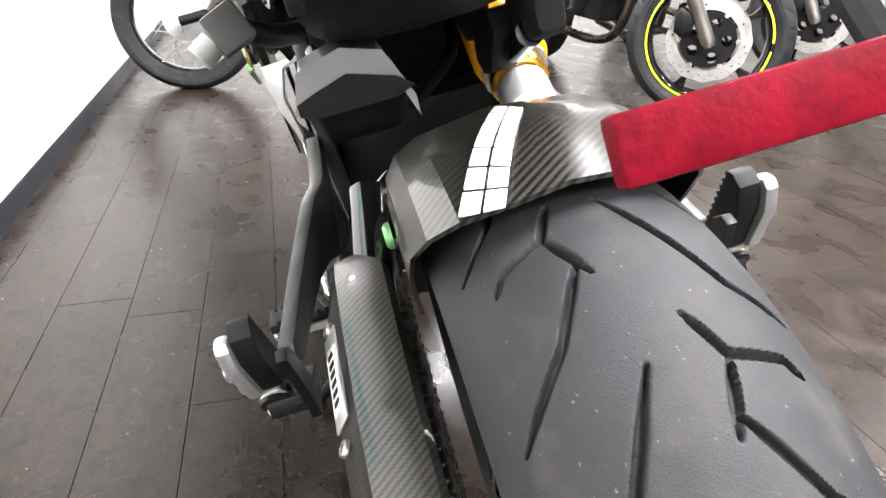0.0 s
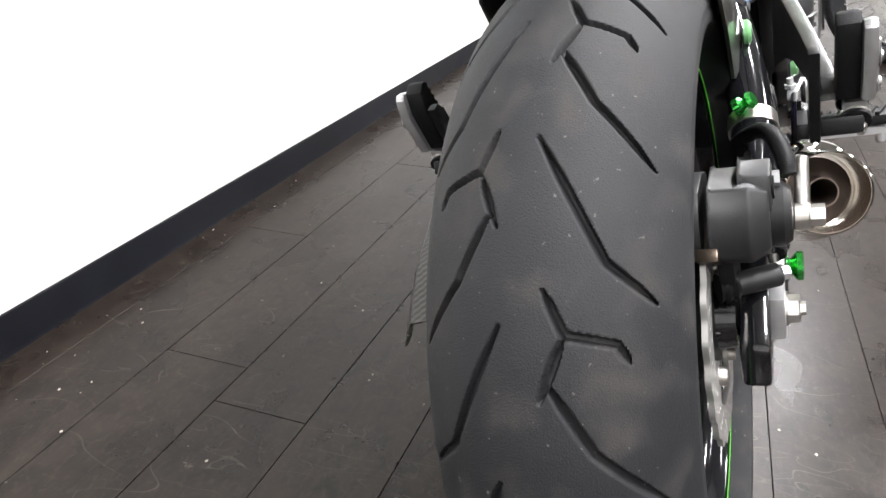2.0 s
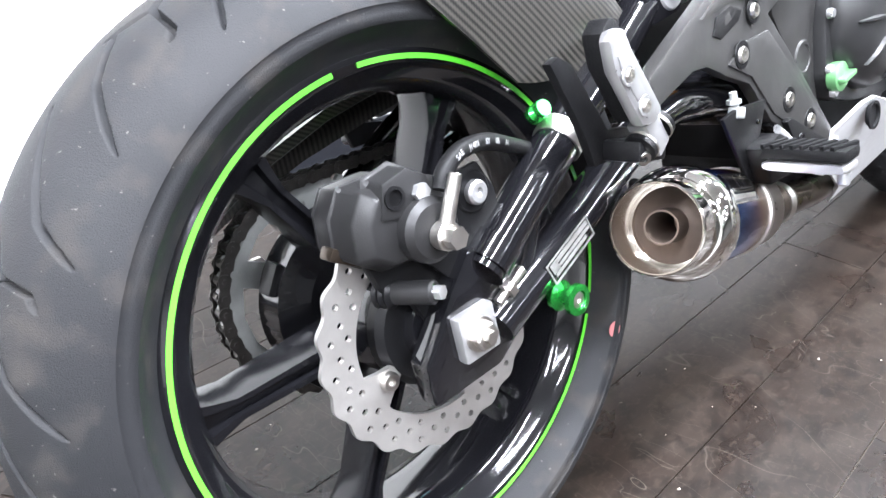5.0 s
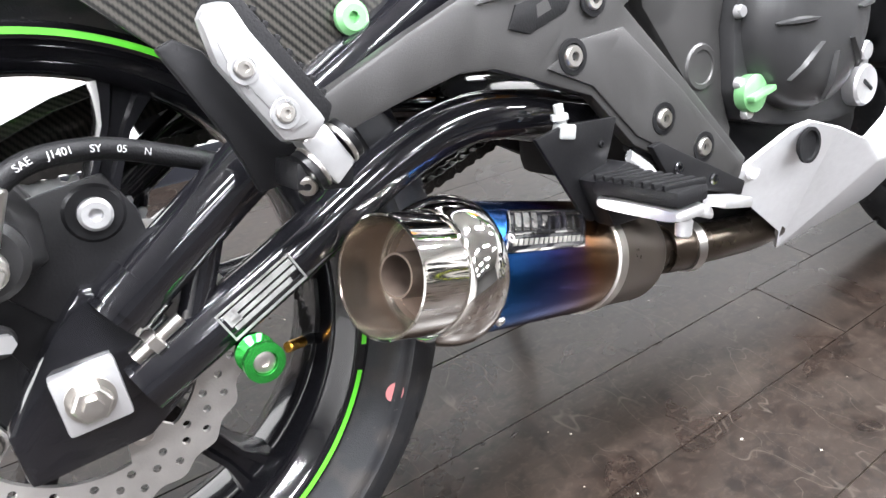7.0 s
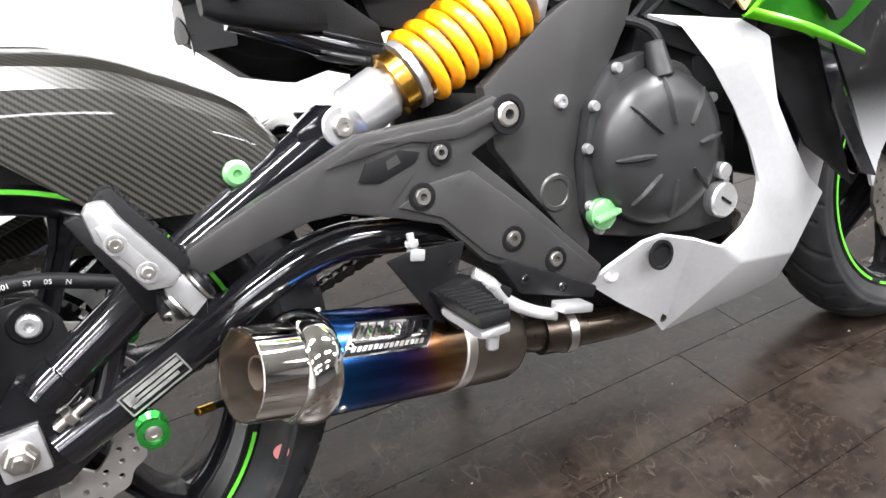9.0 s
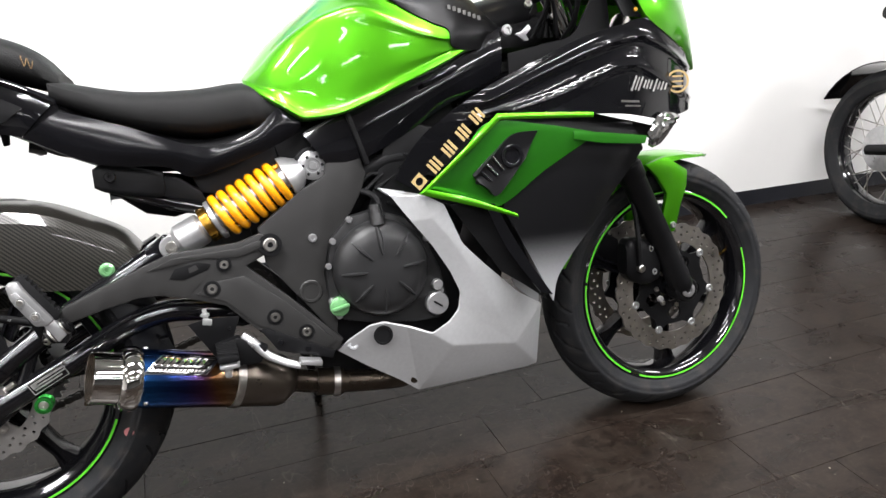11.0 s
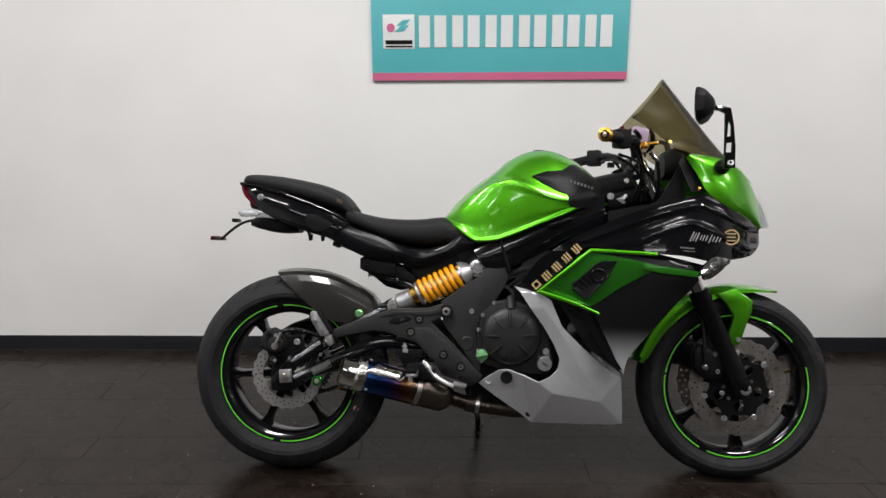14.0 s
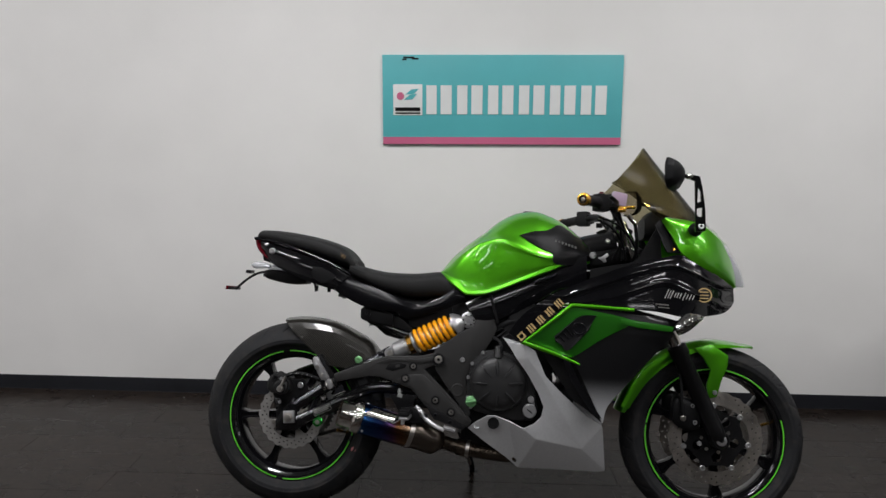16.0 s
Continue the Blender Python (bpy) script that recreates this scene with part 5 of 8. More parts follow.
        part("pedal_toe", box((0.540, -0.180, 0.307), (0.040, 0.026, 0.010), 0.003, turn(0, 12, 0)), ALLOY, br)
        part("cylinder_guard", plate([(0.461, 0.372), (0.473, 0.374), (0.589, 0.313), (0.583, 0.300), (0.487, 0.331)], -0.164, -0.156, 0.002), BLACK_SATIN, br, "dark guard plate with two screws")
        for bx, bz in ((0.492, 0.347), (0.540, 0.326)):
            bolt((bx, -0.164, bz), (0, -1, 0), 0.0055, 0.003, BLACK_GLOSS, br)
        part("master_cylinder", box((0.500, -0.138, 0.372), (0.070, 0.018, 0.052), 0.006, turn(0, 30, 0)), BLACK_SATIN, br)
        for bx, bz in ((0.492, 0.352), (0.525, 0.338)):
            bolt((bx, -0.147, bz), (0, -1, 0), 0.0055, 0.004, BLACK_SATIN, br)
    else:
        part("shift_lever", tube([(0.43, 0.18, 0.33), (0.50, 0.19, 0.335), (0.56, 0.195, 0.345)], 0.006, 10), ALLOY, br)


both(footrest)

# ---- exhaust ----
E0, E1 = Vector((0.180, -0.180, 0.344)), Vector((0.580, -0.068, 0.228))
ed = (E1 - E0).normalized()
ep = lambda t: E0 + ed * t
MUF = part("muffler", lathe([(0.0485, 0.070), (0.0505, 0.074), (0.0505, 0.235)], ep(0), ed, 56, caps=False), TITANIUM, BIKE, "short blued titanium muffler with a polished tip")
part("tip", lathe([(0.0415, 0.0), (0.0428, 0.0006), (0.0430, 0.003), (0.0438, 0.025), (0.0450, 0.054), (0.041, 0.054), (0.0405, 0.025), (0.0412, 0.002)], ep(0), ed, 64, closed=True), CHROME, MUF, "polished chrome tip")
part("tip_liner", lathe([(0.0409, 0.001), (0.0402, 0.025), (0.0405, 0.052), (0.0398, 0.052), (0.0394, 0.025), (0.0402, 0.001)], ep(0), ed, 64, closed=True), LINER, MUF, "browned steel inner wall")
part("tip_flange", lathe([(0.036, 0.042), (0.0446, 0.042), (0.0462, 0.0425), (0.0490, 0.0445), (0.0520, 0.0490), (0.0545, 0.0560), (0.0556, 0.0640), (0.0550, 0.0705), (0.0535, 0.0730), (0.049, 0.074), (0.036, 0.074)], ep(0), ed, 64, closed=True), CHROME, MUF)
part("baffle", lathe([(0.0405, 0.050), (0.020, 0.046), (0.0165, 0.044), (0.0158, 0.016), (0.0142, 0.016), (0.0138, 0.120), (0.039, 0.120)], ep(0), ed, 48, closed=True), SOOT, MUF, "sooty inner baffle")
part("baffle_ring", lathe([(0.0404, 0.043), (0.0404, 0.049), (0.036, 0.049), (0.037, 0.045)], ep(0), ed, 48, closed=True), BURNT_GOLD, MUF)
part("baffle_end", lathe([(0.0150, 0.100), (0.0150, 0.104), (0, 0.104)], ep(0), ed, 24), SOOT, MUF)
part("band", lathe([(0.0505, 0.234), (0.0525, 0.235), (0.0525, 0.248), (0.0505, 0.249)], ep(0), ed, 56, closed=True), STEEL, MUF)
part("rear_body", lathe([(0.0500, 0.236), (0.0500, 0.325), (0.047, 0.335), (0.032, 0.352), (0.0235, 0.360), (0.0, 0.361)], ep(0), ed, 56), BURNT_STEEL, MUF, "heat-browned rear cone")
for k in range(5):
    a = 2 * math.pi * k / 5 + 0.5
    w = ed.orthogonal().normalized()
    q = ed.cross(w)
    n = math.cos(a) * w + math.sin(a) * q
    bolt(ep(0.084) + n * 0.0500, n, 0.0042, 0.003, STEEL, MUF, "rivet")
nb = Vector((0.08, -0.70, 0.71)).normalized()
nb = (nb - ed * nb.dot(ed)).normalized()
up = ed.cross(nb)
rings = []
lean = lambda t, a: t - 0.016 * (a - 0.05) / 0.35
for t in (0.087, 0.190):
    ring = []
    for r, lim in ((0.0508, 1), (0.0524, -1)):
        for k in range(9):
            a = 0.05 + lim * (-0.345 + 0.69 * k / 8)
            ring.append(ep(lean(t, a)) + r * (math.cos(a) * nb + math.sin(a) * up))
    rings.append(ring)
badge = part("badge", loft(rings), BLACK_GLOSS, MUF, "black riveted badge with a chrome rim and silver blocks")


def badge_block(t0, t1, a0, a1, material=CHROME):
    rr = []
    for t in (t0, t1):
        rr.append([ep(lean(t, a)) + r * (math.cos(a) * nb + math.sin(a) * up) for r, a in ((0.0522, a0), (0.0522, (a0 + a1) / 2), (0.0522, a1), (0.0533, a1), (0.0533, (a0 + a1) / 2), (0.0533, a0))])
    part("badge_block", loft(rr), material, badge)


for t0, t1, a0, a1 in ((0.086, 0.191, -0.300, -0.270), (0.086, 0.191, 0.370, 0.400), (0.086, 0.088, -0.27, 0.37), (0.189, 0.191, -0.27, 0.37), (0.094, 0.184, 0.135, 0.16)):
    badge_block(t0, t1, a0, a1)
for t0, t1, cuts in ((0.093, 0.124, 3), (0.128, 0.149, 2), (0.153, 0.158, 1), (0.162, 0.184, 2)):
    w = (t1 - t0) / cuts
    for k in range(cuts):
        badge_block(t0 + w * k, t0 + w * k + w * 0.72, -0.22, 0.10)
    if cuts == 2:
        badge_block(t0, t1, -0.22, -0.15)
for k in range(14):
    badge_block(0.094 + 0.0064 * k, 0.0982 + 0.0064 * k, 0.22, 0.31, STEEL)
PIPE = part("exhaust_pipe", tube([ep(0.355), (0.56, -0.078, 0.232), (0.64, -0.082, 0.220), (0.74, -0.08, 0.212), (0.86, -0.06, 0.22), (0.95, -0.03, 0.30)], 0.0225, 22), BRONZE_PIPE, BIKE, "heat-browned steel exhaust pipe")
part("pipe_collar", tube([(0.560, -0.078, 0.232), (0.610, -0.081, 0.2245)], 0.027, 22), BRONZE_PIPE, PIPE)
part("clamp", tube([(0.592, -0.080, 0.227), (0.604, -0.081, 0.2255)], 0.0295, 22), STEEL, PIPE)
part("hanger", plate([(0.398, 0.322), (0.428, 0.340), (0.428, 0.300), (0.410, 0.290)], -0.150, -0.143, 0.002), ALLOY, PIPE)

# ---- engine and frame ----
ENG = part("engine", box((0.70, 0.0, 0.42), (0.34, 0.24, 0.24), 0.02), BLACK_SATIN, BIKE, "black twin-cylinder engine")
part("cylinder_block", box((0.80, 0.0, 0.60), (0.20, 0.26, 0.22), 0.015, turn(0, 20, 0)), BLACK_SATIN, ENG)
for k in range(5):
    part("cooling_fin", box((0.80 + 0.01 * k, -0.128, 0.545 + 0.022 * k), (0.17, 0.014, 0.005), 0.001, turn(0, 20, 0)), BLACK_SATIN, ENG)
part("sump", box((0.70, 0.0, 0.275), (0.26, 0.16, 0.09), 0.02), BLACK_SATIN, ENG)
COVER = [(0.590, 0.456), (0.590, 0.395), (0.612, 0.365), (0.660, 0.352), (0.760, 0.338), (0.805, 0.340), (0.822, 0.372), (0.812, 0.430), (0.785, 0.500), (0.745, 0.545), (0.690, 0.565), (0.640, 0.556), (0.605, 0.520)]
part("case_cover", plate(COVER, -0.150, -0.12, 0.006), COVER_GREY, ENG, "dark grey crankcase cover")
CC = (0.692, 0.455)
part("clutch_cover", lathe([(0.092, 0), (0.091, 0.012), (0.084, 0.026), (0.066, 0.036), (0.055, 0.0385), (0.030, 0.041), (0, 0.0415)], (CC[0], -0.148, CC[1]), (0, -1, 0), 64), COVER_GREY, ENG, "round dark grey clutch cover with cast ribs")
for a, r0, r1, w in ((95, 0.030, 0.086, 0.008), (135, 0.032, 0.080, 0.0055), (180, 0.034, 0.080, 0.0055), (222, 0.034, 0.080, 0.0055), (268, 0.034, 0.080, 0.0055), (315, 0.034, 0.080, 0.0055), (5, 0.034, 0.080, 0.0055), (50, 0.034, 0.082, 0.0055)):
    c, s = math.cos(radians(a)), math.sin(radians(a))
    rr = []
    for k in range(7):
        t = k / 6
        r = r0 + (r1 - r0) * t
        base = 0.148 + np.interp(r, [0, 0.030, 0.055, 0.066, 0.084, 0.091], [0.0415, 0.041, 0.0385, 0.036, 0.026, 0.012])
        ww = w * math.sin(math.pi * (0.12 + 0.80 * t))
        rr.append([(CC[0] + r * c - q * s, -(base + h), CC[1] + r * s + q * c) for q, h in ((-ww, -0.003), (-ww * 0.3, 0.0045), (ww * 0.3, 0.0045), (ww, -0.003))])
    part("cast_rib", loft(rr), COVER_GREY, ENG)
for bx, bz in ((0.594, 0.405), (0.594, 0.470), (0.606, 0.515), (0.640, 0.552), (0.690, 0.562), (0.806, 0.395), (0.605, 0.375), (0.785, 0.500)):
    bolt((bx, -0.150, bz), (0, -1, 0), 0.0062, 0.007, ALLOY, ENG, "cover_bolt", False)
part("oil_filler", lathe([(0.017, 0), (0.018, 0.003), (0.018, 0.012), (0.015, 0.014), (0, 0.014)], (0.606, -0.150, 0.394), (0, -1, 0), 26), GREEN_PALE, ENG, "pale green anodised oil filler cap")
part("filler_grip", box((0.606, -0.168, 0.394), (0.034, 0.010, 0.006), 0.002, turn(0, -12, 0)), GREEN_PALE, ENG)
part("timing_plug", lathe([(0.0225, 0), (0.0225, 0.013), (0.020, 0.016), (0, 0.016)], (0.795, -0.150, 0.372), (0, -1, 0), 30), ALLOY, ENG, "alloy timing plug")
# Uncut: a black bar on the plug's face for the slot's shade.
part("plug_slot_shade", box((0.795, -0.1665, 0.372), (0.020, 0.002, 0.0035), 0, turn(0, 35, 0)), BLACK_SATIN, ENG)
part("timing_plug", lathe([(0.0105, 0), (0.0105, 0.011), (0.009, 0.013), (0, 0.013)], (0.799, -0.150, 0.408), (0, -1, 0), 22), ALLOY, ENG)
part("cable_holder", tube([(0.70, -0.165, 0.55), (0.695, -0.150, 0.585), (0.67, -0.13, 0.60), (0.64, -0.12, 0.59)], 0.006, 10), BLACK_PLASTIC, ENG)
part("clutch_arm", cyl((0.690, -0.168, 0.535), (0.688, -0.158, 0.575), 0.014, 0.011, 18, 0.002), COVER_GREY, ENG)
for k in range(3):
    part("sensor_cable", tube([(0.66 + 0.02 * k, -0.13, 0.60), (0.70 + 0.03 * k, -0.125, 0.63), (0.76 + 0.02 * k, -0.12, 0.60), (0.82, -0.12, 0.56 - 0.04 * k)], 0.004, 8), BLACK_PLASTIC, ENG)
part("radiator", box((0.95, 0, 0.52), (0.04, 0.32, 0.30), 0.006, turn(0, 18, 0)), BLACK_SATIN, ENG)
part("air_box", box((0.72, 0, 0.68), (0.36, 0.19, 0.20), 0.03, turn(0, -22, 0)), BLACK_PLASTIC, ENG)
part("radiator_hose", tube([(0.66, -0.105, 0.62), (0.74, -0.115, 0.655), (0.82, -0.11, 0.64), (0.90, -0.10, 0.58)], 0.017, 14), BLACK_PLASTIC, ENG)
part("sidestand_switch", box((0.80, -0.12, 0.52), (0.05, 0.03, 0.07), 0.008), BLACK_PLASTIC, ENG)

FRAME = part("frame", tube([(0.46, 0.0, 0.70), (0.60, 0.0, 0.74), (0.90, 0.0, 0.88), (1.08, 0.0, 0.93)], 0.05, 16), BLACK_SATIN, BIKE, "black tubular frame with dark side covers")
SIDE = [(0.560, 0.612), (0.478, 0.552), (0.486, 0.486), (0.552, 0.398), (0.600, 0.332), (0.604, 0.360), (0.592, 0.395), (0.588, 0.456), (0.602, 0.510), (0.650, 0.565), (0.672, 0.600), (0.683, 0.632), (0.660, 0.715), (0.640, 0.742), (0.580, 0.716), (0.612, 0.668), (0.606, 0.635)]
RAIL_A = [(0.575, 0.712), (0.640, 0.742), (0.74, 0.785), (0.86, 0.835), (0.97, 0.885)]
RAIL_B = [(0.612, 0.655), (0.668, 0.655), (0.75, 0.690), (0.86, 0.750), (0.97, 0.800)]


def frame_side(s):
    part("side_cover", plate(SIDE, s * 0.118, s * 0.136, 0.003), GREY_PLASTIC, FRAME, "dark grey frame cover")
    part("cover_round", lathe([(0.022, 0), (0.020, 0.002), (0.016, 0.002), (0.015, 0.0006), (0, 0.0006)], (0.560, s * 0.136, 0.425), (0, s, 0), 30), GREY_PLASTIC, FRAME)
    bolt((0.573, s * 0.136, 0.524), (0, s, 0), 0.008, 0.006, ALLOY, FRAME)
    part("side_rail", strip(RAIL_A, RAIL_B, lambda x, z: s * 0.135, 0.03, 4, 5, 0.008), BLACK_GLOSS, FRAME)
    part("rail_joint", plate([(0.652, 0.745), (0.660, 0.748), (0.690, 0.650), (0.682, 0.648)], s * 0.138, s * 0.150, 0.001), BLACK_PLASTIC, FRAME)
    # Raised gloss strip stands in for reflection lines along the rail.
    part("clip", box((0.835, s * 0.158, 0.800), (0.075, 0.006, 0.012), 0.003, turn(0, -22, 0)), BLACK_GLOSS, FRAME)


both(frame_side)

# ---- seat, tail, tank ----
SEAT = part("rider_seat", body_x([(0.175, 0.835, 0.790, 0.100), (0.215, 0.822, 0.770, 0.118), (0.30, 0.806, 0.735, 0.128), (0.40, 0.805, 0.715, 0.118), (0.48, 0.813, 0.720, 0.105), (0.515, 0.800, 0.722, 0.112), (0.548, 0.768, 0.728, 0.112)], 30, 3.2), SEAT_VINYL, BIKE, "black vinyl rider seat")
PILL = part("pillion_seat", body_x([(-0.165, 0.925, 0.905, 0.050), (-0.140, 0.938, 0.898, 0.075), (-0.04, 0.932, 0.872, 0.098), (0.08, 0.910, 0.840, 0.112), (0.155, 0.882, 0.816, 0.110), (0.195, 0.838, 0.800, 0.095)], 30, 3.0), SEAT_VINYL, BIKE, "black vinyl pillion pad")
for k in range(2):
    part("script", tube([(0.148 + 0.009 * k, -0.111, 0.862 - 0.004 * k), (0.152 + 0.009 * k, -0.1125, 0.846 - 0.004 * k), (0.156 + 0.009 * k, -0.111, 0.858 - 0.004 * k)], 0.0006, 6), BURNT_GOLD, PILL, "small gold script")


SEAT.location, PILL.location = (0, 0, 0.002), (-0.002, 0, 0.005)


def tail_side(x, z):
    return -float(np.interp(x, [-0.17, -0.12, 0.0, 0.15, 0.35, 0.5, 0.58], [0.045, 0.075, 0.106, 0.127, 0.135, 0.130, 0.120])) * float(np.interp(z, [0.62, 0.70, 0.80, 0.95], [0.90, 1.0, 1.0, 0.97]))


REAR_TOP = [(-0.153, 0.904), (-0.058, 0.874), (0.018, 0.850), (0.086, 0.828), (0.141, 0.808), (0.187, 0.786)]
REAR_LOW = [(-0.142, 0.864), (-0.092, 0.815), (0.003, 0.773), (0.059, 0.754), (0.096, 0.744), (0.134, 0.734)]
RIM_TOP = [(-0.176, 0.913), (-0.108, 0.902), (-0.045, 0.887), (0.024, 0.864), (0.086, 0.841), (0.141, 0.818), (0.190, 0.791)]
RIM_LOW = [(x, z - 0.011) for x, z in RIM_TOP]
FRONT_TOP = [(0.192, 0.772), (0.288, 0.741), (0.373, 0.707), (0.429, 0.696), (0.498, 0.722), (0.540, 0.756), (0.576, 0.740)]
FRONT_LOW = [(0.136, 0.733), (0.236, 0.683), (0.341, 0.669), (0.387, 0.648), (0.485, 0.674), (0.530, 0.691), (0.576, 0.713)]
TAIL = part("tail_body", body_x([(-0.150, 0.905, 0.830, 0.030), (-0.05, 0.875, 0.800, 0.080), (0.10, 0.830, 0.740, 0.095), (0.25, 0.770, 0.670, 0.105), (0.40, 0.715, 0.660, 0.105), (0.52, 0.735, 0.700, 0.09)], 24, 3.0), BLACK_PLASTIC, BIKE, "black tail unit under the seats")
for s, f in ((-1, tail_side), (1, mirrored(tail_side))):
    part("rear_panel", strip(REAR_TOP, REAR_LOW, f, 0.004, 8, 5, 0.006), BLACK_PANEL, TAIL, "gloss black tail panel")
    part("front_panel", strip(FRONT_TOP, FRONT_LOW, f, 0.005, 8, 6, 0.007, 0.004), BLACK_SPOKE, TAIL, "semi-gloss black side panel")
    part("seat_rim", strip(RIM_TOP, RIM_LOW, f, 0.004, 4, 5, 0.004, 0.006), BLACK_GLOSS, TAIL, "gloss black rim under the pillion pad")
    part("panel_bridge", strip([(0.128, 0.776), (0.165, 0.784), (0.190, 0.790)], [(0.120, 0.742), (0.165, 0.730), (0.200, 0.728)], f, 0.004, 4, 5, 0.002, -0.002), BLACK_GLOSS, TAIL)
    part("tail_inset", strip([(0.057, 0.809), (0.085, 0.809), (0.116, 0.795), (0.143, 0.780)], [(0.050, 0.788), (0.062, 0.772), (0.090, 0.756), (0.115, 0.760)], f, 0.003, 4, 5, 0.001, 0.0075), BLACK_SATIN, TAIL)
    part("seat_lock", lathe([(0.011, 0), (0.011, 0.006), (0.007, 0.009), (0.003, 0.009), (0.003, 0.004), (0, 0.004)], (-0.098, f(-0.098, 0.865) * 1.06, 0.862), (0, s, 0), 20), ALLOY, TAIL, "alloy bobbin screw")
    # grab and helmet hook, subframe pieces below the panel
    if s < 0:
        part("hanger_block", body_x([(0.225, 0.655, 0.622, 0.012), (0.245, 0.662, 0.612, 0.018), (0.30, 0.650, 0.600, 0.018), (0.335, 0.640, 0.598, 0.012)], 16, 4), BLACK_PLASTIC, TAIL).location = (0, s * 0.098, 0.020)
        bolt((0.252, s * 0.117, 0.660), (0, s, 0), 0.0095, 0.005, BLACK_SATIN, TAIL)
    else:
        lock = part("helmet_lock", box((0.108, 0.139, 0.724), (0.032, 0.024, 0.026), 0.003, turn(-20, 12, 10)), GREY_PLASTIC, TAIL, "dark grey helmet lock under the tail")
        part("lock_barrel", cyl((0.110, 0.150, 0.719), (0.105, 0.162, 0.712), 0.009, None, 18, 0.001), ZINC, lock)
        part("lock_arm", tube([(0.118, 0.134, 0.722), (0.150, 0.118, 0.708), (0.190, 0.104, 0.700)], 0.008, 12), BLACK_SATIN, lock)
    part("subframe_bar", tube([(0.25, s * 0.085, 0.64), (0.36, s * 0.085, 0.60), (0.47, s * 0.10, 0.575), (0.56, s * 0.11, 0.62)], 0.013, 14), BLACK_GLOSS, TAIL)
    part("battery_tray", plate([(0.285, 0.640), (0.315, 0.612), (0.335, 0.592), (0.372, 0.582), (0.402, 0.590), (0.395, 0.620), (0.355, 0.650), (0.300, 0.660)], s * 0.060, s * 0.090, 0.005), BLACK_PLASTIC, TAIL)
    part("subframe_cover", plate([(0.375, 0.660), (0.392, 0.618), (0.440, 0.606), (0.500, 0.622), (0.560, 0.650), (0.610, 0.668), (0.600, 0.725), (0.500, 0.715), (0.420, 0.690)], s * 0.060, s * 0.082, 0.005), BLACK_PLASTIC, TAIL)
    part("hook", plate([(0.052, 0.757), (0.072, 0.746), (0.070, 0.728), (0.060, 0.726), (0.058, 0.742)], s * 0.088, s * 0.098, 0.002), BLACK_PLASTIC, TAIL)
tray = [[(x, y, z) for y, z in ((-0.046, zb + 0.35 * (zt - zb)), (-0.034, zb), (0.034, zb), (0.046, zb + 0.33 * (zt - zb)), (0.046, zt - 0.15 * (zt - zb)), (0.030, zt + 0.004), (0.002, zt + 0.012), (-0.036, zt))] for x, zt, zb in ((0.230, 0.652, 0.640), (0.245, 0.655, 0.630), (0.29, 0.655, 0.594), (0.34, 0.652, 0.582), (0.42, 0.650, 0.600))]
part("under_tray", bevelled(loft(tray), 0.003), BLACK_PLASTIC, TAIL, "black battery tray").location = (0, 0.076, -0.014)
lip = [[(x, y, z + 0.004) for y, z in ((0.050, zt - 0.010), (0.031, zt + 0.004), (0.002, zt + 0.012), (-0.037, zt), (-0.048, zt - 0.030), (-0.048, zt - 0.022), (-0.030, zt + 0.020), (0.002, zt + 0.030), (0.040, zt + 0.020))] for x, zt in ((0.232, 0.652), (0.28, 0.655))]
part("tray_lip", bevelled(loft(lip), 0.002), LIP_GREY, TAIL).location = (0, 0.076, -0.014)
TAIL.location = (-0.002, 0, 0.005)
part("tail_light", body_x([(-0.180, 0.906, 0.890, 0.025), (-0.168, 0.906, 0.868, 0.046), (-0.150, 0.886, 0.852, 0.064), (-0.130, 0.860, 0.836, 0.074), (-0.114, 0.842, 0.832, 0.076)], 22, 3), RED_LENS, TAIL, "red tail light lens")

PLATE = part("plate_bracket", tube([(-0.125, -0.010, 0.800), (-0.175, -0.018, 0.788), (-0.215, -0.024, 0.760), (-0.246, -0.026, 0.731)], 0.0045, 10), BLACK_SATIN, BIKE, "slim black number-plate bracket with a red reflector")
part("reflector_bar", box((-0.2515, -0.022, 0.7335), (0.006, 0.108, 0.009), 0.002), BLACK_SATIN, PLATE)
part("reflector", box((-0.2580, -0.022, 0.7355), (0.007, 0.116, 0.0125), 0.0015, turn(0, 20, 0)), RED_LENS, PLATE, "red rectangular reflector")
part("plate_lamp", box((-0.205, 0.0, 0.795), (0.020, 0.040, 0.012), 0.003), BLACK_SATIN, PLATE)
part("tail_tidy", body_x([(-0.150, 0.800, 0.778, 0.020), (-0.120, 0.806, 0.768, 0.040), (-0.05, 0.800, 0.755, 0.050), (0.01, 0.785, 0.758, 0.040)], 18, 4), BLACK_PLASTIC, PLATE)
for s in (-1, 1):
    part("turn_signal", body_x([(-0.165, 0.822, 0.812, 0.008), (-0.150, 0.828, 0.804, 0.020), (-0.115, 0.825, 0.806, 0.018), (-0.10, 0.818, 0.808, 0.008)], 16, 2.5), CLEAR, PLATE, "small clear turn signal").location = (-0.005, s * 0.085, 0)

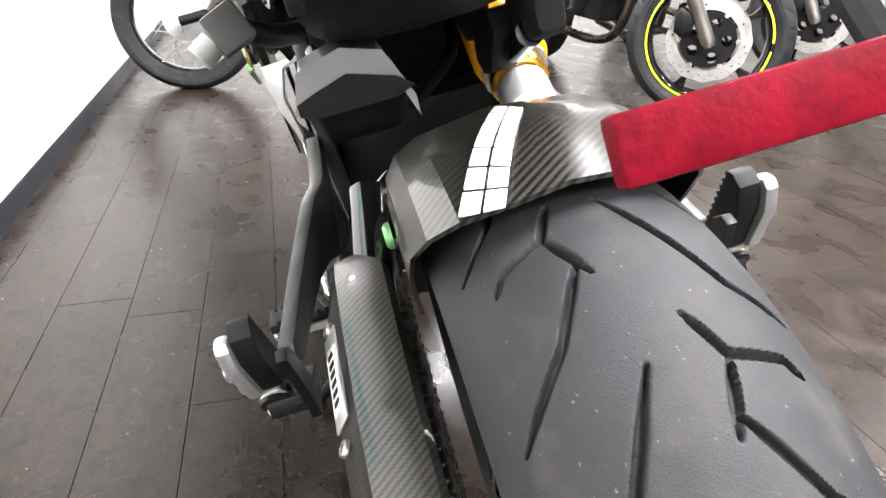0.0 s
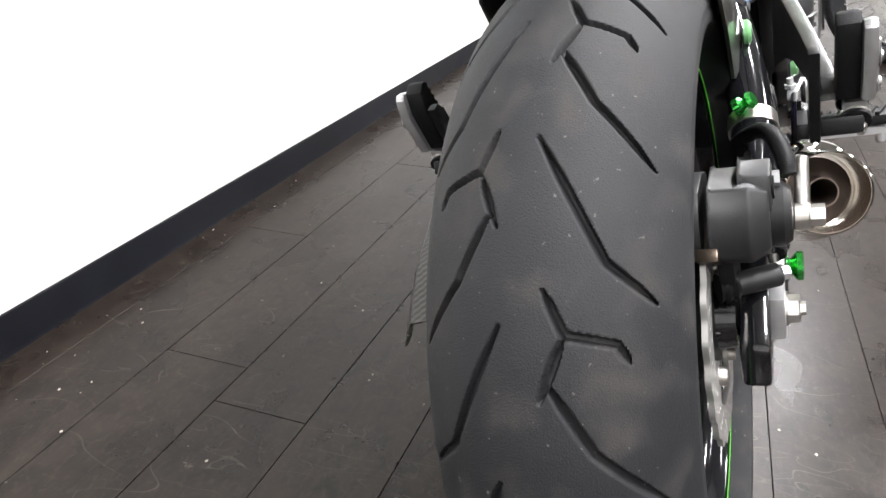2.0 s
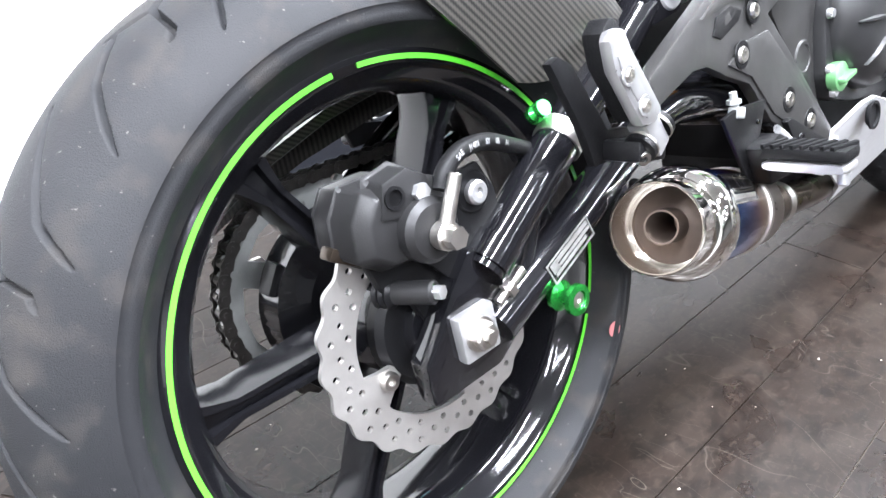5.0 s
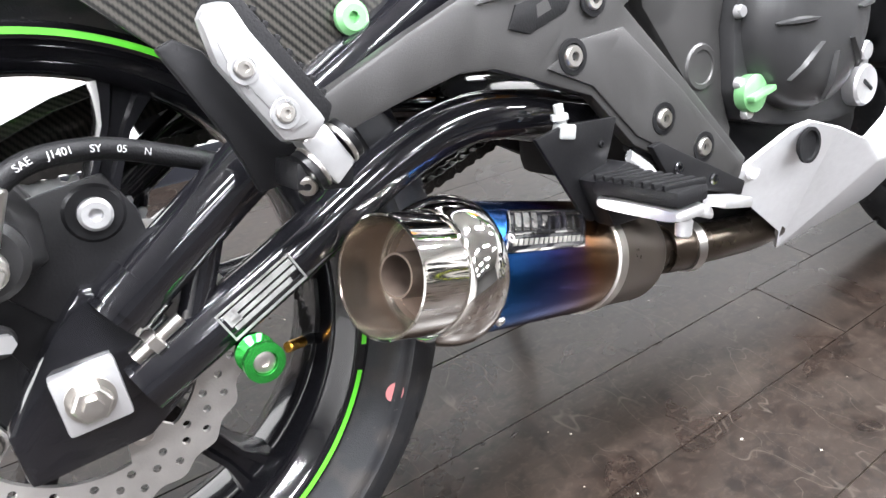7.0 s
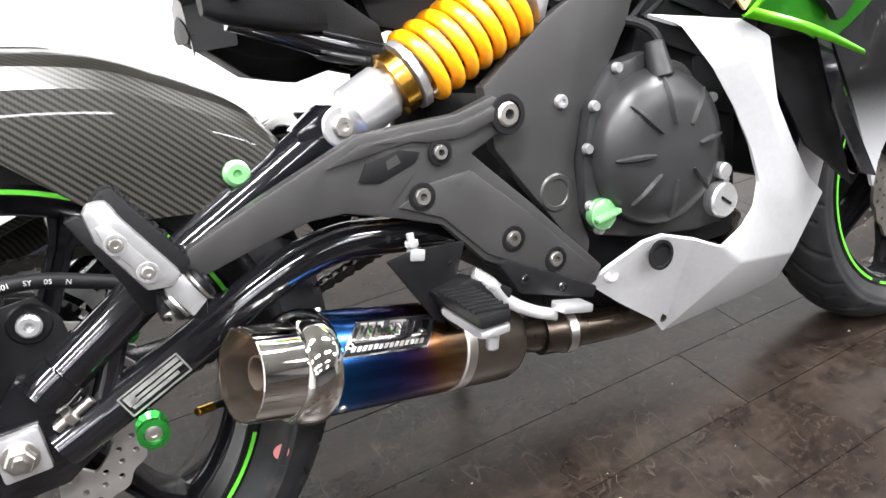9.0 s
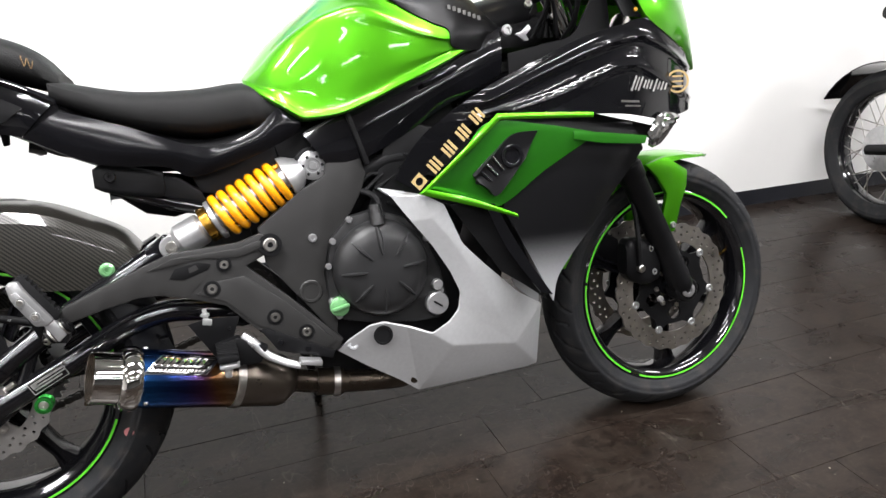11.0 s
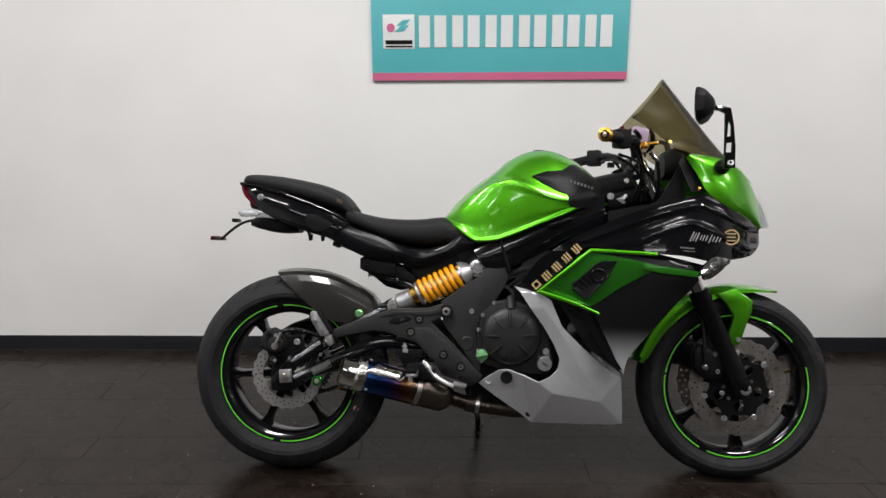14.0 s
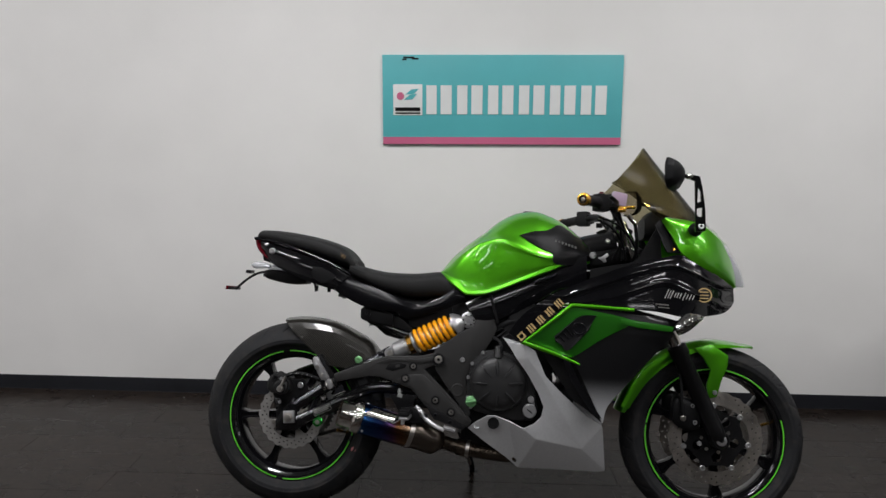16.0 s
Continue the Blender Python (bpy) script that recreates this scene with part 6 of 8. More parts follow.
# the tank's cross-sections: x, top z, ridge y and z, hollow y and z, lower edge y and z
TANK_ST = [(0.488, 0.822, 0.062, 0.814, 0.066, 0.808, 0.068, 0.802), (0.515, 0.858, 0.088, 0.832, 0.098, 0.808, 0.104, 0.782), (0.545, 0.889, 0.108, 0.860, 0.124, 0.805, 0.132, 0.760),
           (0.585, 0.922, 0.130, 0.889, 0.144, 0.815, 0.150, 0.737), (0.632, 0.957, 0.152, 0.911, 0.160, 0.832, 0.162, 0.740), (0.685, 1.001, 0.168, 0.920, 0.170, 0.848, 0.169, 0.756),
           (0.750, 1.031, 0.175, 0.899, 0.175, 0.852, 0.173, 0.783), (0.800, 1.037, 0.174, 0.879, 0.173, 0.850, 0.171, 0.803), (0.852, 1.023, 0.168, 0.868, 0.164, 0.850, 0.162, 0.825),
           (0.900, 0.998, 0.152, 0.872, 0.149, 0.858, 0.146, 0.845), (0.945, 0.962, 0.130, 0.880, 0.127, 0.866, 0.122, 0.852), (0.985, 0.920, 0.102, 0.884, 0.100, 0.870, 0.096, 0.858)]
TANK_COLS = list(zip(*TANK_ST))


def tank_half(x):
    """The right half of the section at x, from the middle of the top down to the turned-in lower edge."""
    zt, yr, zr, yh, zh, yb, zb = [eased(x, TANK_COLS[0], c) for c in TANK_COLS[1:]]
    return [(0.0, zt), (0.30 * yr, zt - 0.05 * (zt - zr)), (0.55 * yr, zt - 0.22 * (zt - zr)), (0.75 * yr, zt - 0.50 * (zt - zr)), (0.90 * yr, zt - 0.80 * (zt - zr)), (yr, zr),
            (0.35 * yr + 0.65 * yh, zr - 0.42 * (zr - zh)), (yh, zh), (0.75 * yh + 0.25 * yb, 0.5 * zh + 0.5 * zb + 0.006), (yb + 0.000, zb + 0.016), (yb + 0.004, zb + 0.009), (yb + 0.003, zb), (yb - 0.030, zb - 0.004)]


def tank_shell():
    """The tank body with a ridge along each flank, knee hollows below it and a flared lower edge."""
    rings = []
    for x in np.linspace(TANK_ST[0][0], TANK_ST[-1][0], 60):
        half = smooth_path([(0, -y, z) for y, z in tank_half(float(x))], 6)
        rings.append([(x, p.y, p.z) for p in half] + [(x, -p.y, p.z) for p in reversed(half[1:])])
    return loft(rings)


TANK = part("fuel_tank", tank_shell(), GREEN, BIKE, "metallic green fuel tank", sharp=50)


def tank_side(x, z):
    half = tank_half(min(max(x, TANK_ST[0][0]), TANK_ST[-1][0]))[:9]
    return -float(np.interp(-z, [-p[1] for p in half], [p[0] for p in half]))


for s, f in ((-1, tank_side), (1, mirrored(tank_side))):
    part("tank_cover", strip([(0.748, 0.940), (0.792, 0.955), (0.840, 0.962), (0.883, 0.984), (0.935, 0.968), (0.983, 0.939), (0.988, 0.905)], [(0.748, 0.940), (0.787, 0.915), (0.829, 0.894), (0.856, 0.883), (0.863, 0.850), (0.920, 0.846), (0.988, 0.866)], f, 0.006, 8, 6, 0.004, 0.004), BLACK_SATIN, TANK, "satin black tank side cover")
    for k in range(7):
        part("tank_mark", box((0.868 + 0.011 * k, f(0.868 + 0.011 * k, 0.925 - 0.003 * k) + s * 0.0112, 0.925 - 0.003 * k), (0.006, 0.001, 0.008), 0), NOTICE_PRINT, TANK, "small silver maker's mark")
part("filler_cap", lathe([(0.040, 0), (0.038, 0.006), (0.030, 0.008), (0, 0.008)], (0.80, 0.0, 1.026), (0.12, 0, 1), 30), BLACK_SATIN, TANK)

# ---- fairing ----
def fair(x, z):
    w = eased(x, [0.58, 0.72, 0.85, 1.0, 1.1, 1.2, 1.3, 1.38, 1.44, 1.48], [0.180, 0.198, 0.216, 0.224, 0.230, 0.226, 0.204, 0.160, 0.098, 0.050])
    return -w * eased(z, [0.18, 0.25, 0.33, 0.50, 0.65, 0.80, 0.90, 1.02], [0.72, 0.88, 1.0, 1.02, 1.03, 0.99, 0.93, 0.80])


FAIR = part("fairing", box((1.12, 0.0, 0.86), (0.16, 0.10, 0.10), 0.02), BLACK_PLASTIC, BIKE, "black green and silver sports fairing")
# the lower panel: its outline, the ridge down its wing, and the facets between them
BELLY = [(0.702, 0.135, 0.604), (0.765, 0.205, 0.587), (0.805, 0.215, 0.567), (0.841, 0.200, 0.488), (0.899, 0.178, 0.432), (0.973, 0.150, 0.366), (1.031, 0.132, 0.330),
         (1.040, 0.100, 0.275), (1.055, 0.045, 0.170), (1.026, 0.045, 0.166), (0.766, 0.090, 0.186), (0.720, 0.115, 0.216), (0.652, 0.128, 0.263), (0.598, 0.138, 0.305),
         (0.619, 0.150, 0.324), (0.658, 0.168, 0.350), (0.684, 0.172, 0.353), (0.731, 0.176, 0.337), (0.775, 0.178, 0.317), (0.811, 0.180, 0.336), (0.832, 0.180, 0.357),
         (0.838, 0.180, 0.390), (0.819, 0.182, 0.434), (0.787, 0.184, 0.488), (0.749, 0.186, 0.539), (0.716, 0.170, 0.590)]
RIDGE = [(0.784, 0.207, 0.543), (0.816, 0.205, 0.503), (0.865, 0.190, 0.424), (0.911, 0.170, 0.347), (0.817, 0.172, 0.285), (0.967, 0.135, 0.255)]
FACETS = ["0 25 1", "25 24 a 1", "24 23 b a", "23 22 c b", "22 21 d c", "21 20 f d", "20 19 e f", "19 18 e", "1 a 2", "a b 3 2", "b c 4 3", "c d 5 4", "d f 6 5", "f 7 6",
          "f 8 7", "f 9 8", "e 10 9 f", "13 14 12", "14 15 12", "15 16 11 12", "16 17 10 11", "17 18 e 10"]
BLK_A = [(0.720, 0.620), (0.764, 0.682), (0.829, 0.731), (0.895, 0.768), (0.977, 0.804), (1.104, 0.853), (1.194, 0.875), (1.258, 0.886), (1.325, 0.850), (1.395, 0.820), (1.458, 0.790)]
BLK_B = [(0.752, 0.600), (0.800, 0.648), (0.850, 0.694), (0.905, 0.726), (0.980, 0.722), (1.092, 0.712), (1.170, 0.704), (1.250, 0.690), (1.345, 0.697), (1.420, 0.712), (1.462, 0.745)]
MID_A = [(0.925, 0.545), (0.935, 0.600), (0.950, 0.690), (1.030, 0.702), (1.120, 0.692), (1.205, 0.690)]
MID_B = [(1.020, 0.352), (1.030, 0.398), (1.060, 0.440), (1.100, 0.485), (1.160, 0.555), (1.235, 0.635)]
NOSE_A = [(1.212, 1.008), (1.314, 0.994), (1.386, 0.953), (1.430, 0.905), (1.460, 0.850), (1.474, 0.798)]
NOSE_B = [(1.197, 0.996), (1.232, 0.938), (1.260, 0.891), (1.320, 0.854), (1.395, 0.822), (1.455, 0.790)]


def belly_panel(s):
    """Creased facets between the outline and the ridge, with a turned-in rim for thickness."""
    bm = bmesh.new()
    names = [str(i) for i in range(len(BELLY))] + list("abcdef")
    vs = {n: bm.verts.new((x, s * y, z)) for n, (x, y, z) in zip(names, BELLY + RIDGE)}
    for f in FACETS:
        bm.faces.new([vs[n] for n in f.split()])
    bmesh.ops.recalc_face_normals(bm, faces=bm.faces)
    if sum(f.normal.y * f.calc_area() for f in bm.faces) * s < 0:
        bmesh.ops.reverse_faces(bm, faces=bm.faces)
    soft = [e for e in bm.edges if len(e.link_faces) == 2 and e.calc_face_angle(0) > radians(6)]
    bmesh.ops.bevel(bm, geom=soft, offset=0.004, segments=3, affect="EDGES", profile=0.5)
    bmesh.ops.triangulate(bm, faces=[f for f in bm.faces if len(f.verts) > 4])
    bmesh.ops.solidify(bm, geom=bm.faces[:], thickness=0.005)
    return bm


def fairing_side(s):
    f = fair if s < 0 else mirrored(fair)
    part("belly_panel", belly_panel(s), SILVER, FAIR, "silver painted lower fairing", sharp=14)
    part("fade_panel", strip([(0.925, 0.530), (0.968, 0.545), (1.024, 0.560)], [(0.972, 0.376), (1.000, 0.352), (1.030, 0.328)], lambda x, z: s * float(np.interp(z, [0.33, 0.40, 0.52], [0.122, 0.138, 0.168])), 0.004, 10, 6), FADE, FAIR, "panel fading from black down to silver")
    part("belly_recess", lathe([(0.0185, 0), (0.0185, 0.003), (0.015, 0.003), (0.014, -0.004), (0, -0.004)], (0.680, s * 0.1705, 0.330), (0, s, 0), 28), BLACK_PLASTIC, FAIR, "black recessed plug")
    part("belly_screw", lathe([(0.011, 0), (0.009, 0.003), (0.005, 0.003), (0.0045, 0.001), (0, 0.001)], (0.627, s * 0.1445, 0.313), (0, s, 0), 20), SILVER, FAIR)
    crease = lambda x, z: f(x, z) + s * (0.0055 * math.exp(-((z - eased(x, [0.90, 1.044, 1.129, 1.237, 1.271, 1.384], [0.745, 0.801, 0.831, 0.853, 0.843, 0.796])) / 0.008) ** 2)
                                         + 0.0045 * math.exp(-((z - eased(x, [0.90, 1.045, 1.13, 1.203, 1.30, 1.40], [0.715, 0.749, 0.779, 0.798, 0.765, 0.730])) / 0.007) ** 2) - 0.002)
    part("upper_panel", strip(BLK_A, BLK_B, crease, 0.005, 28, 5, 0.0), BLACK_PANEL, FAIR, "gloss black upper fairing")
    part("middle_panel", strip(MID_A, MID_B, lambda x, z: f(x, z) * 0.93, 0.005, 14, 6, 0.004), FADE, FAIR, "middle fairing panel fading from black down to silver")
    part("inner_duct", strip([(0.83, 0.560), (0.90, 0.560), (0.94, 0.545)], [(0.925, 0.420), (0.975, 0.385), (1.02, 0.350)], lambda x, z: f(x, z) * 0.80, 0.004, 4, 5), BLACK_PLASTIC, FAIR)
    part("duct_blade", strip([(0.885, 0.560), (0.925, 0.470), (0.990, 0.375)], [(0.905, 0.558), (0.950, 0.470), (1.015, 0.368)], lambda x, z: f(x, z) * 0.96, 0.004, 3, 5), BLACK_PANEL, FAIR)
    part("green_edge", strip([(0.758, 0.590), (0.836, 0.657), (0.914, 0.723)], [(0.769, 0.590), (0.843, 0.650), (0.917, 0.711)], f, 0.006, 3, 4, 0.002, 0.009), GREEN, FAIR, "bright green fairing edge")
    part("green_edge", strip([(0.912, 0.7225), (1.005, 0.7185), (1.105, 0.713)], [(0.916, 0.7115), (1.005, 0.708), (1.105, 0.7035)], f, 0.006, 3, 4, 0.002, 0.009), GREEN, FAIR, "bright green fairing edge")
    part("green_fin", strip([(0.758, 0.590), (0.850, 0.562), (0.942, 0.530)], [(0.774, 0.598), (0.858, 0.572), (0.940, 0.537)], f, 0.006, 3, 5, 0.002, 0.011), GREEN, FAIR, "bright green fairing fin")
    part("green_inner", strip([(0.776, 0.600), (0.845, 0.657), (0.898, 0.708), (1.006, 0.697), (1.107, 0.676)], [(0.782, 0.597), (0.850, 0.574), (0.915, 0.552), (1.008, 0.612), (1.107, 0.668)], lambda x, z: f(x, z) - s * 0.22 * max(0.0, 0.70 - z - 0.10 * abs(x - 0.9)) * 0.5, 0.004, 10, 6, 0.001, 0.003), GREEN_DARK, FAIR, "dark green inner panel")
    vent = part("vent", strip([(0.864, 0.612), (0.905, 0.652), (0.942, 0.683), (0.992, 0.687)], [(0.868, 0.604), (0.886, 0.590), (0.908, 0.576), (0.965, 0.640)], f, 0.008, 6, 5, -0.003, 0.006), BLACK_SATIN, FAIR, "black vent insert with a round boss")
    part("vent_boss", lathe([(0.022, 0), (0.022, 0.004), (0.018, 0.005), (0.015, 0.004), (0.014, 0.0015), (0, 0.0015)], (0.938, f(0.938, 0.645) + s * 0.004, 0.644), (0, s, 0), 30), BLACK_GLOSS, vent)
    for k in range(3):
        part("vent_slat", strip([(0.874 + 0.012 * k, 0.617 + 0.012 * k), (0.893 + 0.012 * k, 0.601 + 0.008 * k)], [(0.878 + 0.012 * k, 0.621 + 0.012 * k), (0.897 + 0.012 * k, 0.605 + 0.008 * k)], f, 0.002, 2, 3, 0.001, 0.006), BLACK_GLOSS, vent)
    part("green_stripe", strip([(1.064, 0.680), (1.136, 0.672), (1.228, 0.660)], [(1.062, 0.666), (1.122, 0.654), (1.222, 0.645)], f, 0.003, 2, 5, 0.001, 0.007), GREEN_DARK, FAIR, "dark green stripe")
    part("white_stripe", strip([(1.112, 0.709), (1.180, 0.704), (1.250, 0.691)], [(1.131, 0.704), (1.176, 0.694), (1.237, 0.680)], f, 0.002, 2, 5, 0.0, 0.010), WHITE_PRINT, FAIR, "white pointed stripe")
    # gold print along the green edge: plain blocks, and a crest
    for k in range(4):
        x, z = 0.790 + 0.028 * k, 0.640 + 0.0268 * k
        for j, (u, w, hgt) in enumerate(((-0.009, 0.0052, 0.024), (0.0, 0.0056, 0.026), (0.009, 0.0052, 0.024))):
            part("gold_stroke", box((x + u * 0.72, f(x, z) + s * 0.0095, z + u * 0.68), (w, 0.0012, hgt), 0, turn(0, -44, 0)), GOLD_PRINT, FAIR, "gold printed stroke")
    part("crest", plate([(0.760, 0.597), (0.776, 0.613), (0.761, 0.629), (0.745, 0.613)], f(0.760, 0.613) + s * 0.0065, f(0.760, 0.613) + s * 0.0098, 0, holes=[ring_pts(0.7605, 0.613, 0.0075, 12)]), GOLD_PRINT, FAIR, "square gold crest")
    for x, wide, high in ((1.206, 0.0035, 0.030), (1.214, 0.0030, 0.026), (1.222, 0.0035, 0.028), (1.233, 0.0030, 0.016), (1.241, 0.0030, 0.018), (1.250, 0.0030, 0.017), (1.262, 0.0030, 0.026), (1.272, 0.0030, 0.016), (1.282, 0.0030, 0.018), (1.292, 0.0030, 0.014)):
        part("script_bar", box((x, crease(x, 0.758) + s * 0.0062, 0.762 - 0.10 * (x - 1.206)), (wide, 0.0012, high), 0, turn(0, 24, 0)), SCRIPT_PRINT, FAIR, "pale slanted script stroke")
    part("script_bar", box((1.190, f(1.19, 0.73) + s * 0.0098, 0.728), (0.040, 0.001, 0.004), 0, turn(0, 4, 0)), STEEL, FAIR)
    part("script_bar", box((1.195, f(1.19, 0.72) + s * 0.0098, 0.719), (0.034, 0.001, 0.003), 0, turn(0, 4, 0)), STEEL, FAIR)
    part("round_crest", lathe([(0.023, 0), (0.023, 0.001), (0.019, 0.001), (0.019, 0), ], (1.328, f(1.328, 0.762) + s * 0.009, 0.762), (-s * 0.35 * s, s, 0.0), 30, closed=True), GOLD_PRINT, FAIR, "round gold crest")
    for k in range(3):
        part("crest_bar", box((1.328, f(1.328, 0.762) + s * 0.0095, 0.752 + 0.010 * k), (0.026, 0.002, 0.0035), 0), GOLD_PRINT, FAIR)
    part("nose_panel", strip(NOSE_A, NOSE_B, f, 0.005, 6, 6, 0.012), GREEN, FAIR, "metallic green nose cowl")
    part("inner_fairing", strip([(0.98, 0.836), (1.06, 0.852), (1.12, 0.866), (1.155, 0.915), (1.198, 0.990)], [(0.98, 0.79), (1.04, 0.80), (1.09, 0.82), (1.14, 0.84), (1.21, 0.86)], lambda x, z: s * 0.15, 0.005, 3, 5), BLACK_PLASTIC, FAIR)
    part("gap_shroud", strip([(0.95, 0.730), (1.10, 0.722), (1.25, 0.712), (1.33, 0.715)], [(0.95, 0.66), (1.10, 0.655), (1.215, 0.640), (1.285, 0.672)], lambda x, z: f(x, z) * 0.88, 0.004, 3, 5), BLACK_PLASTIC, FAIR)
    part("nose_edge", strip([(1.196, 1.000), (1.230, 0.940), (1.262, 0.893)], [(1.180, 0.985), (1.200, 0.930), (1.215, 0.895)], lambda x, z: f(x, z) * 0.90, 0.004, 3, 5), BLACK_PLASTIC, FAIR)
    lens = strip([(1.231, 0.664), (1.270, 0.702), (1.327, 0.697)], [(1.243, 0.634), (1.276, 0.648), (1.316, 0.680)], f, 0.012, 9, 5, 0.010, 0.006)
    facet = random.Random(3)
    for v in lens.verts:
        v.co += Vector((facet.uniform(-1, 1) * 0.0012, facet.uniform(-1, 1) * 0.0022, facet.uniform(-1, 1) * 0.0012))
    bolt((1.234, f(1.234, 0.904) * 0.97, 0.904), (0, s, 0.1), 0.0050, 0.004, GOLD, FAIR, "gold_screw", False)
    part("turn_signal", lens, LENS_SPARK, FAIR, "faceted clear wedge turn signal", sharp=2)
    part("signal_bulb", lathe([(0.007, -0.01), (0.008, 0), (0.005, 0.008), (0, 0.010)], (1.270, f(1.27, 0.675) + s * 0.002, 0.675), (0, s, 0.3), 14), SPRING, FAIR)
    # handlebar mirror on a slotted stem
    part("stem_base", lathe([(0.022, 0), (0.020, 0.016), (0.012, 0.026)], (1.300, s * 0.195, 0.968), (0, s, 0.2), 22), BLACK_PLASTIC, FAIR)
    st = [(1.282, 0.955), (1.312, 0.958), (1.305, 1.02), (1.292, 1.08), (1.280, 1.118), (1.252, 1.124), (1.250, 1.112), (1.268, 1.105), (1.276, 1.03)]
    part("mirror_stem", plate(st, s * 0.255, s * 0.268, 0, lambda x, z: s * 0.30 * (z - 0.96), holes=[[(1.2795, 1.025), (1.297, 1.028), (1.299, 1.000), (1.2805, 1.000)], [(1.277, 1.090), (1.288, 1.075), (1.292, 1.045), (1.279, 1.042)]]), BLACK_SATIN, FAIR, "slotted black mirror stem")
    bolt((1.297, s * 0.268, 0.972), (0, s, 0.1), 0.010, 0.006, ALLOY, FAIR)
    part("mirror_ball", lathe([(0.004, -0.012), (0.009, -0.005), (0.009, 0.005), (0.004, 0.012)], (1.246, s * 0.315, 1.118), (1, 0, 0), 16), CHROME, FAIR)
    mc = Vector((1.208, s * 0.335, 1.122))
    rr = []
    for x, hy, hz in ((-0.024, 0.058, 0.045), (-0.018, 0.061, 0.049), (0.000, 0.053, 0.040), (0.016, 0.028, 0.020), (0.021, 0.010, 0.008)):
        rr.append([(mc.x + x, mc.y + y * hy, mc.z + z * hz) for y, z in ((-1, -0.55), (-0.6, -1), (0.6, -1), (1, -0.5), (1, 0.5), (0.6, 1), (-0.7, 0.9), (-1, 0.4))])
    part("mirror_shell", bevelled(loft(rr), 0.003), BLACK_PLASTIC, FAIR, "black mirror housing").matrix_basis = Matrix.Translation(mc) @ pose(0, 0, 0, 0, 0, 25 * s) @ Matrix.Translation(-mc)
    part("mirror_glass", loft([[(mc.x - 0.0245 + d, mc.y + y * 0.055, mc.z + z * 0.043) for y, z in ((-1, -0.55), (-0.6, -1), (0.6, -1), (1, -0.5), (1, 0.5), (0.6, 1), (-0.7, 0.9), (-1, 0.4))] for d in (0, -0.0015)]), MIRROR_GLASS, FAIR).matrix_basis = Matrix.Translation(mc) @ pose(0, 0, 0, 0, 0, 25 * s) @ Matrix.Translation(-mc)


both(fairing_side)
# headlamp between the two nose halves
na = smooth_path([(x, 0, z) for x, z in NOSE_A], 4)
rows = []
for p in na:
    y = fair(p.x, p.z)
    rows.append([(p.x + 0.045 * (1 - (k / 6 - 1) ** 2) * (1 if p.x > 1.3 else 0.35), y * (1 - k / 6), p.z + (0.012 * (1 - (k / 6 - 1) ** 2) if p.x < 1.38 else 0)) for k in range(13)])
part("headlamp", solid(loft(rows[10:], closed=False), 0.004), CLEAR, FAIR, "clear twin headlamp lens")
part("nose_top", solid(loft(rows[:11], closed=False), 0.004), GREEN, FAIR)
part("lamp_bowl", body_x([(1.33, 0.93, 0.76, 0.05), (1.38, 0.90, 0.74, 0.08), (1.42, 0.85, 0.75, 0.05)], 18, 3), CHROME, FAIR)
part("dash", body_x([(1.17, 1.020, 0.950, 0.060), (1.20, 1.045, 0.950, 0.080), (1.26, 1.025, 0.955, 0.080), (1.30, 1.00, 0.96, 0.06)], 20, 4), BLACK_PLASTIC, FAIR, "black instrument pod")
part("dash_face", box((1.183, 0.0, 1.000), (0.006, 0.12, 0.055), 0.002, turn(0, 20, 0)), BLACK_GLOSS, FAIR)
# screen
SCREEN_ROWS = [((1.453, 0, 0.942), (1.420, -0.050, 0.952), (1.370, -0.095, 0.965), (1.335, -0.120, 0.968)), ((1.355, 0, 1.041), (1.325, -0.065, 1.043), (1.241, -0.135, 1.039), (1.200, -0.150, 1.012)),
               ((1.279, 0, 1.136), (1.250, -0.072, 1.120), (1.182, -0.135, 1.070), (1.146, -0.155, 1.052)), ((1.215, 0, 1.218), (1.186, -0.075, 1.186), (1.122, -0.130, 1.106), (1.090, -0.160, 1.092)),
               ((1.174, 0, 1.272), (1.143, -0.070, 1.225), (1.069, -0.125, 1.138), (1.042, -0.165, 1.120))]
rows = []
for c, m, fold, tip in SCREEN_ROWS:
    half = smooth_path([(m[0], -m[1], m[2]), c, m, fold], 5)[5:] + [Vector(tip)]
    rows.append([tuple(p) for p in half[::-1]] + [(p.x, -p.y, p.z) for p in half[1:]])
wide = len(rows[0])
cols = [smooth_path([r[k] for r in rows], 4) for k in range(wide)]
part("screen", solid(loft([[cols[k][i] for k in range(wide)] for i in range(len(cols[0]))], closed=False), 0.003), SMOKE, FAIR, "tall smoked acrylic screen")
for s in (-1, 1):
    for q in ((1.275, 0.125, 0.998), (1.16, 0.151, 1.045)):
        bolt((q[0], s * q[1], q[2] + 0.002), (0.1, s, 0.4), 0.0045, 0.003, GOLD, FAIR, "screen_bolt", False)

# ---- fork, front brake, mudguard ----
FORK = part("front_fork", box((1.125, 0, 0.905), (0.06, 0.24, 0.030), 0.008, turn(0, 25, 0)), BLACK_SATIN, BIKE, "black telescopic front fork")
part("top_yoke", box((1.092, 0, 0.972), (0.060, 0.24, 0.022), 0.008, turn(0, 25, 0)), BLACK_SATIN, FORK)
fd = Vector((1.098 - 1.409, 0, 0.955 - 0.300)).normalized()


